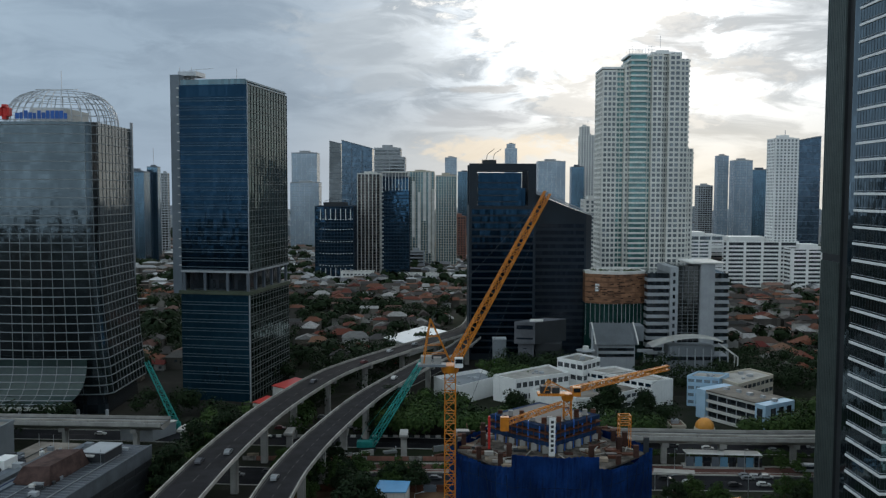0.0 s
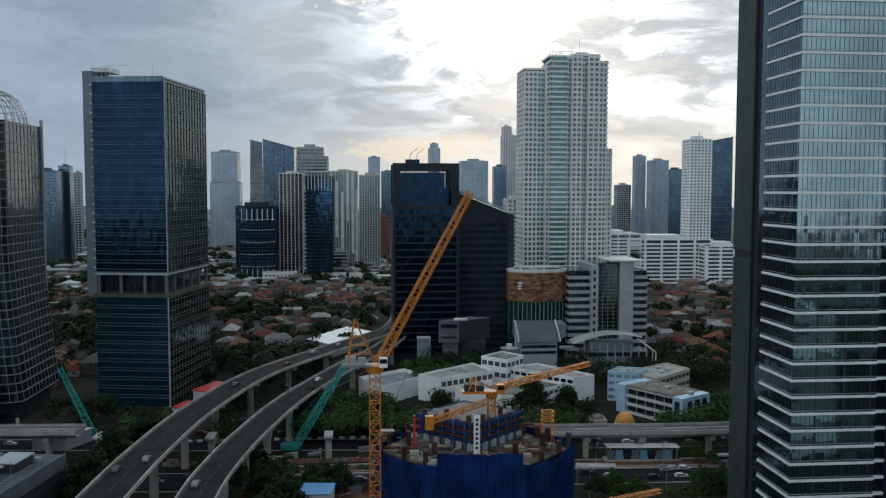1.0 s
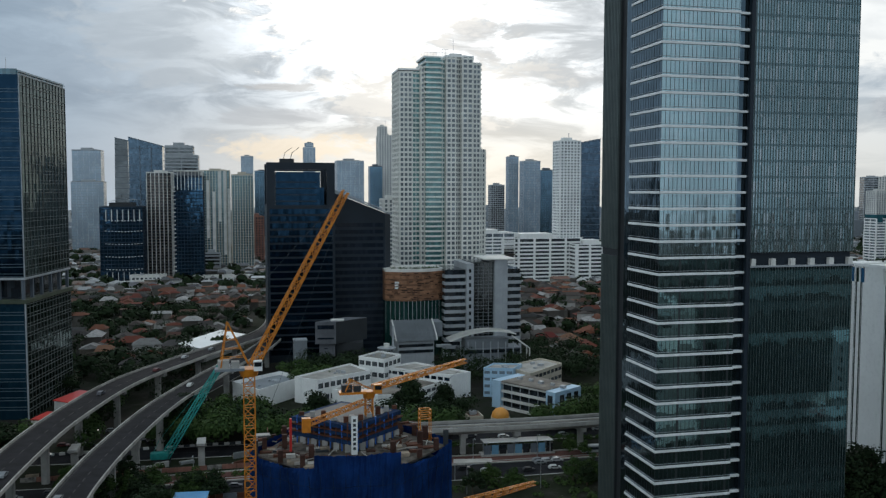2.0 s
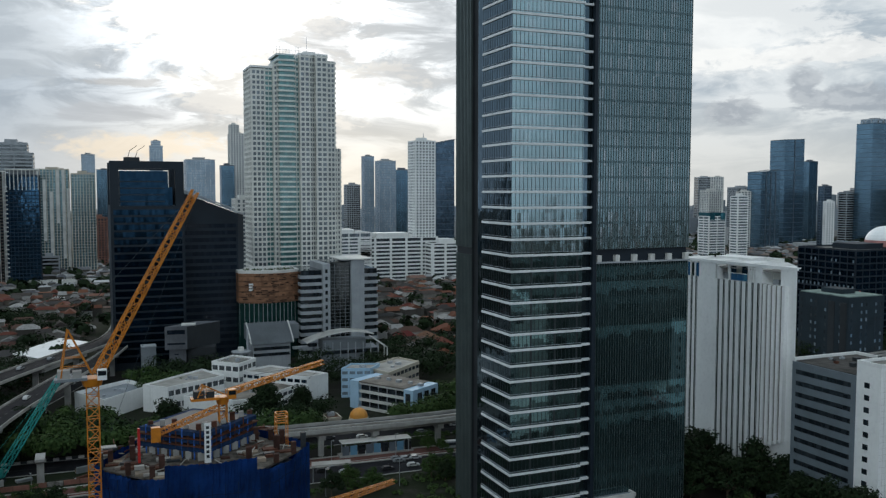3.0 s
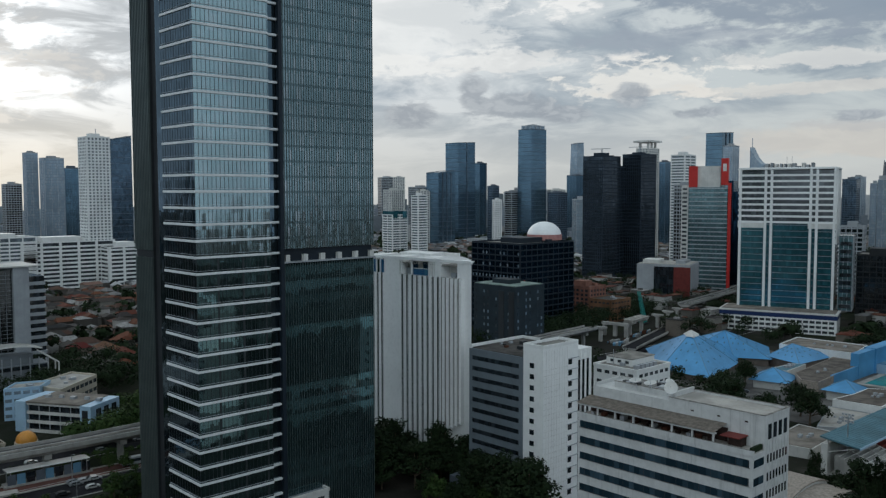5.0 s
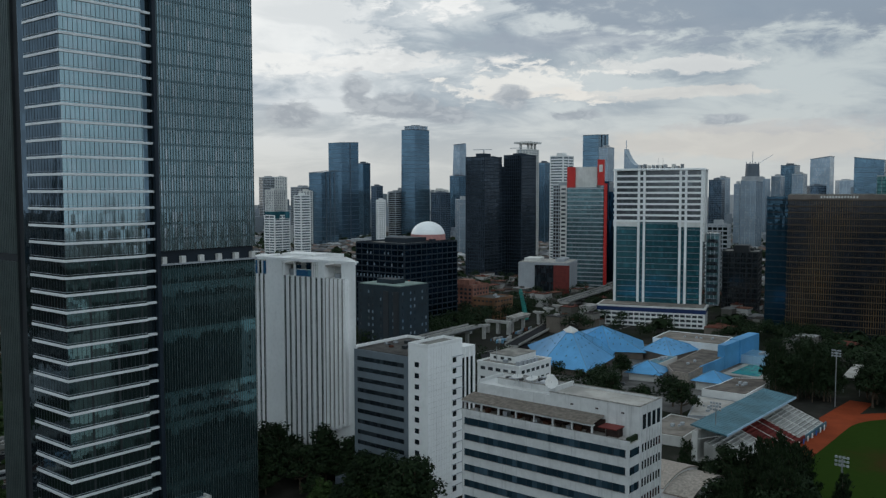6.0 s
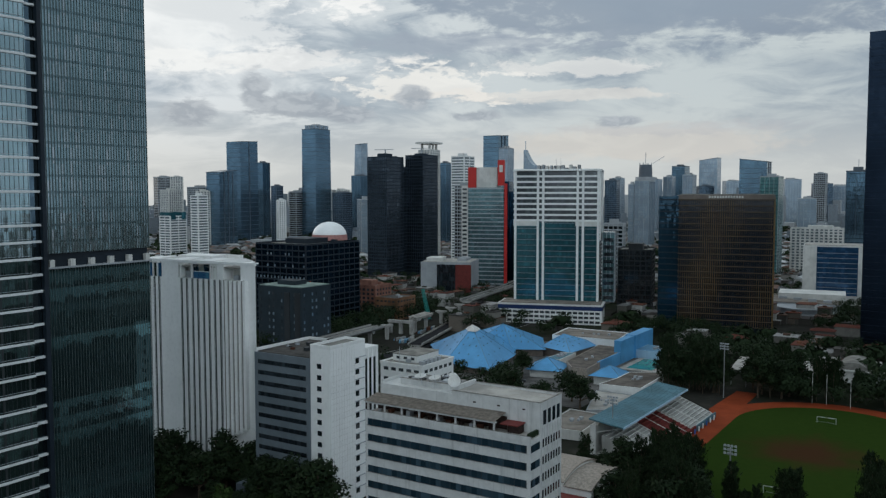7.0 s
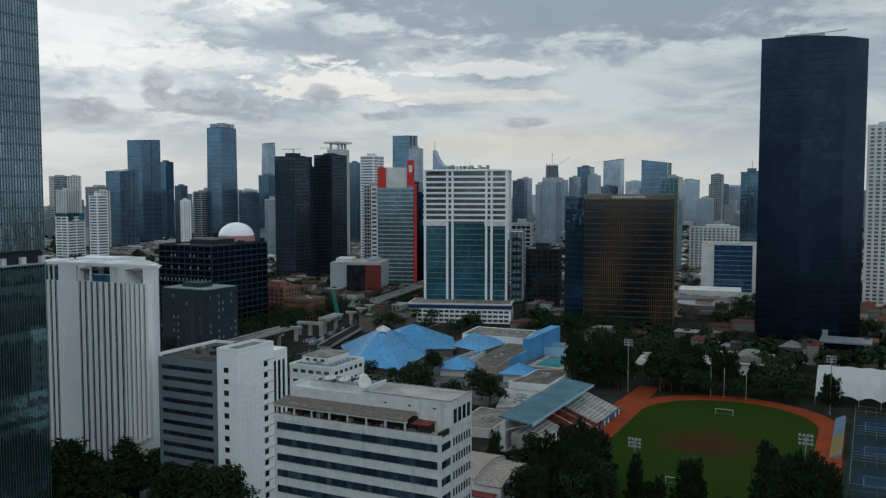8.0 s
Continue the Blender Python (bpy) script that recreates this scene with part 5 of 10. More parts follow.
def construction_site():
    plan = [(1.5, 182), (13.8, 167.8), (31, 166.8), (44.8, 180.4), (33, 201), (14, 203)]
    t = thing("unfinished_tower", "unfinished concrete tower wrapped in blue safety netting", "construction")
    k = len(plan)
    r = random.Random(3)

    def shape(bm, pts, z0, z1):
        lo, hi = [bm.verts.new((x, y, z0)) for x, y in pts], [bm.verts.new((x, y, z1)) for x, y in pts]
        for i in range(len(pts)):
            bm.faces.new((lo[i], lo[(i + 1) % len(pts)], hi[(i + 1) % len(pts)], hi[i]))
        bm.faces.new(lo[::-1])
        bm.faces.new(hi)
    inner = [(23 + (x - 23) * .94, 185 + (y - 185) * .94) for x, y in plan]
    for z in (2, 6, 10, 14, 18, 22, 26, 30, 34, 38):
        bm = bmesh.new()
        shape(bm, inner, z, z + .3)
        part("floor_slab", bm, M_CONCRETE, t)
    # netting, one pleated sheet for each side, with laced seams and a rope hem
    for i in range(k):
        a, b = Vector(plan[i]), Vector(plan[(i + 1) % k])
        n = 44
        bm = bmesh.new()
        rows = []
        nrm = Vector(((b - a).y, -(b - a).x)).normalized()
        lift, dip = [0.0, 2.4, 0.0, 0, 0, 0][i], [1.4, .5, 1.6, 0, 0, 0][i]

        def point(u, z, j):
            pleat = .16 * math.sin(u * math.pi * 26 + .3 * z) + .30 * math.sin(u * math.pi * 5 + z * .4) + .10 * math.sin(u * 91 + z * 1.7)
            p = a.lerp(b, u) + nrm * (pleat + .25 * math.sin(z * .52)) * (1 if 0 < j < n else 0)
            zz = z - (dip * math.sin(math.pi * u) ** .8 if z > 41 else 0)
            return Vector((p.x, p.y, zz))
        for z in (0, 6, 12, 18, 24, 28, 31, 34, 36.5, 39, 40.6, 42.6 + lift):
            rows.append([bm.verts.new(point(j / n, z, j) + Vector((0, 0, r.uniform(-.12, .1) if z > 41 else 0))) for j in range(n + 1)])
        for r0, r1 in zip(rows, rows[1:]):
            for j in range(n):
                bm.faces.new((r0[j], r0[j + 1], r1[j + 1], r1[j]))
        bmesh.ops.solidify(bm, geom=bm.faces[:], thickness=0.06)
        net = part("safety_net", bm, M_NET, t, "blue safety netting")
        if i < 3:
            for q in range(7):
                u = (q + .5) / 7
                bm = bmesh.new()
                for z0, z1 in ((18, 24), (24, 31), (31, 36.5), (36.5, 40.6)):
                    bar(bm, point(u, z0, 1) + Vector((*(nrm * .08), 0)), point(u, z1, 1) + Vector((*(nrm * .08), 0)), .07)
                part("net_seam", bm, M_NET_OLD, net)
            for zz in (22, 30.2, 38.4):
                bm = bmesh.new()
                for q in range(22):
                    bar(bm, point(q / 22, zz, 1) + Vector((*(nrm * .1), 0)), point((q + 1) / 22, zz, 1) + Vector((*(nrm * .1), 0)), .06)
                part("net_rope", bm, M_NET_OLD, net)
    # top deck: formwork, columns with starter bars
    bm = bmesh.new()
    shape(bm, inner, 41, 41.4)
    part("top_deck", bm, matt("dirty_deck", (0.10, 0.087, 0.075), 0.95, 0.7, 0.5, bump=0.3), t)
    for i in range(k):
        a, b = Vector(inner[i]), Vector(inner[(i + 1) % k])
        for j in range(0, 5, 2):
            p = a.lerp(b, (j + r.uniform(-.4, .4)) / 5 if j else 0)
            h = r.uniform(1.6, 3.8)
            block("edge_column", t, M_BROWN_STEEL if j % 3 else M_DARK, p.x - .5, p.y - .5, 41.4, p.x + .5, p.y + .5, 41.4 + h)
    for x, y in ((9, 186), (14, 177), (31, 176), (38, 182), (35, 190), (40, 186), (12, 193)):
        block("column", t, M_BROWN_STEEL, x - .55, y - .55, 41.4, x + .55, y + .55, 44.5)
    # core with climbing formwork, its corner towards the avenue
    cx_, cy_ = 23.0, 190.5

    def diamond(rad, z0, z1, mat, nm):
        bm = bmesh.new()
        shape(bm, [(cx_, cy_ - rad), (cx_ + rad * 1.08, cy_), (cx_, cy_ + rad), (cx_ - rad * 1.08, cy_)], z0, z1)
        return part(nm, bm, mat, t)
    diamond(9.6, 41.4, 47.3, M_DARK, "core_wall")
    for z, hh, m, g in ((41.5, 1.5, M_FORMWORK, .6), (43.1, .9, M_NET_OLD, 2.0), (44.2, .2, M_RUST, 2.3), (44.8, .7, M_NET_OLD, 1.9), (45.7, .2, M_RUST, 2.3), (46.3, .9, M_NET_OLD, 1.8)):
        diamond(9.6 + g, z, z + hh, m, "formwork_ring" if hh > .5 else "working_platform")
    for i in range(22):
        u = (i % 11) / 11
        s = -1 if i < 11 else 1
        x, y = cx_ + s * 12.2 * u, cy_ - 11.4 * (1 - u)
        block("formwork_post", t, M_RUST if i % 2 else M_BLUE_PAINT, x - .14, y - .14, 41.5, x + .14, y + .14, 46.4 + 1.3 * ((i * 5) % 3) / 2)
        if i % 2:
            block("core_panel", t, M_CONCRETE, x - .6, y - .35, 41.5, x + .6, y - .1, 43.2)
            block("wall_starter", t, M_RUST if i % 4 == 1 else M_CONCRETE, x - .5, y + 2.2, 47.0, x + .5, y + 3.0, 48.0 + (i % 3) * .5)
    block("banner", t, M_WHITE, 22.4, 177.6, 41.6, 23.7, 177.8, 49.8, "white vertical banner")
    for i in range(7):
        block("banner_mark", t, M_DARK, 22.75, 177.54, 42.6 + 1.0 * i, 23.35, 177.61, 43.2 + 1.0 * i)
    for i in range(210):
        x, y = r.uniform(4, 42), r.uniform(170, 200)
        if abs(x - cx_) / 1.08 + abs(y - cy_) < 13 or y < 186 - (x * 1.05 if x < 13 else 15 if x < 31 else 15 - (x - 31)):
            continue
        a, s = r.uniform(0, 3), r.uniform(.5, 1.6)
        bm = bmesh.new()
        if i % 3:
            box(bm, x - s, y - s * .6, 41.4, x + s, y + s * .6, 41.5 + r.uniform(.1, .7))
            part("formwork_pallet", bm, (M_STAINED, M_RUST, M_BROWN_STEEL, M_FORMWORK, M_DARK, M_RUST, M_PALE_ROOF)[i % 7], t)
        else:
            bar(bm, (x, y, 41.7), (x + 3 * math.cos(a), y + 3 * math.sin(a), 41.9), .12)
            part("timber", bm, M_PALE_ROOF if i % 2 else M_RUST, t)
    block("hoist_post", t, M_RED, 9.8, 181.6, 41.4, 10.3, 182.1, 49, "red upright hoist post")
    t = thing("orange_lifting_cage", "orange steel lifting cage on the deck edge", "cage", 39.5, 184, 41.4)
    bm = bmesh.new()
    for x in (-1.2, 1.2):
        for y in (-1, 1):
            bar(bm, (x, y, 0), (x, y, 7.4), .12)
    for z in (5.4, 6.4, 7.4):
        for a, b in (((-1.2, -1), (1.2, -1)), ((1.2, -1), (1.2, 1)), ((1.2, 1), (-1.2, 1)), ((-1.2, 1), (-1.2, -1))):
            bar(bm, (*a, z), (*b, z), .14)
    part("frame", bm, M_ORANGE, t)
    # hoarding and huts around the foot
    luffing_crane("tower_crane", "tall orange luffing tower crane with raised jib", 1.6, 176.0, 0, 62, (20.2, 4, 96.9), (4.2, 71), 2.2)
    luffing_crane("small_tower_crane", "small orange luffing crane with a low jib", 27.5, 187, 41, 53.5, (24, 7, 57.2), (4.5, 56), 1.6, M_ORANGE, M_DARK, M_ORANGE)
    t = thing("orange_material_hoist", "orange lattice boom lying over the core", "hoist")
    bm = bmesh.new()
    lattice(bm, (13, 181.5, 47.5), (26, 183, 51.5), 1.0, 1.0, 12, .07)
    box(bm, 12.4, 180.8, 46, 14.2, 182.2, 49)
    part("boom", bm, M_ORANGE, t)


M_NET_OLD = matt("faded_blue_net", (0.014, 0.034, 0.085), 0.9, 0.5, 0.4, bump=0.5)
M_FORMWORK = matt("formwork_ply", (0.26, 0.21, 0.16), 0.9, 0.5, 0.4, bump=0.4)
M_RUST = matt("rusty_steel", (0.095, 0.04, 0.026), 0.8, 0.4, 0.5)
construction_site()


def crawler_crane(x, y, tip):
    t = thing("crawler_crane", "teal crawler crane with a raised lattice boom", "crane", x, y, 0, 0, "crawler cranes")
    bm = bmesh.new()
    lattice(bm, (1, 0, 2), tip, 2.4, 1.5, 14, .12)
    part("boom", bm, M_TEAL_PAINT, t, "teal lattice boom")
    bm = bmesh.new()
    box(bm, -4, -1.6, 1.3, 2, 1.6, 3.6)
    bmesh.ops.bevel(bm, geom=bm.edges[:], offset=.2, segments=2, affect="EDGES")
    part("body", bm, M_TEAL_PAINT, t)
    for s in (-1, 1):
        bm = bmesh.new()
        box(bm, -3.2, s * 2 - .5, 0, 3.2, s * 2 + .5, 1.25)
        bmesh.ops.bevel(bm, geom=bm.edges[:], offset=.4, segments=2, affect="EDGES")
        part("track", bm, M_DARK, t)
    bm = bmesh.new()
    bar(bm, (-3, 0, 3.6), (-1, 0, 8), .12)
    bar(bm, (-1, 0, 8), tip, .05)
    part("gantry", bm, M_TEAL_PAINT, t)


crawler_crane(-108, 343, (-10, -3, 29))
crawler_crane(-28, 318, (21, 10, 33))


# ---------------------------------------------------------------- low white buildings past the avenue
def low_block(name, label, x0, y0, x1, y1, h, m_wall=M_WHITE, m_roof=M_PALE_ROOF, floors=2, category="building", rz=0.0, sides="sw"):
    t = thing(name, label, category, (x0 + x1) / 2, (y0 + y1) / 2, 0, rz)
    w, d = (x1 - x0) / 2, (y1 - y0) / 2
    block("wall", t, m_wall, -w, -d, 0, w, d, h)
    bm = bmesh.new()
    for b in ((-w - .2, -d - .2, w + .2, -d + .3), (-w - .2, d - .3, w + .2, d + .2), (-w - .2, -d + .3, -w + .3, d - .3), (w - .3, -d + .3, w + .2, d - .3)):
        box(bm, b[0], b[1], h - .1, b[2], b[3], h + .9)
    part("parapet", bm, m_wall, t)
    block("roof", t, m_roof, -w + .3, -d + .3, h, w - .3, d - .3, h + .25)
    fh = h / max(1, floors)
    for k in range(floors):
        z = fh * k + fh * .38
        n = max(2, int(2 * w / 4.0))
        if "s" in sides:
            for i in range(n):
                x = -w + 1 + (2 * w - 2) * (i + .5) / n
                block("window", t, M_WINDOW, x - (w - 1) / n * .62, -d - .05, z, x + (w - 1) / n * .62, -d + .2, z + fh * .32)
        n = max(2, int(2 * d / 4.0))
        if "w" in sides:
            for i in range(n):
                y = -d + 1 + (2 * d - 2) * (i + .5) / n
                block("window", t, M_WINDOW, -w - .05, y - (d - 1) / n * .62, z, -w + .2, y + (d - 1) / n * .62, z + fh * .32)
    r = random.Random(int(abs(x0) * 7 + y0))
    for i in range(max(2, int(w * d / 60))):
        x, y = r.uniform(-w * .8, w * .8), r.uniform(-d * .8, d * .8)
        s = r.uniform(.6, 1.6)
        block("roof_unit", t, M_GREY, x - s, y - s * .7, h + .25, x + s, y + s * .7, h + .25 + s)
    return t


def prism(name, label, pts, h, m_wall=M_WHITE, m_roof=M_PALE_ROOF, bands=(), category="building", base=0.0, m_glass=None, parapet=.9):
    """A building over a free plan: walls, parapet round a sunk roof, ribbon windows along the sides named in bands (side, rows)."""
    t = thing(name, label, category)
    n = len(pts)
    if sum(pts[i][0] * pts[(i + 1) % n][1] - pts[(i + 1) % n][0] * pts[i][1] for i in range(n)) < 0:
        bands = [(n - 2 - s if s < n - 1 else n - 1, k) for s, k in bands]
        pts = pts[::-1]
    bm = bmesh.new()
    lo, hi = [bm.verts.new((x, y, base)) for x, y in pts], [bm.verts.new((x, y, h)) for x, y in pts]
    for i in range(n):
        bm.faces.new((lo[i], lo[(i + 1) % n], hi[(i + 1) % n], hi[i]))
    bm.faces.new(lo[::-1])
    bm.faces.new(hi)
    wall = part("wall", bm, m_wall, t)
    cx_, cy_ = sum(p[0] for p in pts) / n, sum(p[1] for p in pts) / n
    bm = bmesh.new()
    bm.faces.new([bm.verts.new((x + (cx_ - x) * .03, y + (cy_ - y) * .03, h + .12)) for x, y in pts])
    part("roof", bm, m_roof, t)
    for i in range(n):
        p, q = Vector((*pts[i], 0)), Vector((*pts[(i + 1) % n], 0))
        d = (q - p).normalized()
        side = Vector((d.y, -d.x, 0))
        o = piece("parapet", box_mesh("parapet", 0, -.1, h - .02, (q - p).length, .35, h + parapet, m_wall), t, p.x, p.y, 0, math.atan2(d.y, d.x))
    for s, rows_ in bands:
        p, q = Vector((*pts[s], 0)), Vector((*pts[(s + 1) % n], 0))
        d, L = (q - p).normalized(), (q - p).length
        fh = (h - base) / rows_
        cnt = max(2, int(L / 3.4))
        win = box_mesh("window", .45, -.06, 0, L / cnt - .45, .25, fh * .42, m_glass or M_WINDOW)
        for k in range(rows_):
            for j in range(cnt):
                w = d * (L * j / cnt)
                piece("window", win, wall, p.x + w.x, p.y + w.y, base + fh * (k + .4), math.atan2(d.y, d.x))
    r = random.Random(int(abs(pts[0][0]) * 7 + pts[0][1]))
    for i in range(4):
        u = [r.random() + .2 for _ in pts]
        s = sum(u)
        x, y, w = sum(a * p[0] for a, p in zip(u, pts)) / s, sum(a * p[1] for a, p in zip(u, pts)) / s, r.uniform(.5, 1.2)
        block("roof_unit", t, M_GREY, x - w, y - w * .7, h + .12, x + w, y + w * .7, h + .2 + w)
    return t


prism("white_low_wing", "low white four-sided wing with a sunk grey roof", [(-4.1, 406.6), (18.3, 424.1), (28.3, 409.6), (7.4, 386.4)], 7.2, M_WHITE, M_MIDGREY, parapet=1.8)
prism("white_school_arm", "long white school wing with a blank end wall", [(23.7, 396.6), (33.4, 387.1), (59.9, 403.3), (52.3, 421.7)], 11, M_WHITE, M_PALE_ROOF, ((1, 2),))
prism("white_school_arm", "white school wing with ribbon windows and a tall end", [(105.5, 389.2), (94.5, 384.4), (68.2, 409.8), (84.3, 418.1)], 11, M_WHITE, M_PALE_ROOF, ((1, 3),), m_glass=M_GLASS_NAVY)
prism("white_front_wing", "white front wing with a row of square windows", [(57.9, 366.9), (67.6, 367.1), (90.4, 386.5), (81.6, 400.3), (52.1, 388.3)], 7.4, M_WHITE, M_STAINED, ((1, 2),))
prism("white_front_wing", "low white front wing beside the yard", [(39.9, 387.5), (53.8, 372.6), (59.7, 379), (46.7, 396.7)], 6.5, M_WHITE, M_PALE_ROOF, ((1, 2),))
prism("white_stair_core", "white rooftop pavilion under a dark flat roof", [(56, 416.1), (66.9, 405.2), (77, 416.5), (68, 428)], 15.5, M_WHITE, M_ROOFDECK, ((0, 3), (1, 3)))
t = thing("wall_emblem", "round grey emblem on a white wall", "emblem", 62.0, 366.7, 3.6)
bm = bmesh.new()
bmesh.ops.create_cone(bm, segments=20, radius1=1.5, radius2=1.4, depth=.2, cap_ends=True, matrix=Matrix.Rotation(math.pi / 2, 4, "X"))
part("disc", bm, M_MIDGREY, t)
prism("light_blue_block", "light blue office block with a flat roof", [(111.3, 387.3), (124.5, 382.8), (132.1, 392.5), (119.1, 397.3)], 13, M_LIGHT_BLUE, M_PALE_ROOF, ((0, 4),), m_glass=M_GLASS_PALE)
t = thing("gallery_office", "pale office block with long dark open galleries and blue ends", "office building", 111.5, 367.0, 0, -57.7)
L, W = 33.5, 17.6
block("wall", t, M_GLASS_DARK, 3, 1.6, 0, L - 5, W - .3, 11.4)
for k in range(4):
    block("gallery_slab", t, M_OFFWHITE, 3, 0, 3.7 * k, L - 5, 1.8, 3.7 * k + .9)
    block("gallery_rail", t, M_OFFWHITE, 3, -.1, 3.7 * k + .9, L - 5, .1, 3.7 * k + 1.25)
    for j in range(6):
        block("gallery_post", t, M_GREY, 3.4 + (L - 9) * j / 5, .5, 3.7 * k + .9, 3.7 + (L - 9) * j / 5, .8, min(11.4, 3.7 * k + 3.7))
block("blue_end", t, M_LIGHT_BLUE, -2, -.6, 0, 3, W, 12.4, "light blue end block")
block("blue_end", t, M_LIGHT_BLUE, L - 5, -.8, 0, L, W, 12.2, "light blue end block")
for j in range(3):
    block("end_window", t, M_GLASS_DARK, L - .2, 2.5 + 5 * j, 4, L + .1, 5.5 + 5 * j, 10.5)
block("end_window", t, M_GLASS_DARK, L - 4, -.9, 4, L - 1.4, -.6, 10.5)
block("roof", t, M_STAINED, 3, -.4, 12.0, L - 5, W, 12.5)
for j in range(5):
    block("roof_unit", t, M_GREY, 6 + 6 * j, W * .4 + (j % 2), 12.5, 8 + 6 * j, W * .4 + 2, 13.6)
prism("cream_office", "cream office block with a stained pale roof", [(124, 393.3), (147, 408.8), (153.4, 394.9), (130.5, 374.8)], 12, M_BEIGE, M_PALE_ROOF, ((2, 3), (3, 2)))
t = thing("gilded_dome", "orange-gold mosque dome on a low drum", "dome", 104.0, 336.3)
bm = bmesh.new()
bmesh.ops.create_uvsphere(bm, u_segments=28, v_segments=16, radius=3.7, matrix=Matrix.Translation((0, 0, 4.2)))
part("dome", bm, matt("gold_dome", (0.62, 0.27, 0.05), 0.4, 0.1, 0.4), t)
bm = bmesh.new()
bmesh.ops.create_cone(bm, segments=28, radius1=4.4, radius2=4.0, depth=4, cap_ends=True, matrix=Matrix.Translation((0, 0, 2)))
bar(bm, (0, 0, 7.6), (0, 0, 9.5), .1)
part("drum", bm, M_BEIGE, t)
low_block("mosque_annex", "low tan annex beside the dome", 91, 338, 97, 346, 3.5, M_BEIGE, M_BROWN, 1)
low_block("dark_glass_block", "small dark glass block with a white frame", 150, 318, 160, 340, 24, M_GREY, M_ROOFDECK, 5)


M_HALL_ROOF = matt("weathered_metal_roof", (0.078, 0.088, 0.105), 0.5, 0.4, 0.15, metal=0.3)


def metal_roof_hall():
    t = thing("metal_roof_hall", "long grey hall with weathered metal roofs and roof plant", "hall", -91, 265, 0, -8)
    block("wall", t, M_DARK, -38, -95, 0, 0, 0, 16.6)
    block("roof", t, M_HALL_ROOF, -19, -94, 16.6, -.3, -.5, 17.6)
    block("roof", t, M_STAINED, -37.5, -60, 16.6, -19, -.5, 17.2)
    for i in range(5):
        block("roof_ridge", t, (M_FASCIA, M_HALL_ROOF, M_BLUEGREY)[i % 3], -36 + 3.4 * i, -60, 17.2, -33.6 + 3.4 * i, -14 - 5 * (i % 3), 18.0 + .5 * (i % 2))
    block("blue_stripe", t, M_NAVY_STRIPE, -20.9, -80, 17.4, -20.7, -24, 18.3, "dull blue painted stripe")
    for i in range(14):
        block("wall_joint", t, M_DARK, .2, -6.6 * i - 4, 6, .26, -6.6 * i - 3.8, 13.4)
    block("roof_room", t, M_DARK, -12, -19, 17.6, -5, -9, 20.4)
    block("roof_room_lid", t, M_GREY, -12.3, -19.3, 20.4, -4.7, -8.7, 20.7)
    for i in range(46):
        block("roof_seam", t, M_MIDGREY, -19, -93 + 2.0 * i, 17.6, -.3, -92.88 + 2.0 * i, 17.72)
    block("fascia", t, M_FASCIA, -.3, -95, 13.5, .2, 0, 17.8)
    for i in range(3):
        block("wall_strip", t, M_DARK, .2, -94, 4 + 3.2 * i, .3, -1, 5.2 + 3.2 * i)
    bm = bmesh.new()
    v = [bm.verts.new(p) for p in ((-20, -40, 17.7), (-9, -40, 17.7), (-9, -20, 17.7), (-20, -20, 17.7), (-18, -38, 22), (-10, -38, 22.5), (-10, -22, 22.5), (-18, -22, 22))]
    for f in ((4, 5, 6, 7), (0, 1, 5, 4), (1, 2, 6, 5), (2, 3, 7, 6), (3, 0, 4, 7)):
        bm.faces.new([v[i] for i in f])
    part("roof_hood", bm, M_RUSTY_ROOF, t, "brown rusted roof hood")
    block("roof_frame", t, M_OFFWHITE, -17, -20, 19.5, -8, -16, 20)
    block("roof_well", t, M_DARK, -17, -16, 17.6, -8, -8, 17.8)
    block("roof_unit", t, M_WHITE, -33, -30, 17.2, -29, -24, 20.5, "white roof plant unit")
    block("roof_unit", t, M_WHITE, -37, -44, 17.2, -34, -30, 18.6)
    for i in range(9):
        block("roof_vent", t, M_GREY, -32 + 1.4 * i, -18 + (i * 7) % 9, 17.2, -31.4 + 1.4 * i, -17.2 + (i * 7) % 9, 18.3)
    block("roof_gutter", t, M_BLUEGREY, -21, -94, 17.2, -19, -1, 18.1)


M_FASCIA = matt("dull_slate_fascia", (0.10, 0.115, 0.13), 0.7, 0.25, 0.2, streak=0.4)
M_NAVY_STRIPE = matt("dull_blue_stripe", (0.02, 0.04, 0.11), 0.7, 0.3, 0.3)
M_RUSTY_ROOF = matt("rusted_sheet", (0.075, 0.047, 0.042), 0.8, 0.5, 0.3)
metal_roof_hall()
t = thing("roof_plant_row", "mixed grey roof plant and ducts on the metal hall", "roof plant", -91, 265, 17.6, -8)
r = random.Random(81)
for i in range(26):
    x, y, s = r.uniform(-36, -3), r.uniform(-62, -3), r.uniform(.4, 1.5)
    block("plant_unit", t, (M_GREY, M_DARK, M_OFFWHITE, M_MIDGREY)[i % 4], x - s, y - s * .7, -.5, x + s, y + s * .7, .3 + s * r.uniform(.5, 1.1))
for i in range(6):
    bm = bmesh.new()
    x = -30 + 5.2 * i
    bar(bm, (x, -58, .35), (x, -6 - 3 * (i % 3), .35), .16)
    part("duct", bm, M_STEEL if i % 2 else M_DARK, t)
for i in range(5):
    bm = bmesh.new()
    bar(bm, (-34 + 7.4 * i, -6 - 4 * i, 0), (-34 + 7.4 * i, -6 - 4 * i, 4 + i % 3), .06)
    part("antenna", bm, M_STEEL, t)
low_block("pale_corner_block", "pale grey block with window bands by the railway", -166, 268, -144.5, 286, 19, M_MIDGREY, M_ROOFDECK, 5, sides="sw")


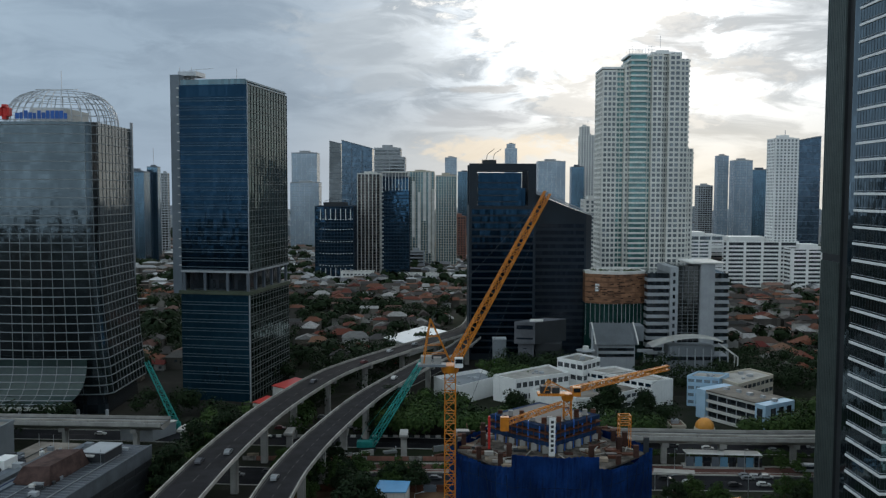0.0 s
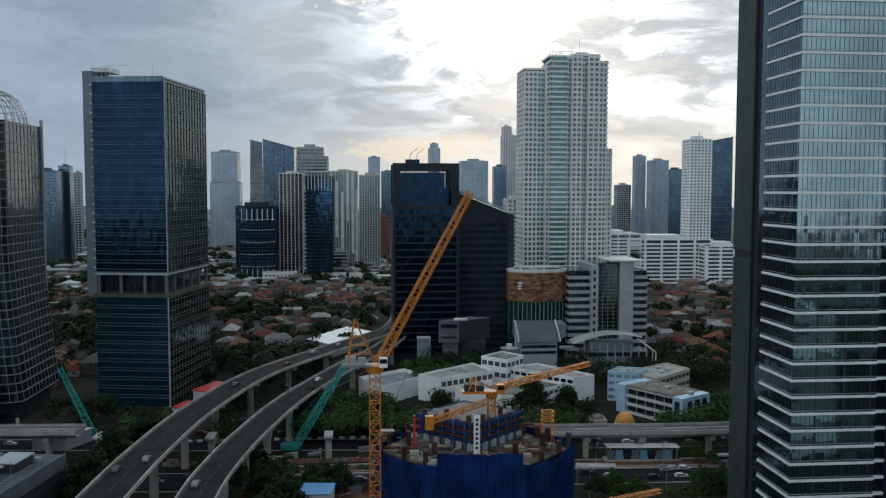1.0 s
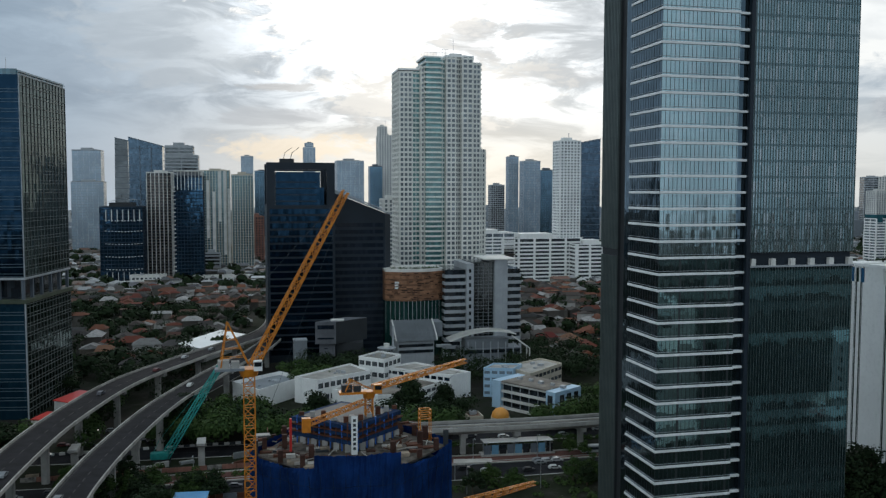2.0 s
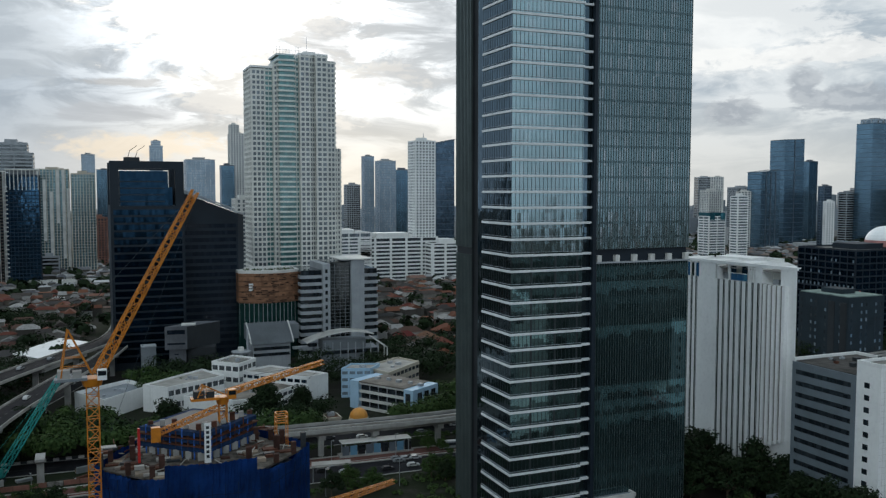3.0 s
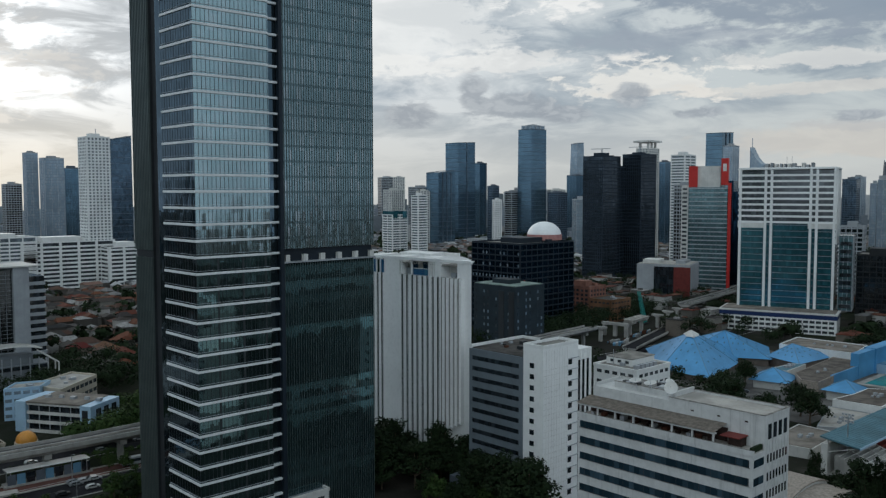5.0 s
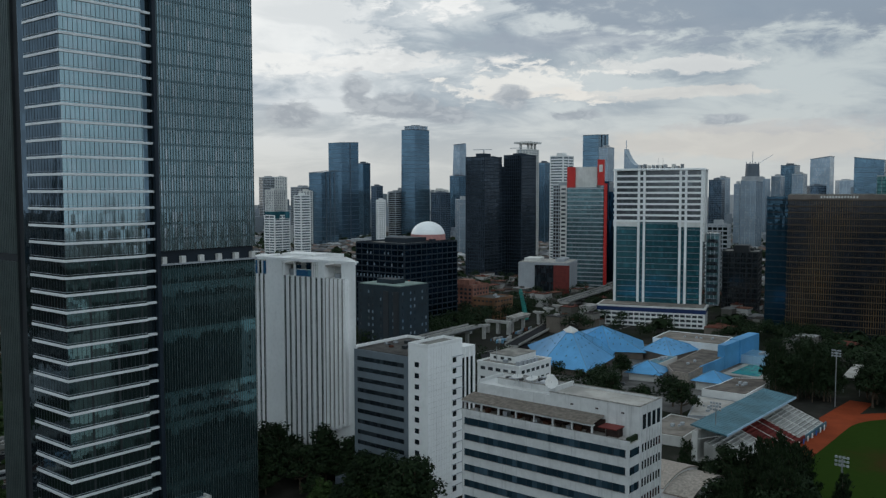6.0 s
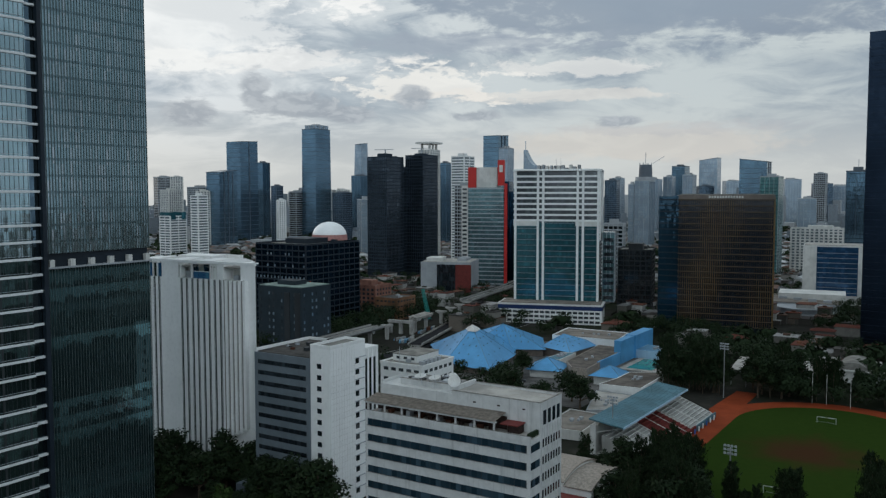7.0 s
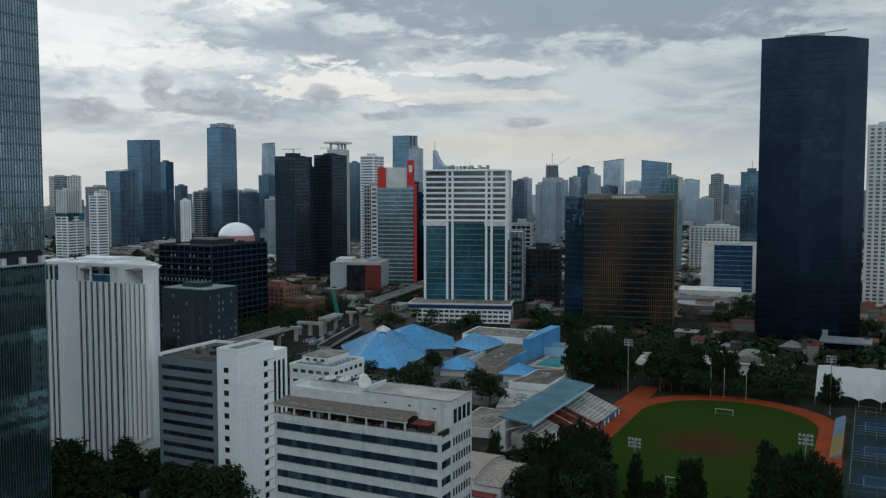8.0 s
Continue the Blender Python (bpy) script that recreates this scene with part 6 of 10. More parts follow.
# ---------------------------------------------------------------- white buildings on the far side of the glass tower
def striped_block():
    t = thing("white_striped_block", "white slab block with tall dark window slots", "office building", 206, 204, 0, 5)
    L, D, h = 56.0, 28.0, 73.0                        # face looks to -x and runs along +y
    bm = bmesh.new()
    plan = ((0, 0), (D, D * 1.02), (D, L), (0, L))
    lo, hi = [bm.verts.new((x, y, 0)) for x, y in plan], [bm.verts.new((x, y, h - 6.2)) for x, y in plan]
    for i in range(4):
        bm.faces.new((lo[i], lo[(i + 1) % 4], hi[(i + 1) % 4], hi[i]))
    bm.faces.new(lo[::-1])
    bm.faces.new(hi)
    part("wall", bm, M_WHITE_CLEAN, t)
    slot = box_mesh("window_slot", -.05, -.44, 0, .3, .44, h - 8.2, M_SLOT)
    bead = box_mesh("slot_mullion", -.08, -.06, 0, .1, .06, h - 8.2, M_WHITE_CLEAN)
    for y0, n, step in ((15.2, 8, 2.5), (43.2, 5, 2.3)):
        for i in range(n):
            y = y0 + step * i
            piece("window_slot", slot, t, 0, y, 2)
            piece("slot_mullion", bead, t, 0, y + (.12 if i % 2 else -.18), 2)
    for i in range(5):
        z0 = 17.0 - .9 * i
        block("fin", t, M_WHITE_CLEAN, -1.7, 3.2 + 1.9 * i, z0, .1, 4.3 + 1.9 * i, h - 6)
        # tan-grey panel between fins, darker than the white wall
        block("fin_recess", t, M_FIN_RECESS, -1.2, 4.3 + 1.9 * i, z0 + .4, .2, 5.1 + 1.9 * i, h - 6)
    bm = bmesh.new()
    plan = ((.5, 1), (D - .5, D * 1.02 + .5), (D - .5, L - .5), (.5, L - .5))
    lo, hi = [bm.verts.new((x, y, h - 2.2)) for x, y in plan], [bm.verts.new((x, y, h - 1.7)) for x, y in plan]
    for i in range(4):
        bm.faces.new((lo[i], lo[(i + 1) % 4], hi[(i + 1) % 4], hi[i]))
    bm.faces.new(hi)
    part("roof", bm, M_PALE_ROOF, t)
    def top_wall(name, pts, z0, z1, mat, label=""):
        bm = bmesh.new()
        lo, hi = [bm.verts.new((x, y, z0)) for x, y in pts], [bm.verts.new((x, y, z1)) for x, y in pts]
        for i in range(len(pts)):
            bm.faces.new((lo[i], lo[(i + 1) % len(pts)], hi[(i + 1) % len(pts)], hi[i]))
        bm.faces.new(lo[::-1])
        bm.faces.new(hi)
        part(name, bm, mat, t, label)
    # open top storey: solid bays, deep recesses and a glazed blue bay under the roof slab
    z0, z1 = h - 6.2, h - 2.2
    top_wall("rear_wall", ((5, 5.2), (D, D * 1.02), (D, L), (5, L)), z0, z1, M_OFFWHITE)
    top_wall("corner_bay", ((0, 0), (5, 5.1), (5, 6.3), (0, 6.3)), z0, h, M_WHITE_CLEAN)
    for y0, y1 in ((13.9, 16.7), (34.2, 42.0), (54.4, L)):
        block("solid_bay", t, M_WHITE_CLEAN, 0, y0, z0, 5, y1, h - .4)
    for y in (17.4, 18.5, 19.6, 28.2, 33.2):
        block("bay_fin", t, M_WHITE_CLEAN, 0, y - .18, z0, 2.4, y + .18, h - .9)
    for k in range(3):
        for q in range(2):
            if (k, q) != (1, 1):
                block("blue_pane", t, M_BLUE_PANE if q == 0 else M_GLASS_DEEP, .5, 20.6 + 2.4 * k, z0 + .1 + 2.5 * q, .7, 22.8 + 2.4 * k, z0 + 2.4 + 2.5 * q)
    block("pane_rail", t, M_WHITE_CLEAN, .3, 20.4, z0 + 2.4, .75, 27.9, z0 + 2.6)
    for k in range(6):
        block("upper_slot", t, M_SLOT if k % 2 else M_BLUE_PANE, .3, 42.6 + 2.0 * k, z0, .6, 43.8 + 2.0 * k, h - 1.4)
        block("bay_fin", t, M_WHITE_CLEAN, 0, 44.0 + 2.0 * k, z0, 1.2, 44.4 + 2.0 * k, h - .9)
    for x, y, w_, d_, hh in ((2.2, 9.0, 1.6, 2.2, 1.6), (2.6, 30.4, 1.4, 2.6, 2.2)):
        block("recess_plant", t, M_GREY, x, y, z0, x + w_, y + d_, z0 + hh)
    block("edge_beam", t, M_WHITE_CLEAN, -.25, 0, h - .9, .6, L, h + .1)
    for y in (6.4, 9.0, 11.6, 14.4, 17.2, 20.4, 24, 28, 31, 34, 41, 46, 52):
        block("roof_beam", t, M_WHITE, .6, y - .35, h - .8, min(17, y * .8 + 2), y + .35, h)
    for y0, y1 in ((1, 6), (21, 27), (35, 40), (47, 54)):
        block("roof_slab", t, M_WHITE, .6, y0, h - .35, min(12, y0 * .9 + 2), y1, h - .05)
    block("roof_room", t, M_WHITE, 12, 30, h - 1.7, 20, 46, h + .6)
    block("parapet", t, M_WHITE_CLEAN, D - .8, D + 1, h - 2.2, D, L, h)


M_BLUE_PANE = glass("bright_blue_glass", (0.05, 0.17, 0.34), 0.1, 0.3, 1.6, pane=(2, 2.4))
M_FIN_RECESS = matt("tan_recess_panel", (0.20, 0.185, 0.165), 0.85, 0.3, 0.3, streak=0.4)
M_SLOT = glass("slot_glass", (0.016, 0.030, 0.024), 0.1, 0.0, 1.5, pane=(2, 4), vary=0.4)
striped_block()


def stepped_office():
    t = thing("grey_white_office", "white office block with a grey banded wing", "office building")
    h, fh = 46.0, 3.42
    # grey wing looks to -x
    x0, y0, y1 = 197.0, 172.5, 196.0
    block("wing_wall", t, M_WING, x0, y0, 0, x0 + 26, y1, h)
    strip = box_mesh("window_strip", -.06, 2.0, 0, .3, y1 - y0 - 1.5, 1.35, M_GLASS_DARK)
    pane = box_mesh("window_mullion", -.09, -.04, 0, .1, .04, 1.35, M_DARK)
    for k in range(12):
        z = h - 3.6 - fh * k
        piece("window_strip", strip, t, x0, y0, z)
        for j in range(9):
            piece("window_mullion", pane, t, x0, y0 + 2.2 + 2.4 * j, z)
    bm = bmesh.new()
    for b in ((x0 + .02, y1 - 1.0, x0 + .5, y1), (x0, y1 - .5, x0 + 26, y1), (x0 + 25.5, y0, x0 + 26, y1)):
        box(bm, b[0], b[1], h, b[2], b[3], h + 1.1)
    part("parapet", bm, M_WHITE, t)
    block("roof", t, M_ROOFGREEN, x0 + .5, y0, h, x0 + 25.5, y1 - .5, h + .2)
    # white shaft with small stacked windows, its narrow side flush with the wing
    ys, xe = 164.6, 213.6
    block("shaft", t, M_WHITE_CLEAN, x0 - .25, ys, 0, xe, y0 - .02, h + 3.6)
    sq = box_mesh("window", -.06, -.85, 0, .3, .85, 1.5, M_GLASS_DARK)
    sq2 = box_mesh("window", -.9, -.06, 0, .9, .3, 1.6, M_GLASS_DARK)
    for k in range(13):
        z = h - 2.6 - fh * k
        if z > 1:
            piece("window", sq, t, x0 - .25, 169.0, z)
            piece("window", sq2, t, 209.6, ys, z)
            block("window_ledge", t, M_GREY, 208.4, ys - .25, z + 1.75, xe + .2, ys + .1, z + 1.92)
    groove = box_mesh("panel_joint", -.03, -.03, 0, .03, .05, h + 3, M_OFFWHITE)
    for i in range(9):
        piece("panel_joint", groove, t, x0 + 1.2 + 1.25 * i, ys)
    lay = box_mesh("panel_joint", 0, -.03, -.03, 11.2, .05, .03, M_OFFWHITE)
    for k in range(25):
        piece("panel_joint", lay, t, x0, ys, 2 + 1.71 * k)
    bm = bmesh.new()
    for b in ((x0 - .25, ys, x0 + .3, y0), (xe - .5, ys, xe, y0), (x0 + .3, ys, xe - .5, ys + .5), (x0 + .3, y0 - .5, xe - .5, y0)):
        box(bm, b[0], b[1], h + 3.6, b[2], b[3], h + 4.6)
    part("parapet", bm, M_WHITE, t)
    block("shaft_roof", t, M_ROOFDECK, x0 + .3, ys + .5, h + 3.6, xe - .5, y0 - .5, h + 3.8)
    block("rear_wing", t, M_WHITE, xe, ys + .4, 0, 221.0, 176, h + 1.4)
    for i in range(3):
        block("rear_pier", t, M_WHITE_CLEAN, 215.2 + 2.2 * i, ys + .1, 0, 215.8 + 2.2 * i, ys + .5, h + 1)
        block("rear_window", t, M_GLASS_DARK, 214.0 + 2.2 * i, ys + .34, 2, 215.1 + 2.2 * i, ys + .6, h - 2)
    block("low_base", t, M_BLUEGREY, 190, 178, 0, 197, 198, 5)
    r = random.Random(8)
    for i in range(16):
        x, y, s = r.uniform(204, 224), r.uniform(178, 193), r.uniform(.4, 1.1)
        block("roof_unit", t, (M_GREY, M_DARK, M_RUST)[i % 3], x - s, y - s * .7, h + .2, x + s, y + s * .7, h + .2 + s)


M_WING = matt("blue_grey_wing_panel", (0.155, 0.185, 0.21), 0.6, 0.15, 0.15, streak=0.3)
M_ROOFGREEN = matt("weathered_roof", (0.085, 0.078, 0.072), 0.95, 0.5, 0.25, bump=0.4)
stepped_office()


def banded_office():
    t = thing("white_banded_office", "white office block with blue window bands and roof dishes", "office building", 155, 77.2, 0)
    # long face looks to -x and runs along +y for 43 m; short end looks to -y
    L, D, top, fh = 42.0, 15.0, 46.1, 3.62
    block("wall", t, M_WHITE_DIRTY, 0, 0, 0, D, L, top)
    strip = box_mesh("window_strip", -.05, .8, 0, .25, L - .6, 1.55, M_GLASS_BAND)
    mul = box_mesh("window_mullion", -.08, -.035, 0, .1, .035, 1.55, M_DARK)
    endw = box_mesh("window", -.36, -.05, 0, .36, .25, 1.7, M_GLASS_DARK)
    for k in range(13):
        z = top - 2.6 - fh * k
        if z < 0:
            break
        piece("window_strip", strip, t, 0, 0, z)
        for j in range(16):
            piece("window_mullion", mul, t, 0, 1.0 + 2.6 * j, z)
        block("window_strip", t, M_GLASS_BAND, .3, -.05, z, 4.3, .25, z + 1.55)
        for j in range(7):
            piece("window", endw, t, 5.9 + 1.3 * j, 0, z - .1)
    rib = box_mesh("rib", -.13, -.13, 0, .13, .05, top + 1.5, M_WHITE_DIRTY)
    for j in range(8):
        piece("rib", rib, t, 5.25 + 1.3 * j, 0)
    # covered terrace along the roof's edge and the higher rear roof
    block("terrace_floor", t, M_PALE_ROOF, 0.2, .2, top, 6, L - .2, top + .25)
    block("terrace_parapet", t, M_WHITE_DIRTY, -.15, -.1, top - .3, .25, L + .1, top + .9)
    block("rear_upper_wall", t, M_WHITE_DIRTY, 4.6, 0, top, D, L - 1, top + 6.2)
    bm = bmesh.new()
    v = [bm.verts.new(p) for p in ((-.5, 8.0, top + 3.0), (4.6, 8.0, top + 3.9), (4.6, L + .2, top + 3.9), (-.5, L + .2, top + 3.0))]
    bm.faces.new(v)
    bmesh.ops.solidify(bm, geom=bm.faces[:], thickness=.25)
    part("terrace_canopy", bm, M_CANOPY_SHEET, t)
    for j in range(8):
        block("terrace_post", t, M_WHITE_DIRTY, .1, 8.4 + 4.7 * j, top, .45, 8.75 + 4.7 * j, top + 2.8)
        block("terrace_beam", t, M_WHITE_DIRTY, -.3, 8.0 + 4.7 * j, top + 2.55, .5, 12.7 + 4.7 * j if j < 7 else L, top + 2.8)
    block("red_canopy", t, M_RED_SHEET, .9, 3.4, top + 2.2, 4.6, 7.6, top + 2.4, "dull red sheet canopy")
    # dark brown panel over the pale wall behind the posts
    block("terrace_recess", t, M_RECESS, 4.3, 7.8, top + .25, 4.62, L - .3, top + 3.0, "dark brown panel at the back of the terrace")
    r = random.Random(15)
    for j in range(12):
        y = 9 + 2.7 * j + r.uniform(-.6, .6)
        block("terrace_table", t, (M_RECESS, M_RUST, M_GREY)[j % 3], 2.0, y, top + .25, 2.0 + r.uniform(.6, 1.6), y + r.uniform(.6, 1.6), top + .25 + r.uniform(.5, 1.2))
    block("planter", t, M_LEAF_DARK, .3, .3, top + .25, 4.4, .9, top + 1.3, "dark green planted trough")
    block("terrace_hut", t, M_RECESS, 2.6, 3.8, top, 4.6, 6.6, top + 2.2)
    block("upper_roof", t, M_PALE_ROOF, 4.9, .5, top + 6.2, D - .3, 21.5, top + 6.45)
    bm = bmesh.new()
    for b in ((4.6, 0, 4.9, 21.5), (D - .3, 0, D, L - 1), (4.9, 0, D - .3, .3), (4.9, L - 1.3, D - .3, L - 1)):
        box(bm, b[0], b[1], top + 6.2, b[2], b[3], top + 6.9)
    part("parapet", bm, M_WHITE_DIRTY, t)
    for a in ((-.2, -.15, -.02, L + .12, top + .9), (4.5, -.06, 4.95, 21.6, top + 6.9), (4.9, -.06, D + .04, .34, top + 6.9), (D - .34, .34, D + .04, L - 1, top + 6.9), (6.86, 21.4, 7.44, 37.1, top + 7.5)):
        block("stained_coping", t, M_COPING, a[0], a[1], a[4], a[2], a[3], a[4] + .09)
    for k in range(13):
        z = top - 2.6 - fh * k
        if z > 0:
            block("sill", t, M_COPING, -.12, .6, z - .12, .1, L - .4, z - .02)
    for y in (3.5, 9.5, 15.5):
        block("wall_vent", t, M_RECESS, 4.52, y, top + 4.9, 4.62, y + .7, top + 5.2)
    # raised plant deck with a kerb, cooling plant and pipe runs
    block("plant_deck", t, M_ROOFDECK, 7.4, 22, top + 6.2, D - .3, 36.5, top + 6.9)
    block("plant_kerb", t, M_WHITE_DIRTY, 6.9, 21.5, top + 6.2, 7.4, 37, top + 7.5)
    block("plant_kerb", t, M_WHITE_DIRTY, 7.4, 21.5, top + 6.2, D, 22, top + 7.5)
    r = random.Random(14)
    for i in range(14):
        x, y, s = r.uniform(8.2, 13.6), r.uniform(23, 36), r.uniform(.35, .8)
        block("plant_unit", t, M_GREY if i % 3 else M_DARK, x - s, y - s, top + 6.9, x + s, y + s * .8, top + 6.9 + s * 1.2)
    for i in range(5):
        bm = bmesh.new()
        bar(bm, (8 + 1.2 * i, 22.4, top + 7.2), (8 + 1.2 * i, 36, top + 7.2), .09)
        part("pipe_run", bm, M_STEEL, t)
    opening = box_mesh("end_opening", -.7, -.06, 0, .7, .3, 3.0, M_GLASS_DARK)
    for j in range(4):
        piece("end_opening", opening, t, 6.6 + 2.2 * j, 0, top + 2.0)


def dish(x, y, z, r, az, el):
    t = thing("satellite_dish", "white roof satellite dish on a steel stand", "satellite dish", x, y, z, 0, "roof dishes")
    bm = bmesh.new()
    rings = []
    q = Euler((radians(90 - el), 0, radians(az))).to_matrix()
    for k in range(6):
        rr = r * k / 5
        rings.append([bm.verts.new(q @ Vector((rr * math.cos(math.tau * i / 20), rr * math.sin(math.tau * i / 20), .25 * rr * rr / r)) + Vector((0, 0, 1.6))) for i in range(20)] if k else [bm.verts.new(Vector((0, 0, 1.6)))])
    for i in range(20):
        bm.faces.new((rings[0][0], rings[1][i], rings[1][(i + 1) % 20]))
    for a, b in zip(rings[1:], rings[2:]):
        for i in range(20):
            bm.faces.new((a[i], b[i], b[(i + 1) % 20], a[(i + 1) % 20]))
    bmesh.ops.solidify(bm, geom=bm.faces[:], thickness=.05)
    part("reflector", bm, M_WHITE, t)
    bm = bmesh.new()
    for k in range(3):
        bar(bm, (.8 * math.cos(k * 2.1), .8 * math.sin(k * 2.1), 0), (0, 0, 1.5), .06)
    bar(bm, (0, 0, 1.6), q @ Vector((0, 0, r * .8)) + Vector((0, 0, 1.6)), .04)
    part("stand", bm, M_STEEL, t)


M_WHITE_DIRTY = matt("weathered_white_render", (0.55, 0.55, 0.54), 0.8, 0.1, 0.5, bump=0.2, streak=0.6)
M_COPING = matt("stained_coping", (0.24, 0.225, 0.205), 0.9, 0.6, 0.9)
M_RECESS = matt("dark_brown_timber", (0.045, 0.030, 0.026), 0.8, 0.4, 0.6)
M_GLASS_BAND = glass("blue_band_glass", (0.013, 0.032, 0.046), 0.08, 0.15, 1.6, pane=(1.3, 3.6), vary=1.0)
M_CANOPY_SHEET = matt("dusty_roof_sheet", (0.33, 0.285, 0.245), 0.85, 0.3, 1.2)
M_RED_SHEET = matt("dull_red_sheet", (0.16, 0.03, 0.025), 0.7, 0.2, 0.4)
banded_office()
dish(161.2, 99.2, 53.0, 1.45, -60, 30)
dish(161.4, 104.4, 53.0, 1.4, -100, 76)
dish(161.2, 108.2, 53.0, 1.35, -80, 78)
dish(163.6, 101.0, 53.6, 1.0, -40, 66)
t = thing("barrel_roof_hall", "low white hall with a pale curved roof", "hall", 249.5, 98)
for y0, y1, z0 in ((0, 9, 7.4), (9, 26, 8.6)):
    w = 13.0
    bm = bmesh.new()
    rows = []
    for y in (y0 - .3, y1):
        arc = [(-w + 2 * w * i / 12, z0 + 2.3 * math.sin(math.pi * i / 12) ** .8) for i in range(13)]
        rows.append([bm.verts.new((x, y, z)) for x, z in arc] + [bm.verts.new((x, y, z - .35)) for x, z in reversed(arc)])
    for i in range(26):
        bm.faces.new((rows[0][i], rows[1][i], rows[1][(i + 1) % 26], rows[0][(i + 1) % 26]))
    bm.faces.new(rows[0])
    bm.faces.new(rows[1][::-1])
    bmesh.ops.recalc_face_normals(bm, faces=bm.faces[:])
    part("roof", bm, M_CANOPY_SHEET, t)
    bm = bmesh.new()
    ends = []
    for y in (y0, y1 - .1):
        arc = [(-w + .3 + 2 * (w - .3) * i / 12, z0 - .33 + 2.3 * math.sin(math.pi * i / 12) ** .8) for i in range(13)]
        ends.append([bm.verts.new((x, y, z)) for x, z in arc] + [bm.verts.new((w - .3, y, 0)), bm.verts.new((-w + .3, y, 0))])
    for i in range(15):
        bm.faces.new((ends[0][i], ends[1][i], ends[1][(i + 1) % 15], ends[0][(i + 1) % 15]))
    bm.faces.new(ends[0])
    bm.faces.new(ends[1][::-1])
    bmesh.ops.recalc_face_normals(bm, faces=bm.faces[:])
    part("wall", bm, M_WHITE, t)
for i in range(5):
    block("window", t, M_GLASS_DARK, -10.5 + 4.4 * i, -.08, 4.2, -7.6 + 4.4 * i, .2, 6.2)
block("canopy", t, M_RED_SHEET, -17.5, 1, 5.0, -13.2, 14, 5.3)
for y in (1.4, 13.4):
    block("canopy_post", t, M_GREY, -17.3, y, 0, -17.05, y + .25, 5.0)
t = low_block("white_low_office", "white low office with small square windows and roof plant", 300, 201, 325, 223, 22.0, M_WHITE, M_ROOFDECK, 5, sides="sw")
block("roof_house", t, M_WHITE, -6, -4, 22.2, 11, 9, 25.2)
block("roof_house_slab", t, M_ROOFDECK, -6.2, -4.2, 25.2, 11.2, 9.2, 25.5)
for k in range(3):
    block("roof_house_window", t, M_WINDOW, -6.06, -2.5 + 3.8 * k, 23.2, -5.8, -.6 + 3.8 * k, 24.4)
for k in range(5):
    block("cooling_unit", t, M_GREY, -9.5 + 3.1 * k, -9.2, 22.25, -7.4 + 3.1 * k, -7.2, 23.9)
bm = bmesh.new()
bar(bm, (-8, 4, 22), (-8, 4, 29), .12)
part("mast", bm, M_STEEL, t)


# ---------------------------------------------------------------- blue-roofed sports halls, stand, track and field
def tent_roof(name, label, rim, apex, z0, cap=0.0):
    """A many-sided tent roof over a hall, with hip ridges and rows of roof lights."""
    t = thing(name, label, "hall", group="blue pyramid roofs")
    bm = bmesh.new()
    base = [bm.verts.new((x, y, z0)) for x, y in rim]
    top = bm.verts.new(apex)
    n = len(rim)
    for i in range(n):
        bm.faces.new((base[i], base[(i + 1) % n], top))
    roof = part("roof", bm, M_BLUE_ROOF, t)
    A = Vector(apex)
    for i in range(n):
        p, q = Vector((*rim[i], z0)), Vector((*rim[(i + 1) % n], z0))
        bm = bmesh.new()
        bar(bm, p, A, .22)
        part("hip_ridge", bm, M_BLUE_ROOF2, t)
        nrm = (q - p).cross(A - p).normalized()
        for u, m in ((.3, 3), (.52, 3), (.7, 2)):
            for j in range(m):
                c = (p + (q - p) * ((j + .7) / (m + .4))) * (1 - u) + A * u + nrm * .06
                bm = bmesh.new()
                box(bm, -.3, -.5, -.05, .3, .5, .12)
                o = part("roof_light", bm, M_STAND_ROOF, roof)
                o.matrix_local = Matrix.Translation(c) @ nrm.to_track_quat("Z", "Y").to_matrix().to_4x4()
    cx_, cy_ = sum(p[0] for p in rim) / n, sum(p[1] for p in rim) / n
    q = [(cx_ + (x - cx_) * .93, cy_ + (y - cy_) * .93) for x, y in rim]
    bm = bmesh.new()
    lo, hi = [bm.verts.new((x, y, 0)) for x, y in q], [bm.verts.new((x, y, z0 + .4)) for x, y in q]
    for i in range(n):
        bm.faces.new((lo[i], lo[(i + 1) % n], hi[(i + 1) % n], hi[i]))
    # dark brown puts the shadow under the eaves into the wall colour
    part("wall", bm, M_BROWN_STONE, t)
    if cap:
        bm = bmesh.new()
        lo = [bm.verts.new(Vector((*p, z0)) * cap + A * (1 - cap) + Vector((0, 0, .7))) for p in rim]
        top = bm.verts.new(A + Vector((0, 0, 1.2)))
        for i in range(n):
            bm.faces.new((lo[i], lo[(i + 1) % n], top))
        bm.faces.new(lo[::-1])
        part("cap", bm, M_OFFWHITE, t, "pale peak cap")
    return t


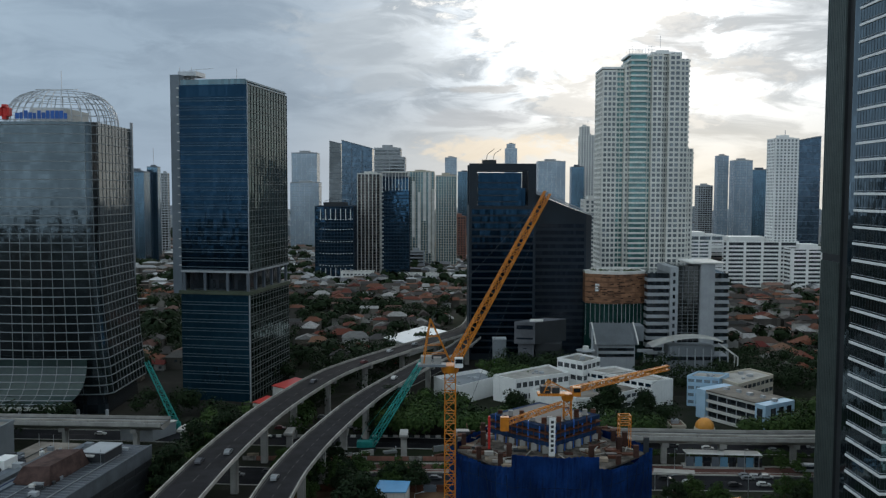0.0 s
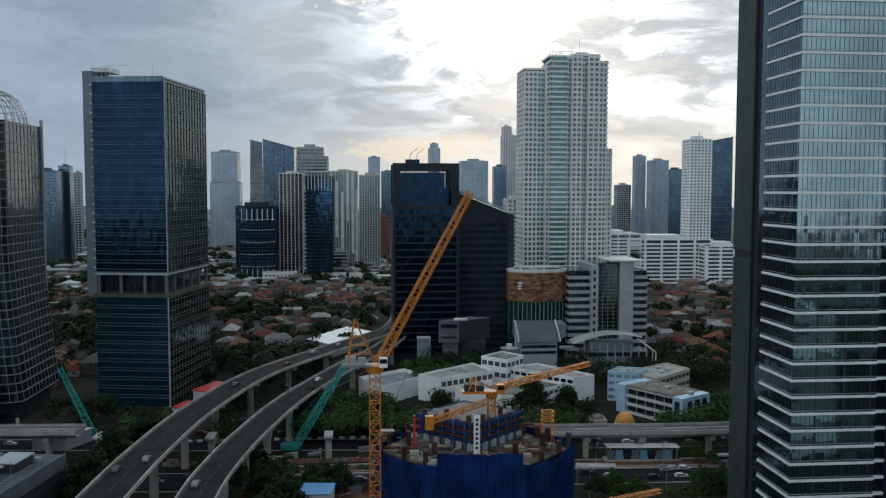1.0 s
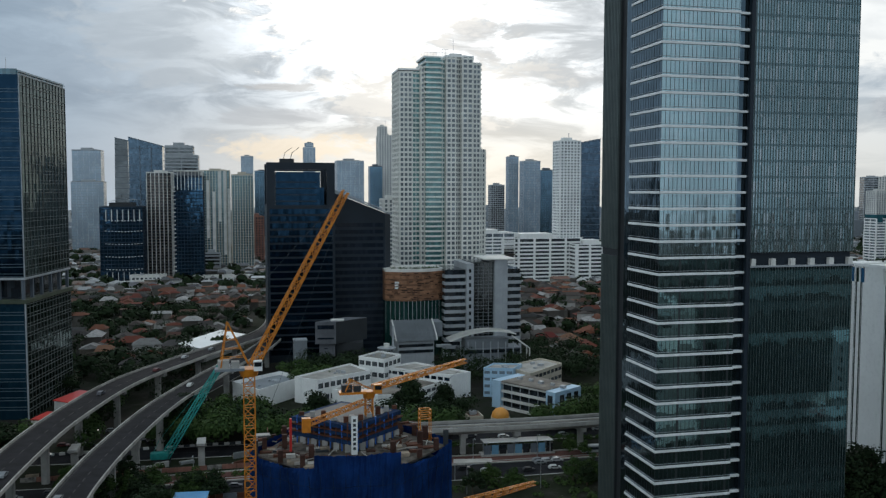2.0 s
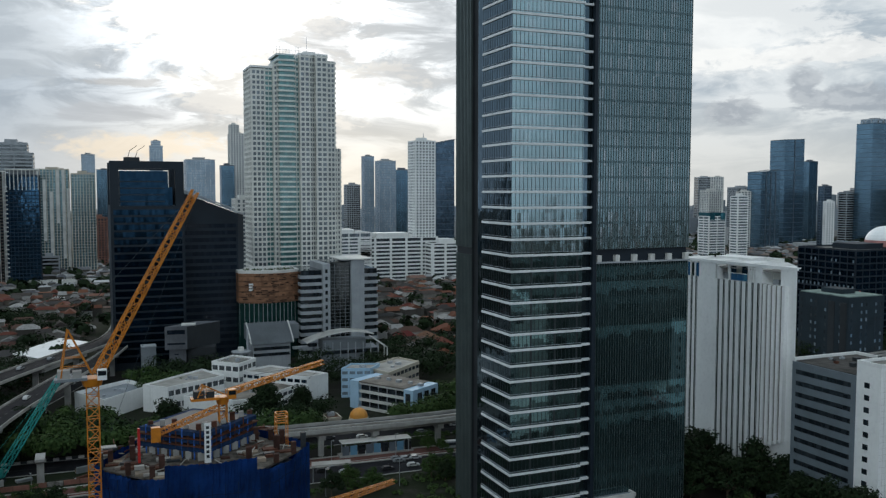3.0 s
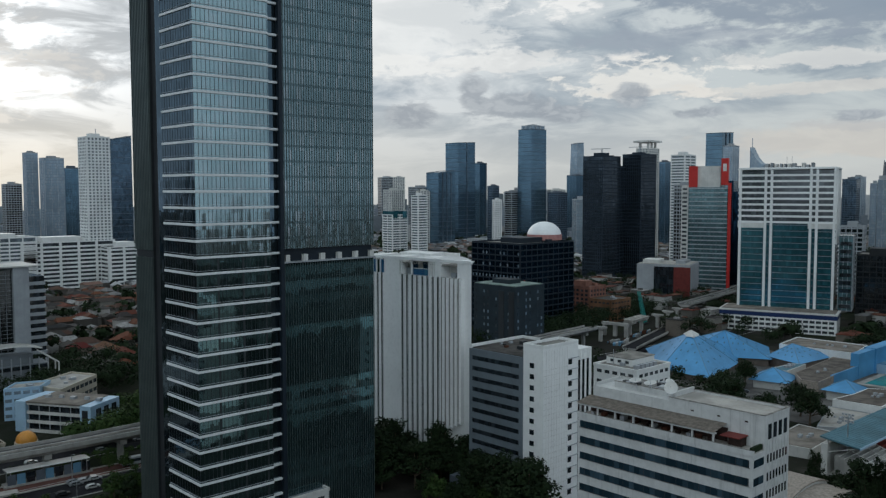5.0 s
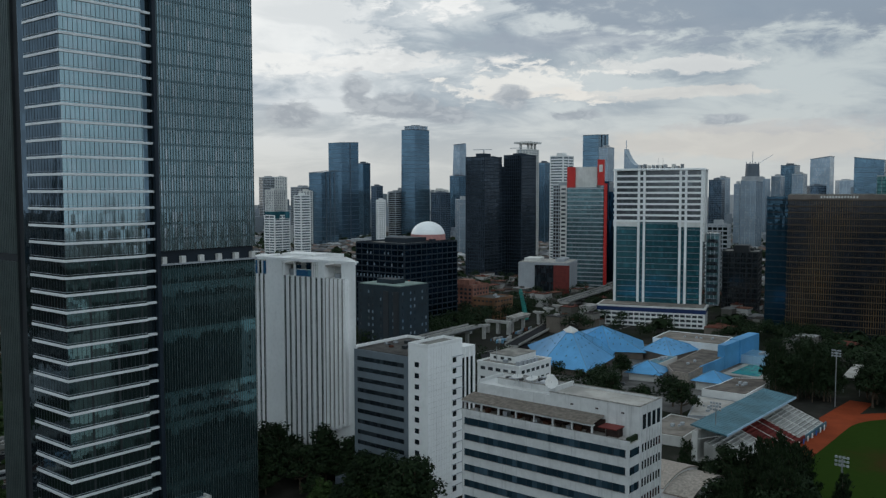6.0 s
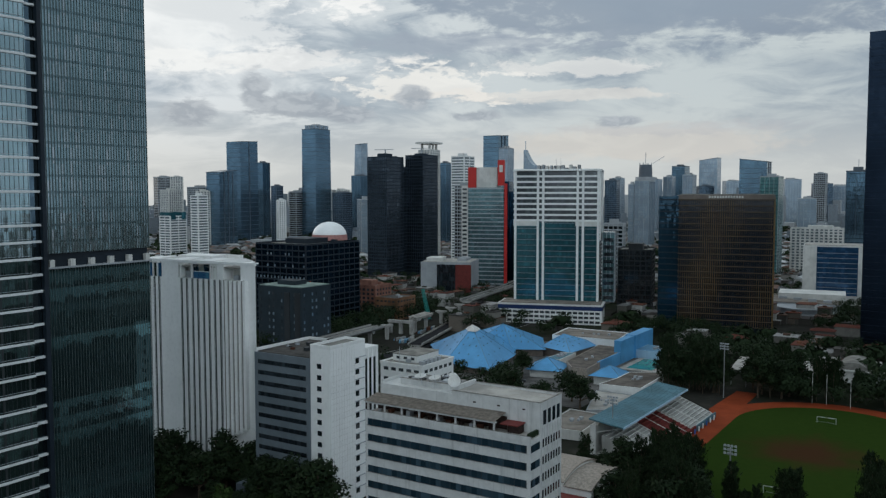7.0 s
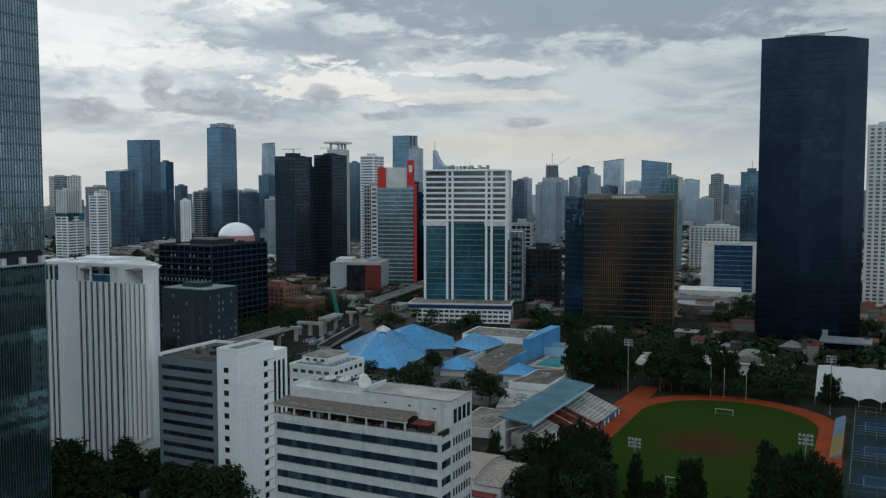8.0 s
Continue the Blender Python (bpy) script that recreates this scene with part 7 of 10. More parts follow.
def pyramid(name, label, cx, cy, w, d, z0, z1, mat, rz=0.0, cap=0.0, group="blue pyramid roofs"):
    t = thing(name, label, "roof", cx, cy, 0, rz, group)
    bm = bmesh.new()
    base = [bm.verts.new(p) for p in ((-w / 2, -d / 2, z0), (w / 2, -d / 2, z0), (w / 2, d / 2, z0), (-w / 2, d / 2, z0))]
    apex = bm.verts.new((0, 0, z1))
    for i in range(4):
        bm.faces.new((base[i], base[(i + 1) % 4], apex))
    bm.faces.new(base[::-1])
    part("roof", bm, mat, t)
    block("wall", t, M_OFFWHITE, -w / 2 + 2, -d / 2 + 2, 0, w / 2 - 2, d / 2 - 2, z0 - .05)
    for k in range(4):
        bm = bmesh.new()
        a = Vector([(-w / 2, -d / 2, z0), (w / 2, -d / 2, z0), (w / 2, d / 2, z0), (-w / 2, d / 2, z0)][k])
        bar(bm, a, (0, 0, z1), .25)
        part("hip_ridge", bm, M_BLUE_ROOF2, t)
    if cap:
        bm = bmesh.new()
        u = cap
        b2 = [bm.verts.new(p) for p in ((-w / 2 * u, -d / 2 * u, z1 - (z1 - z0) * u + .5), (w / 2 * u, -d / 2 * u, z1 - (z1 - z0) * u + .5), (w / 2 * u, d / 2 * u, z1 - (z1 - z0) * u + .5), (-w / 2 * u, d / 2 * u, z1 - (z1 - z0) * u + .5))]
        ap = bm.verts.new((0, 0, z1 + .8))
        for i in range(4):
            bm.faces.new((b2[i], b2[(i + 1) % 4], ap))
        bm.faces.new(b2[::-1])
        part("cap", bm, M_OFFWHITE, t, "pale peak cap")
    return t


tent_roof("pyramid_roof_hall", "large blue tent-roofed sports hall with a pale peak", [(434.2, 285.3), (390, 247.4), (386.9, 216.6), (432.1, 225.8), (463.9, 242.2), (467, 275.1)], (413, 243, 21), 3.6, .16)
tent_roof("pyramid_roof_hall", "blue tent-roofed hall behind the larger one", [(443.5, 234.1), (452.7, 216.6), (488.6, 236.1), (498.9, 269), (468.1, 283.3), (441.4, 262.8)], (451, 244, 17.5), 4.2)
tent_roof("pyramid_roof_hall", "low wide blue hipped hall", [(457.0, 222.5), (447.5, 199.0), (483.5, 195.0), (491.2, 225.3)], (467.5, 212.2, 12), 5)
pyramid("pyramid_roof_hall", "small blue hipped pavilion", 409.5, 195, 20, 19, 4, 9.4, M_BLUE_ROOF, 12)
pyramid("pyramid_roof_hall", "small blue hipped pavilion by the pool", 408, 159.5, 17, 17, 4.5, 9.2, M_BLUE_ROOF, 4)
prism("sports_annex", "long low annex with a brown stained flat roof", [(418.0, 188), (473.0, 192), (471, 175.5), (450, 173.6), (405.1, 171), (405.2, 179.3)], 6.2, M_CANOPY_SHEET, M_BROWN_ROOF, parapet=.3)
prism("sports_annex", "low annex with a teal sheet roof", [(424.3, 203.8), (445.0, 201.5), (448.0, 195.8), (423.4, 194.8)], 5.3, M_OFFWHITE, M_STAND_ROOF, parapet=.2)
prism("pale_gable_hall", "long pale hall with a stained flat roof", [(477.0, 224.2), (507.5, 227.6), (509.0, 187.5), (478.5, 183.0)], 8.6, M_WHITE, M_STAINED, parapet=.5)
t = thing("blue_end_wall", "bright blue end walls of a sports hall", "wall")
for x0, y0, x1, y1, z in ((423.5, 172.2, 456.0, 172.9, 6.8), (456.0, 172.0, 477.0, 176.2, 13.0), (477.0, 171.2, 507.0, 177.4, 13.3)):
    block("wall", t, M_BLUE_ROOF, x0, y0, 0, x1, y1, z)
prism("sports_annex", "long shed with a pale blue sheet roof", [(478.1, 172.0), (475.5, 152.4), (492.8, 150.3), (496.8, 170.9)], 4.8, M_LIGHT_BLUE, M_BLUE_ROOF2, parapet=.2)
prism("sports_annex", "low white service building beside the stand", [(394.0, 150.6), (410.2, 150.4), (419.6, 136.3), (412.3, 133.6), (379.1, 133.2), (377.8, 153.0)], 6.0, M_WHITE, M_BROWN_ROOF, parapet=.2)
prism("sports_annex", "low grey flat-roofed store behind the stand", [(376.4, 153.9), (376.6, 133.4), (348.1, 130.7), (340.0, 143.4)], 3.0, M_GREY, M_PALE_ROOF, parapet=.3)
prism("sports_annex", "low flat-roofed store with pale walls behind the stand", [(336.0, 149.0), (334.6, 132.4), (306.1, 130.7), (304.0, 147.4)], 3.6, M_OFFWHITE, M_STAINED, parapet=.3)


def grandstand():
    t = thing("grandstand", "concrete grandstand with a teal sheet roof and railed terraces", "grandstand", 329, 115, 0, -1)
    L, D = 73.0, 13.4
    bm = bmesh.new()
    vs = [bm.verts.new(p) for p in ((-L / 2, -D / 2, 11.2), (L / 2, -D / 2, 11.2), (L / 2, D / 2, 12.8), (-L / 2, D / 2, 12.8), (-L / 2, -D / 2, 11.7), (L / 2, -D / 2, 11.7), (L / 2, D / 2, 13.3), (-L / 2, D / 2, 13.3))]
    for f in ((3, 2, 1, 0), (4, 5, 6, 7), (0, 1, 5, 4), (1, 2, 6, 5), (2, 3, 7, 6), (3, 0, 4, 7)):
        bm.faces.new([vs[i] for i in f])
    roof = part("roof", bm, M_STAND_ROOF, t)
    for i in range(37):
        x = -L / 2 + L * i / 36
        bm = bmesh.new()
        bar(bm, (x, -D / 2, 11.75), (x, D / 2, 13.35), .06)
        part("roof_rib", bm, M_STAND_ROOF, roof)
    block("roof_edge", t, M_LIGHT_BLUE, -L / 2, -D / 2 - .2, 11.0, L / 2, -D / 2, 11.8, "pale blue roof edge")
    # three bays of terraces: pale, dull red, pale
    for x0, x1, mat in ((-L / 2, -10, M_CONCRETE), (-9, 13, M_BRICK_RED), (14, L / 2 + 5, M_CONCRETE)):
        bay = block("terrace_base", t, mat, x0, -17, 0, x1, 4, .8)
        for i in range(11):
            y, z = 1.5 - 1.6 * i, 7.6 - .62 * i
            block("seating_step", t, mat, x0, y - 1.6, .8, x1, y, z)
            block("step_edge", bay, M_OFFWHITE if mat is not M_BRICK_RED else M_BRICK_RED, x0, y - 1.66, z, x1, y - 1.4, z + .16)
        for x in (x0 + (x1 - x0) * .36, x0 + (x1 - x0) * .72, x1 - .4):
            bm = bmesh.new()
            bar(bm, (x, 1.5, 8.2), (x, -16, 1.5), .2)
            part("stair_rail", bm, M_OFFWHITE, t)
    for i in range(7):
        bm = bmesh.new()
        x = -L / 2 + 1 + (L - 2) * i / 6
        bar(bm, (x, 4.4, 0), (x, 4.4, 12.4), .3)
        bar(bm, (x, 4.4, 8), (x, -D / 2 + 1, 11.3), .15)
        part("roof_frame", bm, M_OFFWHITE, t)
    block("rear_wall", t, M_OFFWHITE, -L / 2, 4, 0, L / 2, D / 2 - .6, 11)
    block("front_wall", t, M_BRICK_RED, -9, -17.6, 0, 14, -17.1, 2.6)
    block("front_wall", t, M_STAND_ROOF, 14.2, -17.6, 0, L / 2 + 5, -17.1, 2.2)
    for k in range(9):
        block("flag_panel", t, M_WHITE if k % 3 else M_BLUE_PAINT, -6 + 5.2 * k, -18.4, 0, -4.8 + 5.2 * k, -18.2, 2.0)


grandstand()


def stadium_ground():
    cx_, cy_, hw, hl = 332.0, 53.0, 46.0, 42.0
    def oval(r, z):
        pts = []
        for i in range(33):
            a = -math.pi / 2 + math.pi * i / 32
            pts.append((cx_ + hl + r * math.cos(a), cy_ + r * math.sin(a), z))
        for i in range(33):
            a = math.pi / 2 + math.pi * i / 32
            pts.append((cx_ - hl + r * math.cos(a), cy_ + r * math.sin(a), z))
        return pts
    t = thing("running_track", "red running track round the sports field", "running track", kind="structure")
    bm = bmesh.new()
    o, n = [bm.verts.new(p) for p in oval(hw, .05)], [bm.verts.new(p) for p in oval(hw - 9.8, .05)]
    for i in range(66):
        bm.faces.new((o[i], o[(i + 1) % 66], n[(i + 1) % 66], n[i]))
    part("track_surface", bm, M_TRACK, t)
    bm = bmesh.new()
    bm.faces.new([bm.verts.new(p) for p in ((cx_ + hl - 4, cy_ + hw - 1, .045), (cx_ + hl + 20, cy_ + 38, .045), (cx_ + hl + 50, cy_ + 38, .045), (cx_ + hl + 50, cy_ + 48, .045), (cx_ + hl + 8, cy_ + 50, .045))])
    part("track_apron", bm, M_TRACK, t)
    t = thing("sports_field", "worn green turf field with a bare patch", "field", kind="structure")
    bm = bmesh.new()
    bm.faces.new([bm.verts.new(p) for p in oval(hw - 9.85, .04)])
    m, g, b = material("worn_turf")
    pos = g.n("ShaderNodeNewGeometry").outputs["Position"]
    near = g.vmath("DISTANCE", pos, (337, 54, 0)).outputs["Value"]
    worn = g.math("SUBTRACT", 1.0, g.step(g.math("ADD", near, g.math("MULTIPLY", g.noise(pos, .08, 5), 34.0)), 20, 46))
    col = g.mix(g.noise(pos, .35, 5, .7), (0.0175, 0.036, 0.007), (0.029, 0.051, 0.010))
    col = g.mix(g.math("MULTIPLY", worn, .9), col, (0.055, 0.024, 0.014))
    g.link(col, b.inputs["Base Color"])
    b.inputs["Roughness"].default_value, b.inputs["Specular IOR Level"].default_value = .95, 0.0
    part("turf", bm, m, t)
    for x in (384, 284):
        h = thing("goal", "white football goal frame", "goal", x, 55, 0, 0, "football goals")
        bm = bmesh.new()
        bar(bm, (0, -3.66, 0), (0, -3.66, 2.44), .09)
        bar(bm, (0, 3.66, 0), (0, 3.66, 2.44), .09)
        bar(bm, (0, -3.66, 2.44), (0, 3.66, 2.44), .09)
        part("frame", bm, M_WHITE, h)
        bm = bmesh.new()
        for k in (-3.66, 3.66):
            bar(bm, (0, k, 2.44), (1.6, k, 0), .05)
        bar(bm, (1.6, -3.66, .05), (1.6, 3.66, .05), .05)
        part("net_stay", bm, M_GREY, h)


stadium_ground()


def light_mast(x, y, h=24.0):
    t = thing("floodlight_mast", "slender grey floodlight mast", "floodlight", x, y, 0, 0, "floodlight masts")
    bm = bmesh.new()
    bar(bm, (0, 0, 0), (0, 0, h), .22, 8)
    part("pole", bm, M_STEEL, t)
    bm = bmesh.new()
    for k in range(3):
        bar(bm, (0, -2, h - 2 + 1.2 * k), (0, 2, h - 2 + 1.2 * k), .07)
    fr = part("frame", bm, M_STEEL, t)
    for k in range(3):
        for j in range(4):
            block("lamp_head", fr, M_GREY, -.5, -2 + 1.1 * j, h - 2.2 + 1.2 * k, -.1, -1.3 + 1.1 * j, h - 1.5 + 1.2 * k)


light_mast(407, 103, 25)
light_mast(405, 14, 25)
light_mast(271, 66, 17)
light_mast(300, 116, 20)
light_mast(269.6, 15.4, 25)
for x, y in ((417, 66), (417, 60), (416, 50)):
    t = thing("rugby_post", "tall thin pale post behind the field", "post", x, y, 0, 0, "thin posts")
    bm = bmesh.new()
    bar(bm, (0, 0, 0), (0, 0, 14), .1)
    part("pole", bm, M_OFFWHITE, t)

t = thing("white_tent_hall", "long white tent hall with a scalloped lower edge", "tent")
bm = bmesh.new()
rows = []
for k in range(9):
    u = k / 8
    rows.append([bm.verts.new((422 + 30 * u, 21 - 1.5 * j, (3.4 + 1.6 * abs(math.sin(j * math.pi / 6))) * (1 - u) + 13.2 * math.sin(math.pi * .62 * u) - .35 * abs(math.cos(j * math.pi / 6)) * u)) for j in range(49)])
for r0, r1 in zip(rows, rows[1:]):
    for j in range(48):
        bm.faces.new((r0[j], r0[j + 1], r1[j + 1], r1[j]))
bmesh.ops.solidify(bm, geom=bm.faces[:], thickness=.12)
part("membrane", bm, M_WHITE, t)
for j in range(9):
    block("post", t, M_STEEL, 422.1, 20.9 - 9 * j, 0, 422.4, 21.2 - 9 * j, 3.6)
t = thing("bleacher", "open bleacher with blue and yellow seats", "bleacher", 368, 12)
for i in range(5):
    block("riser", t, M_MIDGREY, -30, -1.3 - .8 * i, 0, 30, -.5 - .8 * i, .3 + .35 * i)
    block("seat_row", t, M_BLUE_ROOF2, .2, -1.0 - .8 * i, .3 + .35 * i, 30, -.6 - .8 * i, .65 + .35 * i)
    block("seat_row", t, M_YELLOW, -30, -1.0 - .8 * i, .3 + .35 * i, -.2, -.6 - .8 * i, .65 + .35 * i)
for j in range(3):
    t = thing("tennis_court", "blue hard tennis court with a fence", "court", 316 + 38 * j, -12, 0, 0, "tennis courts")
    block("court_surround", t, M_COURT_EDGE, -18.8, -17, 0, 18.8, 17, .05)
    block("court_surface", t, M_COURT, -7.5, -14, .05, 7.5, 14, .06)
    bm = bmesh.new()
    for a in ((-5.5, -12, -5.4, 12), (5.4, -12, 5.5, 12), (-5.5, -12, 5.5, -11.9), (-5.5, 11.9, 5.5, 12), (-7, -.05, 7, .05)):
        box(bm, a[0], a[1], .06, a[2], a[3], .075)
    part("court_line", bm, M_GREY, t)
    bm = bmesh.new()
    for i in range(9):
        for xx in (-17, 17):
            bar(bm, (xx, -16 + 4 * i, 0), (xx, -16 + 4 * i, 4), .06)
    for xx in (-17, 17):
        for z in (2, 4):
            bar(bm, (xx, -16, z), (xx, 16, z), .05)
    for k in range(9):
        bar(bm, (-17 + 4.25 * k, 16, 0), (-17 + 4.25 * k, 16, 4), .06)
    bar(bm, (-17, 16, 4), (17, 16, 4), .05)
    part("fence", bm, M_STEEL, t)
t = thing("swimming_pool", "turquoise open-air pool in a paved deck", "pool", 462, 158, 0)
block("deck", t, M_PALE_ROOF, -19, -10, 0, 17, 11, .3)
block("water", t, M_POOL, -15, -7, .3, 14, 7.5, .34)


# ---------------------------------------------------------------- larger buildings of the middle distance
M_NAVY_PAINT = matt("navy_paint", (0.012, 0.032, 0.11), 0.5, 0.2, 0.1)


M_TEAL_BAND = glass("dark_teal_band", (0.03, 0.085, 0.10), 0.1, 0.5, 1.6, pane=(3, 4.2))


def teal_office():
    t = thing("teal_white_tower", "white-framed office tower with teal glass lower floors", "office tower", 578, 304, 0, 18)
    # long face looks to -x (towards the city) and runs along -y
    L, D, h = 63.5, 26.0, 112.0
    storeys(t, D, L, 14, 74, 4.2, 0, M_GLASS_TEAL, M_TEAL_BAND, M_WHITE, .9, .15, .5, .4, D / 2, -L / 2)
    storeys(t, D, L, 74, 111, 4.1, 0, M_WINDOW, M_WHITE, M_WHITE, 1.45, .5, .5, .4, D / 2, -L / 2)
    for y in (-1.0, -18.0, -22.0, -47.5, -51.5, -62.6):
        block("frame_pier", t, M_WHITE, -1.0, y - .85, 14, .3, y + .85, h)
    for x in (1, 13, 25):
        block("frame_pier", t, M_WHITE, x - 1, -L - 1.0, 60, x + 1, -L + .2, h)
    block("crown_beam", t, M_WHITE, -1.2, -L - 1.2, h - .5, D + 1, 1.0, h + .5)
    block("frame_beam", t, M_OFFWHITE, -.9, -L - .8, 70.5, .4, -46, 74)
    block("frame_beam", t, M_OFFWHITE, -.9, -17, 70.5, .4, .5, 74)
    for k in range(14):
        block("floor_line", t, M_MIDGREY, -.75, -L - .3, 18 + 4.2 * k, .2, .3, 18.35 + 4.2 * k)
    roof_of(t, D, L, h + .5, M_WHITE, D / 2, -L / 2, False, 2, .5)
    r = random.Random(24)
    for k in range(11):
        y = -18 - 3 * k
        block("roof_plant", t, (M_GREY, M_MIDGREY, M_OFFWHITE)[k % 3], 8, y, h + .6, 18, y + r.uniform(1.2, 2.6), h + r.uniform(1.8, 4.4))
    for y in (-30, -33.5):
        block("antenna", t, M_STEEL, 12, y, h + .6, 12.2, y + .2, h + 9)
    # lower glazed wing on the far flank
    storeys(t, D - 6, 9, 14, 66, 4.2, 3.0, M_TEALGREY, M_BLUEGREY, M_GREY, .8, .15, .3, .2, D / 2 + 2, -L - 6.5, "sw")
    for k in range(9):
        block("wing_window", t, M_GLASS_DARK, D / 2 + 2 - 10.3, -L - 10, 16 + 5.4 * k, D / 2 + 2 - 9.9, -L - 3, 18.6 + 5.4 * k)
    block("podium_wall", t, M_WHITE, -20, -L - 4, 0, 8, 8, 10.5)
    for k in range(3):
        block("podium_window", t, M_WINDOW, -20.1, -L - 3, 1.2 + 3.2 * k, -19.6, 7, 2.9 + 3.2 * k)
    block("podium_band", t, M_NAVY_PAINT, -20.3, -L - 4.3, 10.5, 8.2, 8.3, 13.4)
    block("podium_cornice", t, M_OFFWHITE, -20.6, -L - 4.6, 13.4, 8.4, 8.6, 14.5)
    block("podium_roof", t, M_STAINED, -19, -L - 3, 14.5, 7, 7, 14.9)
    for j in range(18):
        block("podium_pier", t, M_WHITE, -20.3, -L - 3.2 + 4 * j, 0, -19.8, -L - 2.4 + 4 * j, 10.5)


teal_office()


M_DULL_SLAT = matt("dull_bronze_slat", (0.10, 0.066, 0.034), 0.5, 0.3, 0.1)


def bronze_office():
    t = thing("bronze_screen_office", "dark office block behind a bronze slatted screen", "office building", 588, 182, 0, 12)
    L, D, h = 62.0, 40.0, 94.0
    block("glazing", t, M_GLASS_BLACK, .6, -L + .5, 0, D, -.5, h - 3)
    slab = box_mesh("floor_band", 0, -L, 0, D + .4, 0, .7, M_DARK)
    for k in range(22):
        piece("floor_band", slab, t, 0, 0, 4.1 * k + 4)
    # slats turn edge-on in broad slanting waves, so the screen opens and closes
    slats = [box_mesh("screen_slat", -.14, -.03 - .034 * q, 0, .1, .03 + .034 * q, 3.3, M_GOLD) for q in range(5)]
    rest = bmesh.new()
    n = 0
    for k in range(21):
        for j in range(44):
            y, z = -.6 - (L - 1.2) * j / 43, 4.1 * k + 4.6
            wave = math.sin(j * .185 - k * .13 + .4) + .35 * math.sin(j * .4 + k * .16)
            q = min(4, max(0, int(2.2 + 2.6 * wave)))
            if 8 <= k < 14 and j % 2 == 0 and n < 280:
                piece("screen_slat", slats[q], t, 0, y, z)
                n += 1
            else:
                box(rest, -.14, y - .03 - .034 * q, z, .1, y + .03 + .034 * q, z + 3.3)
    part("slat_screen", rest, M_GOLD, t)["kind"] = "stuff"
    rail = box_mesh("screen_rail", -.45, -L, 0, .12, 0, .42, M_DULL_SLAT)
    for k in range(22):
        piece("screen_rail", rail, t, 0, 0, 4.1 * k + 4.25)
    for j in range(20):
        block("side_fin", t, M_GOLD, .6 + (D - 1) * j / 19, -L - .4, 2, .8 + (D - 1) * j / 19, -L + .5, h - 2)
    block("crown_screen", t, M_BROWN_STONE, -.3, -L, h - 3, D, 0, h)
    block("side_wing", t, M_GLASS_NAVY_LOW, 8, .2, 0, D, 14, h - 1)
    for k in range(22):
        block("wing_band", t, M_BLACK, 7.85, .25, 4.1 * k + 4, D - .2, 14.1, 4.1 * k + 4.8)
    for k in range(13):
        block("sign_bar", t, M_OFFWHITE, -.5, -42 + 1.75 * k, h - 2.2, -.28, -40.9 + 1.75 * k, h - .7)
    block("roof", t, M_ROOFDECK, 1, -L + 1, h, D - 1, -1, h + .4)


bronze_office()


def dark_tower():
    t = thing("black_glass_tower", "tall plain black glass tower with a folded top", "office tower", 556, 63, 0)
    h = 188.0
    bm = bmesh.new()
    pts = [(0, 0), (-3, -24), (1, -47), (16, -58), (44, -50), (44, 2)]
    lo, hi = [bm.verts.new((x, y, 0)) for x, y in pts], [bm.verts.new((x + (2 if y > -30 else 0), y, h - (0 if y > -30 else 2))) for x, y in pts]
    for i in range(6):
        bm.faces.new((lo[i], hi[i], hi[(i + 1) % 6], lo[(i + 1) % 6]))
    bm.faces.new(lo)
    bm.faces.new(hi[::-1])
    bmesh.ops.recalc_face_normals(bm, faces=bm.faces[:])
    part("glazing", bm, M_GLASS_SLATE, t)
    for z in np.arange(6, h - 4, 4.1):
        bm = bmesh.new()
        for a, b in ((0, 1), (1, 2), (2, 3)):
            p, q = Vector((*pts[a], z)), Vector((*pts[b], z))
            bar(bm, p, q, .07)
        part("floor_line", bm, M_BLACK, t)
    block("roof_house", t, M_GREY, 12, -34, h - 4, 32, -12, h + 3)
    bm = bmesh.new()
    bar(bm, (20, -30, h + 4), (20, -46, h + 5), .4)
    bar(bm, (24, -20, h), (24, -20, h + 6), .2)
    part("roof_cradle", bm, M_STEEL, t)
    for y in (-62, -40):
        block("canopy_column", t, M_GREY, -17, y, 0, -15.6, y + 1.4, 11)
    block("canopy", t, M_MIDGREY, -26, -65, 11, -6, -38, 12)
    block("canopy_unit", t, M_MIDGREY, -20, -42, 12, -17, -39, 17)


M_GLASS_SLATE = glass("slate_glass", (0.017, 0.029, 0.050), 0.25, 0.9, 1.4, pane=(3, 4.1), vary=0.15, tilt=0.003)
dark_tower()


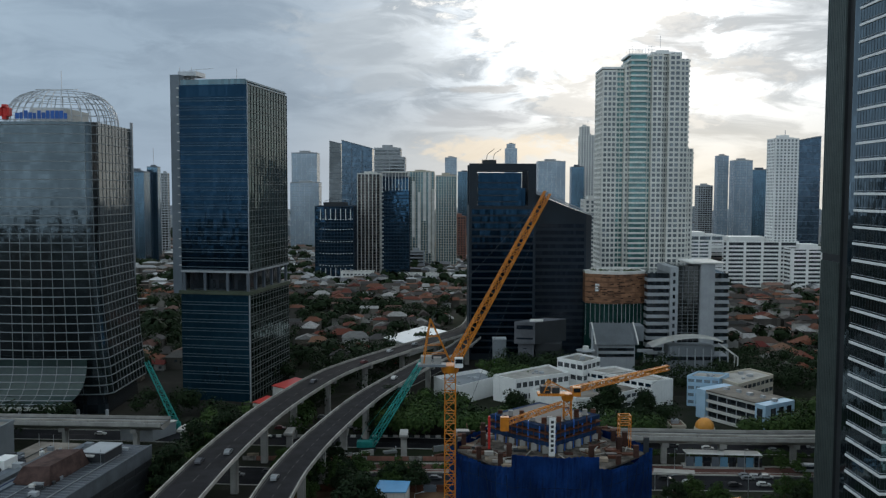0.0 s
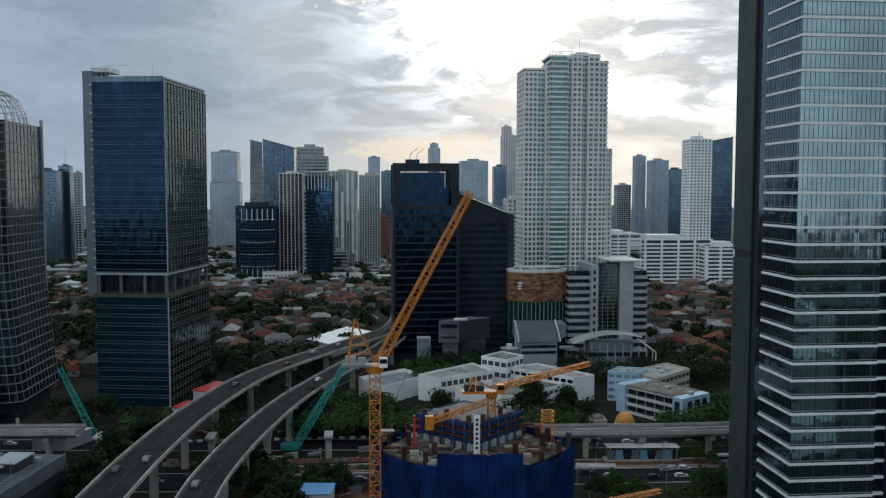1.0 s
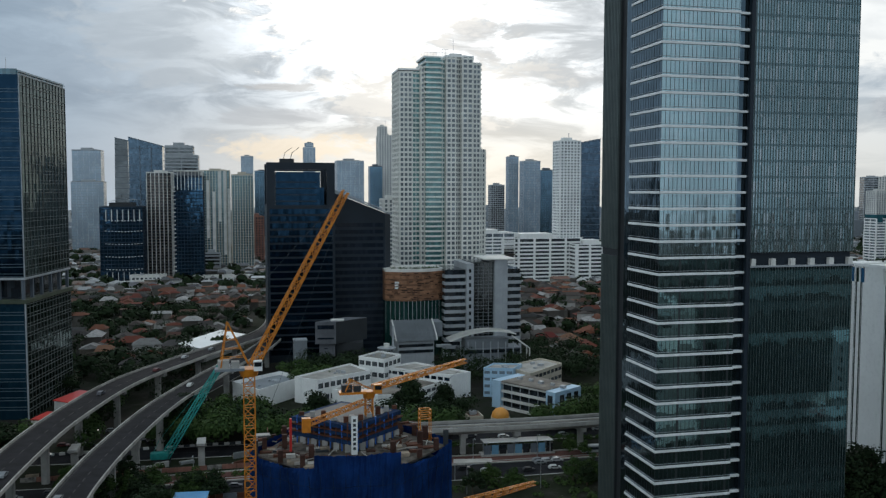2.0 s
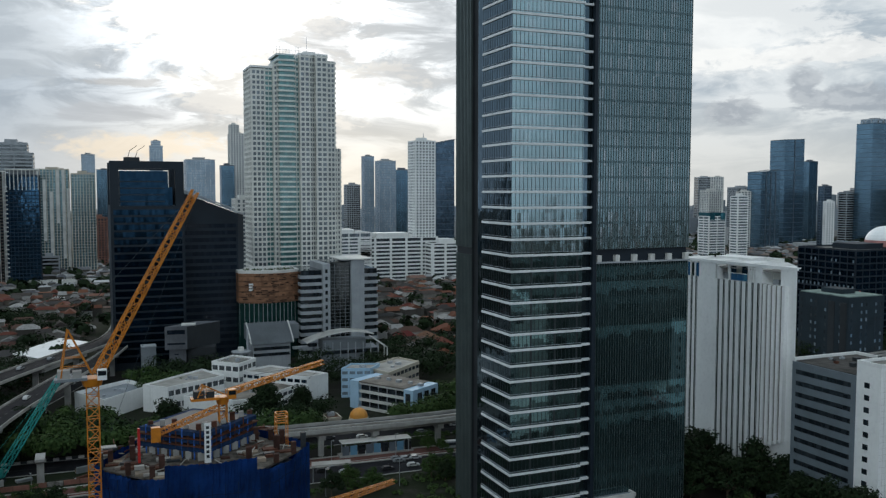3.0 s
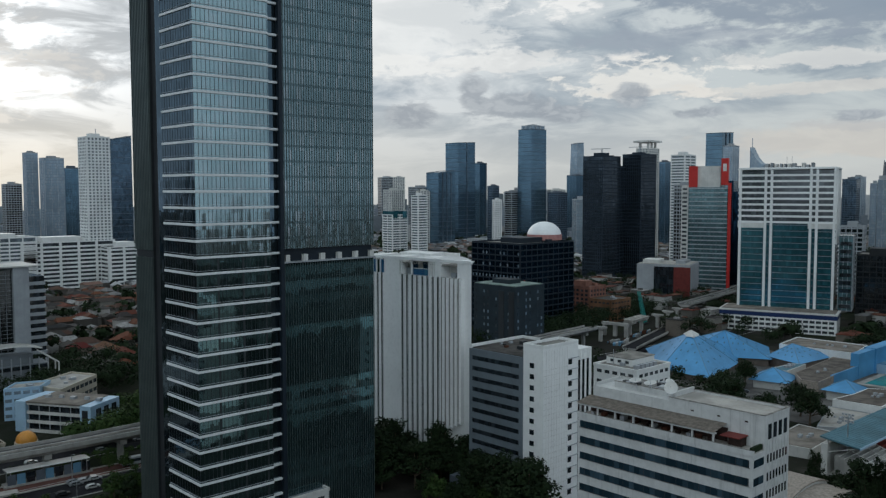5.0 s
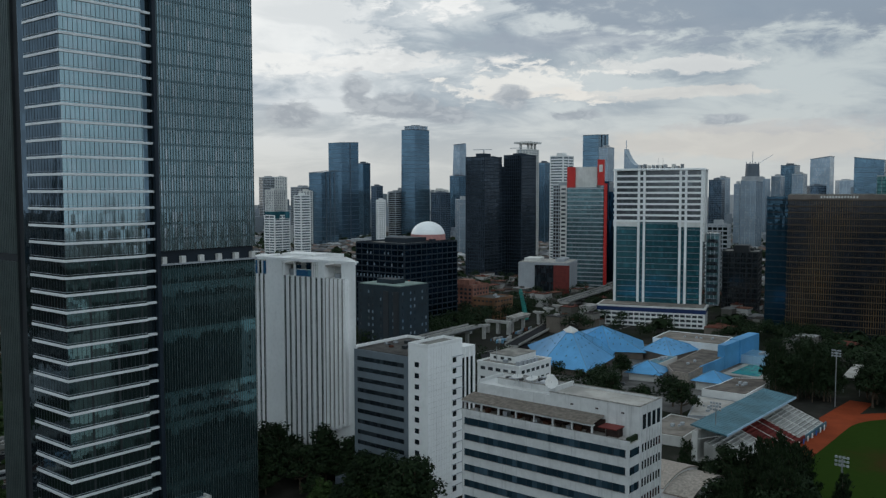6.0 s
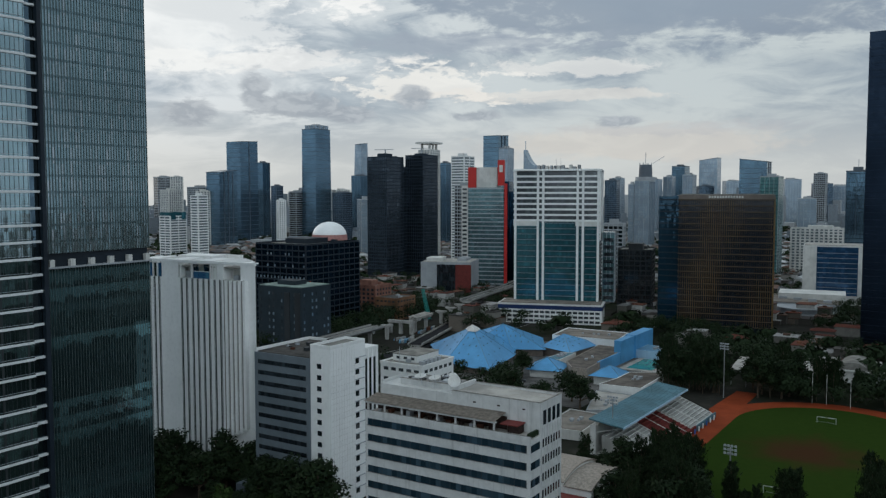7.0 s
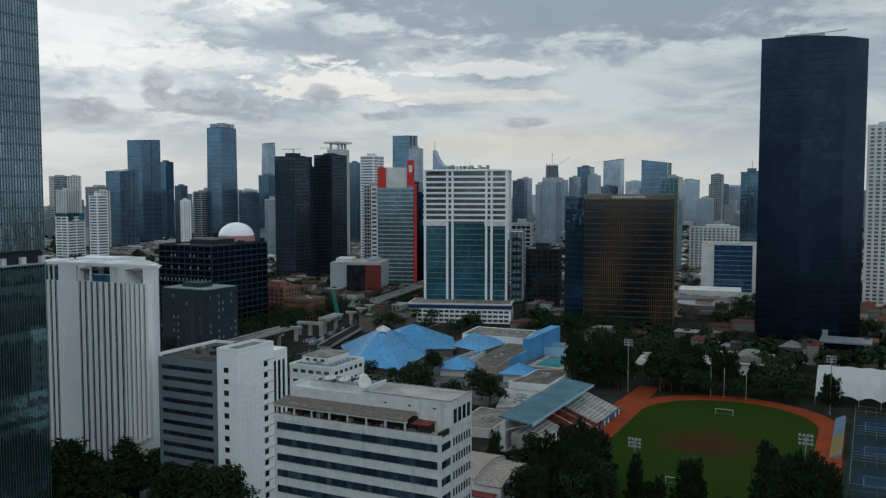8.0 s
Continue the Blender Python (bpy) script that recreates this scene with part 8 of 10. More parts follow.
def red_white_tower():
    t = thing("red_white_tower", "green glass tower with red and white crown panels", "office tower", 738, 440, 0, 18)
    L, D, h = 36.0, 24.0, 100.0
    storeys(t, D, L, 0, h, 4.1, 3.0, M_TEALGREY, M_GREY, M_BLUEGREY, 1.0, .2, .2, .25, D / 2, -L / 2, "w")
    block("crown_panel", t, M_OFFWHITE, 2, -L + 7, h, D, -8, h + 20)
    block("crown_fin", t, M_RED, 0, -8, h, 4, 0, h + 20, "red crown panel")
    block("crown_fin", t, M_RED, -.6, -L - .5, h + 2, 4, -L + 6, h + 27, "red crown panel")
    block("crown_mark", t, M_OFFWHITE, -.75, -L + 1, h + 15, -.5, -L + 4.4, h + 22, "white crown mark")
    block("red_edge", t, M_RED, -1.0, -L - 3.4, 0, 2, -L - .6, h + 4, "red edge panel")
    block("edge_wall", t, M_GLASS_NAVY, 2, -L - 5.0, 0, D, -L - .2, h + 6)
    block("blue_wing", t, M_GLASS_NAVY, 4, -L - 16, 0, D, -L - 5.2, h - 4)
    block("white_wing", t, M_OFFWHITE, 3, .3, 0, D - 2, 7.5, h + 2, "pale narrow side wing")
    for k in range(24):
        block("wing_window", t, M_WINDOW, 2.9, 2.0, 3 + 4.1 * k, 3.2, 6.4, 5 + 4.1 * k)


red_white_tower()


M_SLATE_DARK = matt("dark_slate_cladding", (0.013, 0.021, 0.031), 0.6, 0.25, 0.1)


def dark_cube():
    t = thing("dark_cube_block", "dark square office block with a white dome on the roof", "office building", 440, 410, 0, 0)
    storeys(t, 58, 46, 0, 60, 4.0, 5.6, M_GLASS_NAVY, M_SLATE_DARK, M_SLATE_DARK, 1.0, .2, .6, .3, 26, 0)
    roof_of(t, 58, 46, 60, M_SLATE_DARK, 26, 0, True, 3)
    for i in range(14):
        for k in range(0, 13, 2):
            if (i * 7 + k * 5 + i * k) % 5 < 2:
                block("lit_window", t, M_GLASS_PALE, -3.35, -22 + 3.3 * i, 5 + 4 * k, -3.1, -21 + 3.3 * i, 6.8 + 4 * k)
    t = thing("roof_dome", "white inflated dome on a red ring above a dark block", "dome", 487, 408, 61.2)
    bm = bmesh.new()
    bmesh.ops.create_uvsphere(bm, u_segments=28, v_segments=14, radius=12.5)
    bmesh.ops.delete(bm, geom=[v for v in bm.verts if v.co.z < -.01], context="VERTS")
    for v in bm.verts:
        v.co.z = v.co.z * .82 + 3
    part("dome", bm, M_WHITE_CLEAN, t)
    bm = bmesh.new()
    bmesh.ops.create_cone(bm, segments=32, radius1=13, radius2=12.7, depth=4, cap_ends=True, matrix=Matrix.Translation((0, 0, 2)))
    part("ring", bm, M_PINK, t, "faded red ring")


M_PINK = matt("faded_red_ring", (0.42, 0.20, 0.18), 0.7, 0.2, 0.3)
dark_cube()

M_SLATE_WALL = matt("slate_wall", (0.020, 0.032, 0.041), 0.7, 0.25, 0.1, streak=0.2)
t = thing("dark_grey_block", "dark slate block with small pale windows and a green roof", "office building", 385, 350)
block("wall", t, M_SLATE_WALL, -13, -17, 0, 13, 17, 41)
block("roof", t, matt("pale_green_roof", (0.20, 0.26, 0.235), 0.8, 0.3, 0.2), -12.4, -16.4, 41, 12.4, 16.4, 41.5)
block("roof_house", t, M_SLATE_WALL, -6, -6, 41.5, 4, 8, 44)
for z0, z1, u0, u1 in ((0, 24, 0, 4), (20, 30, 8, 12)):
    block("bay_frame", t, M_DARK, -13.3, -16 + u0, 2, -12.9, -16 + u1, 38)
r = random.Random(71)
pane = box_mesh("window", -.12, -.55, 0, .2, .55, 1.7, M_GLASS_PALE)
dim = box_mesh("window", -.12, -.55, 0, .2, .55, 1.7, M_WINDOW)
for k in range(9):
    for j in range(10):
        if j % 3 != 2:
            piece("window", pane if r.random() < .35 else dim, t, -13, -15 + 3.3 * j, 4 + 4 * k)
        if j < 7 and j % 3 != 1:
            piece("window", pane if r.random() < .45 else dim, t, -10.5 + 3.5 * j, -17, 4 + 4 * k, math.pi / 2)
t = thing("red_panel_hall", "grey hall with a dark red side panel", "hall", 664, 415, 0, 20)
block("wall", t, M_GREY, -14, -22, 0, 26, 24, 33)
block("red_panel", t, M_RED_SHEET, -14.3, -22.2, 3, -13.8, -8, 31)
block("dark_glazing", t, M_GLASS_DARK, -14.25, -8, 3, -13.8, 9, 31)
block("roof_house", t, M_OFFWHITE, -8, 6, 33, 12, 20, 36.5)
block("roof", t, M_PALE_ROOF, -13, -21, 33, 25, 23, 33.5)
for k in range(3):
    block("vent", t, M_GREY, -6 + 9 * k, -16, 33.5, 0 + 9 * k, -8, 36)
M_GLASS_ROYAL = glass("royal_blue_glass", (0.025, 0.085, 0.18), 0.1, 0.45, 1.6, pane=(2.4, 4.2), vary=0.4, tilt=0.006)
t = thing("white_blue_block", "white-framed block with a blue glass front", "office building", 792, 110, 0, 6)
block("wall", t, M_OFFWHITE, 0, -26, 0, 34, 26, 50)
block("glazing", t, M_GLASS_ROYAL, -.4, -17, 8, .3, 15, 49)
for k in range(9):
    block("mullion_rail", t, M_MIDGREY, -.55, -17, 10 + 4.2 * k, .1, 15, 10.5 + 4.2 * k)
block("roof", t, M_PALE_ROOF, 1, -25, 50, 33, 25, 50.6)
t = thing("round_mall", "low pale shopping hall with a round terrace", "mall", 704, 120, 0, 8)
block("wall", t, M_GREY, 10, -28, 0, 70, 34, 9)
block("roof", t, M_STAINED, 10.5, -27, 9, 69, 33, 9.5)
block("upper_wall", t, M_OFFWHITE, 34, -30, 9.5, 66, 20, 14)
for k, (r, z) in enumerate(((21, 0), (19, 4.2))):
    bm = bmesh.new()
    bmesh.ops.create_cone(bm, segments=40, radius1=r, radius2=r, depth=3, cap_ends=True, matrix=Matrix.Translation((0, 0, z + 1.5)))
    part("terrace", bm, M_MIDGREY, t)
    bm = bmesh.new()
    bmesh.ops.create_cone(bm, segments=40, radius1=r + .8, radius2=r + .8, depth=.9, cap_ends=True, matrix=Matrix.Translation((0, 0, z + 3.5)))
    part("terrace_edge", bm, M_GREY, t)
for k in range(9):
    block("roof_unit", t, M_GREY, 14 + 6 * k, -20 + 11 * (k % 4), 9.5, 18 + 6 * k, -14 + 11 * (k % 4), 11.4)
tower("grey", "mixed grey office block with a pale side", 752, 292, 20, 18, 66, 15, "office_block", group="")
tower("dark", "dark office block with pale floor edges", 662, 238, 36, 26, 50, 15, "office_block", group="")
tower("white_bands", "white terraced office block", 800, 330, 50, 40, 60, 15, "office_block", group="")
tower("brick", "brick-red apartment block with balconies", 532, 406, 20, 26, 24, 0, "apartment_block", group="")
low_block("orange_house_block", "orange-brown townhouse with tiled roof", 520, 372, 545, 392, 16, M_BROWN, M_ROOFS, 4)

# ---------------------------------------------------------------- the skyline, west to east
def shaped_tower(label, x, y, w, d, tops, taper=1.0, mat=None, fin=0, spikes=0):
    """A smooth far glass tower: four top heights (a slanted roof), narrowing upwards, faint floor lines, optional crown spikes."""
    t = thing("office_tower", label, "tower", x, y, 0, 0, "skyline towers")
    bm = bmesh.new()
    c = ((-w / 2, -d / 2), (w / 2, -d / 2), (w / 2, d / 2), (-w / 2, d / 2))
    lo, hi = [bm.verts.new((a, b, 0)) for a, b in c], [bm.verts.new((a * taper, b * taper, z)) for (a, b), z in zip(c, tops)]
    for i in range(4):
        bm.faces.new((lo[i], lo[(i + 1) % 4], hi[(i + 1) % 4], hi[i]))
    bm.faces.new(hi)
    part("glazing", bm, mat or M_GLASS_BLUE, t)
    bm = bmesh.new()
    top = min(tops)
    for k in range(int(top / 8)):
        z = 8 * k + 4
        s = 1 + (taper - 1) * z / top
        box(bm, -w / 2 * s - .1, -d / 2 * s - .1, z, w / 2 * s + .1, d / 2 * s + .1, z + .5)
    part("floor_line", bm, M_BLUEGREY, t)["kind"] = "stuff"
    for i in range(4):
        j = (i + 1) % 4
        bm = bmesh.new()
        bar(bm, (c[i][0] * taper, c[i][1] * taper, tops[i]), (c[j][0] * taper, c[j][1] * taper, tops[j]), .7)
        part("roof_edge", bm, M_BLUEGREY, t)
    for k in range(fin):
        u = (k + 1) / (fin + 1)
        block("vertical_fin", t, M_BLUEGREY, -w / 2 + w * u - .5, -d / 2 - .8, 0, -w / 2 + w * u + .5, -d / 2 + .4, top)
    for k in range(spikes):
        a = math.tau * k / spikes
        px, py = w * .46 * taper * math.cos(a), d * .46 * taper * math.sin(a)
        block("crown_spike", t, M_GREY, px - .8, py - .8, max(tops), px + .8, py + .8, max(tops) + 6)
    return t


tower("blue", "blue glass office tower with a flat top", -403, 1130, 34, 28, 121)
tower("blue", "narrow blue glass tower with a mast", -388, 1160, 14, 12, 128)
tower("grey", "slim grey tower far behind", -413, 1285, 10, 8, 122)
tower("blue", "pale stepped base block of a far tower", -330, 1180, 60, 30, 30)
tower("pale", "pale hazy glass tower", -235, 1482, 43, 34, 161)
tower("pale", "lower pale glass tower behind others", -222, 1400, 46, 30, 110)
shaped_tower("grey slab tower with a sharp top", -166, 1340, 22, 16, (174, 170, 170, 174), .8, M_GLASS_GREY)
shaped_tower("dark slate glass tower with a slanted shoulder", -127, 1294, 45, 36, (172, 160, 160, 172), mat=M_GLASS_STEEL, fin=2)
tower("grey_bands", "grey tower with a stepped crown", -70, 1148, 40, 32, 141)
tower("grey_bands", "grey crown block over a taller tower", -73, 1150, 34, 26, 153)
tower("brown_flats", "brown-grey apartment tower with ribbed balconies", -83, 976, 26, 21, 116, 0, "apartment_tower")
t = tower("navy", "dark glass apartment tower with a pale crown frame", -52, 958, 30, 24, 112, 0, "apartment_tower", crown=False)
for k in range(9):
    block("crown_column", t, M_OFFWHITE, -14.8 + 3.6 * k, -12.6, 98, -14.1 + 3.6 * k, -11.8, 118)
block("crown_beam", t, M_OFFWHITE, -15.2, -12.8, 117.4, 15.2, 12.6, 118.6)
block("crown_core", t, M_MIDGREY, -12, -10, 112, 12, 10, 117.4)
for k in range(22):
    block("balcony", t, M_OFFWHITE, -16.4, -12.4, 8 + 4.4 * k, -13.2, -11.4, 9.2 + 4.4 * k)
t = tower("navy", "dark hotel tower with pale ledges and a curved top", -117, 943, 42, 31, 80, 0, "hotel_tower", crown=False)
for z in (17, 30, 43, 56, 67):
    for k in range(12):
        block("pale_ledge", t, M_OFFWHITE, -15.6 + 3.1 * k, -16.4, z - .8 * math.sin(math.pi * k / 11), -14.2 + 3.1 * k, -15.6, z + .7 - .8 * math.sin(math.pi * k / 11))
for k in range(7):
    block("pale_column", t, M_OFFWHITE, -15 + 5.4 * k, -16.3, 66, -14.2 + 5.4 * k, -15.4, 78)
    block("foot_column", t, M_OFFWHITE, -15 + 5.4 * k, -16.3, 2, -14.4 + 5.4 * k, -15.4, 14)
bm = bmesh.new()
arc = [[bm.verts.new((-13 + 26 * i / 10, y, 84 + 4.5 * math.sin(math.pi * (.15 + .5 * i / 10)))) for i in range(11)] for y in (-14, 12)]
for i in range(10):
    bm.faces.new((arc[0][i], arc[0][i + 1], arc[1][i + 1], arc[1][i]))
bmesh.ops.solidify(bm, geom=bm.faces[:], thickness=.8)
part("curved_roof", bm, M_GREY, t)
block("roof_house", t, M_DARK, -12, -12, 80, 12, 10, 85)
t = tower("teal_flats", "white and teal glass apartment tower", -28, 1100, 34, 40, 121, 0, "apartment_tower")
for x, z0, z1 in ((-16, 10, 121), (-9, 40, 110), (-2, 10, 96), (5, 60, 121), (11, 20, 121), (16, 10, 100)):
    block("white_strip", t, M_OFFWHITE, x - 1.6, -20.8, z0, x + 1.6, -19.8, z1)
tower("teal_flats", "cream ribbed apartment tower beside teal glass", 4, 1090, 26, 36, 116, 0, "apartment_tower")
tower("grey_bands", "small grey office block with a pale stair wall", -32, 1040, 19, 16, 24, 0, "low_block")
tower("brick", "far brick-red apartment flats", 22, 1190, 20, 16, 62, 0, "apartment_block")
for x, w in ((-90, 34), (-35, 26), (-5, 26)):
    low_block("white_villa", "white villa with a dark flat roof and tall windows", x - w / 2, 905, x + w / 2, 917, 12 if w > 30 else 10, M_OFFWHITE, M_ROOFDECK, 2, sides="s")
tower("pale", "slim grey tower far away", 18, 2000, 27, 22, 174)
tower("blue", "dark blue slab far away", 42, 1700, 26, 22, 135)
tower("pale", "tapering grey tower far away", 164, 2094, 28, 23, 200)
tower("pale", "tapering top of a far grey tower", 164, 2096, 20, 18, 211)
tower("pale", "white far tower with a slanted roof", 185, 1489, 46, 37, 148)
tower("blue", "blue far tower behind a white one", 235, 1520, 22, 20, 140)
tower("off_flats", "white tapering tower with a pointed top", 263, 1578, 30, 25, 198)
tower("off_flats", "pointed upper stage of a white tower", 257, 1578, 16, 18, 214)
tower("off_flats", "white apartment slab behind the black towers", 120, 700, 14, 16, 90, 0, "apartment_tower")
tower("white_flats", "white apartment tower with narrow windows", 350, 893, 24, 22, 151, 0, "apartment_tower")
tower("pale", "grey-white twin tower far away", 429, 1333, 17, 14, 152)
tower("pale", "second grey-white twin tower", 440, 1278, 27, 21, 143)
tower("blue", "plain dark blue slab tower", 549, 1503, 30, 24, 135)
shaped_tower("blue glass tower with a slanted roof", 462, 1104, 30, 22, (162, 168, 168, 162), .98, M_GLASS_STEEL)
tower("grey", "grey far apartment slab", 462, 1530, 26, 18, 108)
tower("white_ribbon", "long white hospital-like block with window bands", 318, 905, 92, 50, 46, 0, "white_block")
tower("white_ribbon", "white stepped annex of the long block", 372, 880, 46, 40, 40, 0, "white_block")
tower("white_bands", "white stepped parking block", 262, 900, 50, 40, 52, 0, "white_block")
tower("off_flats", "pale apartment block far away", 1094, 1302, 31, 25, 98, 0, "apartment_tower")
t = tower("white_bands", "white apartment block with green roof caps", 806, 956, 28, 22, 62, 0, "apartment_tower", crown=False)
for x in (-9, 9):
    block("green_cap", t, M_GLASS_TEAL, x - 4, -11.6, 58, x + 4, 11.6, 68, "green roof cap")
tower("white_bands", "white arched apartment block", 799, 895, 17, 14, 90, 0, "apartment_tower")
tower("grey", "grey apartment blocks in a cluster", 1190, 1330, 40, 30, 104, 0, "apartment_tower")
shaped_tower("deep blue glass tower in a cluster of three", 1026, 1094, 39, 31, (128, 132, 132, 128), fin=3)
shaped_tower("tallest deep blue glass tower of the cluster", 1121, 1142, 43, 34, (184, 186, 186, 184), fin=1)
tower("blue", "slim deep blue glass tower of the cluster", 1218, 1186, 20, 18, 150)
tower("steel", "blue-grey slab tower far away", 1018, 961, 15, 12, 104)
tower("grey_bands", "plain grey far slab", 1261, 1140, 22, 18, 95)
shaped_tower("tall blue-grey glass tower with a crown", 1287, 1111, 46, 36, (215, 215, 215, 215), .94, spikes=10)
tower("pale", "crown stage of the tall blue-grey tower", 1289, 1111, 36, 28, 222)
tower("steel", "blue-grey low tower with a white side", 1241, 1010, 29, 23, 93)
shaped_tower("tapering grey-blue tower far away", 1421, 1105, 32, 24, (192, 195, 195, 192), .66, M_GLASS_PALE)
tower("blue", "broad lower stage of the tapering tower", 1404, 1094, 31, 24, 127)
tower("black", "black twin tower with upright ribs", 774, 568, 32, 26, 133)
tower("black", "second black twin tower with upright ribs", 822, 552, 30, 24, 136)
tower("black", "black link block between the twin towers", 800, 566, 16, 12, 122)
for x, y, z in ((774, 568, 133), (822, 552, 136)):
    t = thing("roof_cradle", "window-cleaning cradle arm on a tower roof", "cradle", x, y, z, 0, "roof cradles")
    bm = bmesh.new()
    bar(bm, (0, 0, 0), (0, 0, 9), .7)
    bar(bm, (-9, 8, 9), (7, -6, 9.6), .5)
    part("arm", bm, M_STEEL, t)
t = tower("off_flats", "white office tower under a flat roof plate", 962, 634, 24, 19, 150, crown=False)
block("roof_plate", t, M_OFFWHITE, -15, -12, 158.6, 15, 12, 161)
for x, y in ((-8, -6), (8, -6), (-8, 6), (0, -6)):
    block("plate_column", t, M_OFFWHITE, x - 1.2, y - 1.2, 150, x + 1.2, y + 1.2, 158.6)
tower("blue", "plain blue far slab tower", 1268, 802, 19, 15, 144)
tower("white_bands", "white banded office tower", 984, 595, 26, 20, 141)
tower("grey", "grey slab beside the green glass tower", 780, 470, 16, 14, 102)
shaped_tower("tall blue far tower with a flat top", 1487, 824, 42, 34, (203, 205, 205, 203), .97, fin=2)
tower("pale", "pale stepped far tower", 1321, 711, 22, 17, 169)
tower("pale", "slim pale far tower", 1774, 682, 25, 20, 123)
tower("pale", "grey far slab tower", 1408, 516, 12, 10, 107)
tower("pale", "pale tower with a round head under construction", 1368, 480, 30, 24, 112)
t = thing("round_head_stage", "round unfinished head stage of a pale far tower", "tower", 1370, 480, 111)
bm = bmesh.new()
bmesh.ops.create_cone(bm, segments=24, radius1=16, radius2=16, depth=8, cap_ends=True, matrix=Matrix.Translation((0, 0, 4)))
part("lower_drum", bm, M_GREY, t)
bm = bmesh.new()
bmesh.ops.create_cone(bm, segments=24, radius1=11, radius2=10, depth=20, cap_ends=True, matrix=Matrix.Translation((0, 0, 18)))
part("upper_drum", bm, M_BLUEGREY, t)
bm = bmesh.new()
for a in range(8):
    bar(bm, (10 * math.cos(a * .785), 10 * math.sin(a * .785), 28), (10 * math.cos(a * .785), 10 * math.sin(a * .785), 31), .5)
bar(bm, (0, 0, 28), (0, 0, 48), .5)
bar(bm, (6, -10, 30), (22, -24, 42), .4)
part("crane_rig", bm, M_STEEL, t)
tower("pale", "stepped pale far tower", 1428, 459, 19, 15, 119)
tower("blue", "blue tower with a flat crown", 1529, 471, 29, 23, 139)
tower("pale", "stepped pale tower beside the blue one", 1438, 428, 22, 17, 122)
shaped_tower("far pale tower with a stepped pointed top", 1736, 476, 30, 37, (161, 161, 156, 156), .95, M_GLASS_PALE)
shaped_tower("blue-grey far slab with a slanted top", 1464, 328, 35, 43, (143, 143, 148, 148), fin=2)
tower("teal", "dark green glass office block", 979, 202, 24, 19, 111)
tower("grey", "plain grey far tower", 1877, 294, 27, 22, 130)
tower("blue", "blue glass tower with a spiked roof", 894, 107, 23, 18, 114)
tower("off_flats", "white apartment tower behind the black tower", 800, -8, 34, 27, 149, 0, "apartment_tower")
tower("off_flats", "row of white apartment blocks", 1038, 160, 30, 60, 54, 0, "apartment_block")
tower("off_flats", "white apartment block in a row", 1060, 90, 26, 50, 50, 0, "apartment_block")
tower("white_bands", "white terraced block in a row", 1000, 235, 40, 46, 48, 0, "apartment_block")

t = thing("sail_tower", "curved blue sail-shaped far tower", "tower", 1699, 851, 0, 0, "skyline towers")
bm = bmesh.new()
lo, hi = [], []
for i in range(9):
    u = i / 8
    z = 150 + 36 * (1 - u) ** 2
    for s, l in ((-10, lo), (10, hi)):
        l.append((bm.verts.new((-s, 16 - 32 * u, 0)), bm.verts.new((-s, 16 - 32 * u, z))))
for i in range(8):
    for l in (lo, hi):
        bm.faces.new((l[i][0], l[i + 1][0], l[i + 1][1], l[i][1]))
    bm.faces.new((lo[i][1], lo[i + 1][1], hi[i + 1][1], hi[i][1]))
bm.faces.new((lo[0][0], lo[0][1], hi[0][1], hi[0][0]))
bm.faces.new((lo[8][0], lo[8][1], hi[8][1], hi[8][0]))
bar(bm, (0, 16, 150), (0, 16, 205), .8)
bmesh.ops.recalc_face_normals(bm, faces=bm.faces[:])
part("glazing", bm, M_GLASS_PALE, t)

def eastern_skyline():
    """Small towers between the named ones, with haze put into their colours."""
    r = random.Random(77)
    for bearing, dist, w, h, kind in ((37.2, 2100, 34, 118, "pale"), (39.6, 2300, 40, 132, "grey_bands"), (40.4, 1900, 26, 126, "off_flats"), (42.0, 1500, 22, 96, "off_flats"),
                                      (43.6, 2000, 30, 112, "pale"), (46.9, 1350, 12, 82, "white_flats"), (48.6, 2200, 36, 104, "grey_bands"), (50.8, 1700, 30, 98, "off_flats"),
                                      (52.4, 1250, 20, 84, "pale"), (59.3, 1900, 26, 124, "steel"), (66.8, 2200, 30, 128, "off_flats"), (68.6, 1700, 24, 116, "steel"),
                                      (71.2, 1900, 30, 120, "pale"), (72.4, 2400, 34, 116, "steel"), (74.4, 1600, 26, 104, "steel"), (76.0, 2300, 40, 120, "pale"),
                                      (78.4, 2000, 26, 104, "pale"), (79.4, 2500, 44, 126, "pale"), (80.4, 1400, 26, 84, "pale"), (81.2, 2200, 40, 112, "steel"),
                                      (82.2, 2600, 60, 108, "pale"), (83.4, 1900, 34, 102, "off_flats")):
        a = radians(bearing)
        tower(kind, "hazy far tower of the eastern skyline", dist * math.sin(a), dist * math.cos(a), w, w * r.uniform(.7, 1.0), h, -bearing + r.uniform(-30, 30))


eastern_skyline()

# thin masts on far roofs
for x, y, z, h in ((-388, 1160, 128, 26), (263, 1578, 214, 14), (352, 893, 151, 10), (894, 107, 114, 12), (774, 568, 133, 8)):
    t = thing("roof_mast", "thin steel mast on a tower roof", "mast", x, y, z, 0, "roof masts")
    bm = bmesh.new()
    bar(bm, (0, 0, 0), (0, 0, h), .35)
    part("pole", bm, M_STEEL, t)


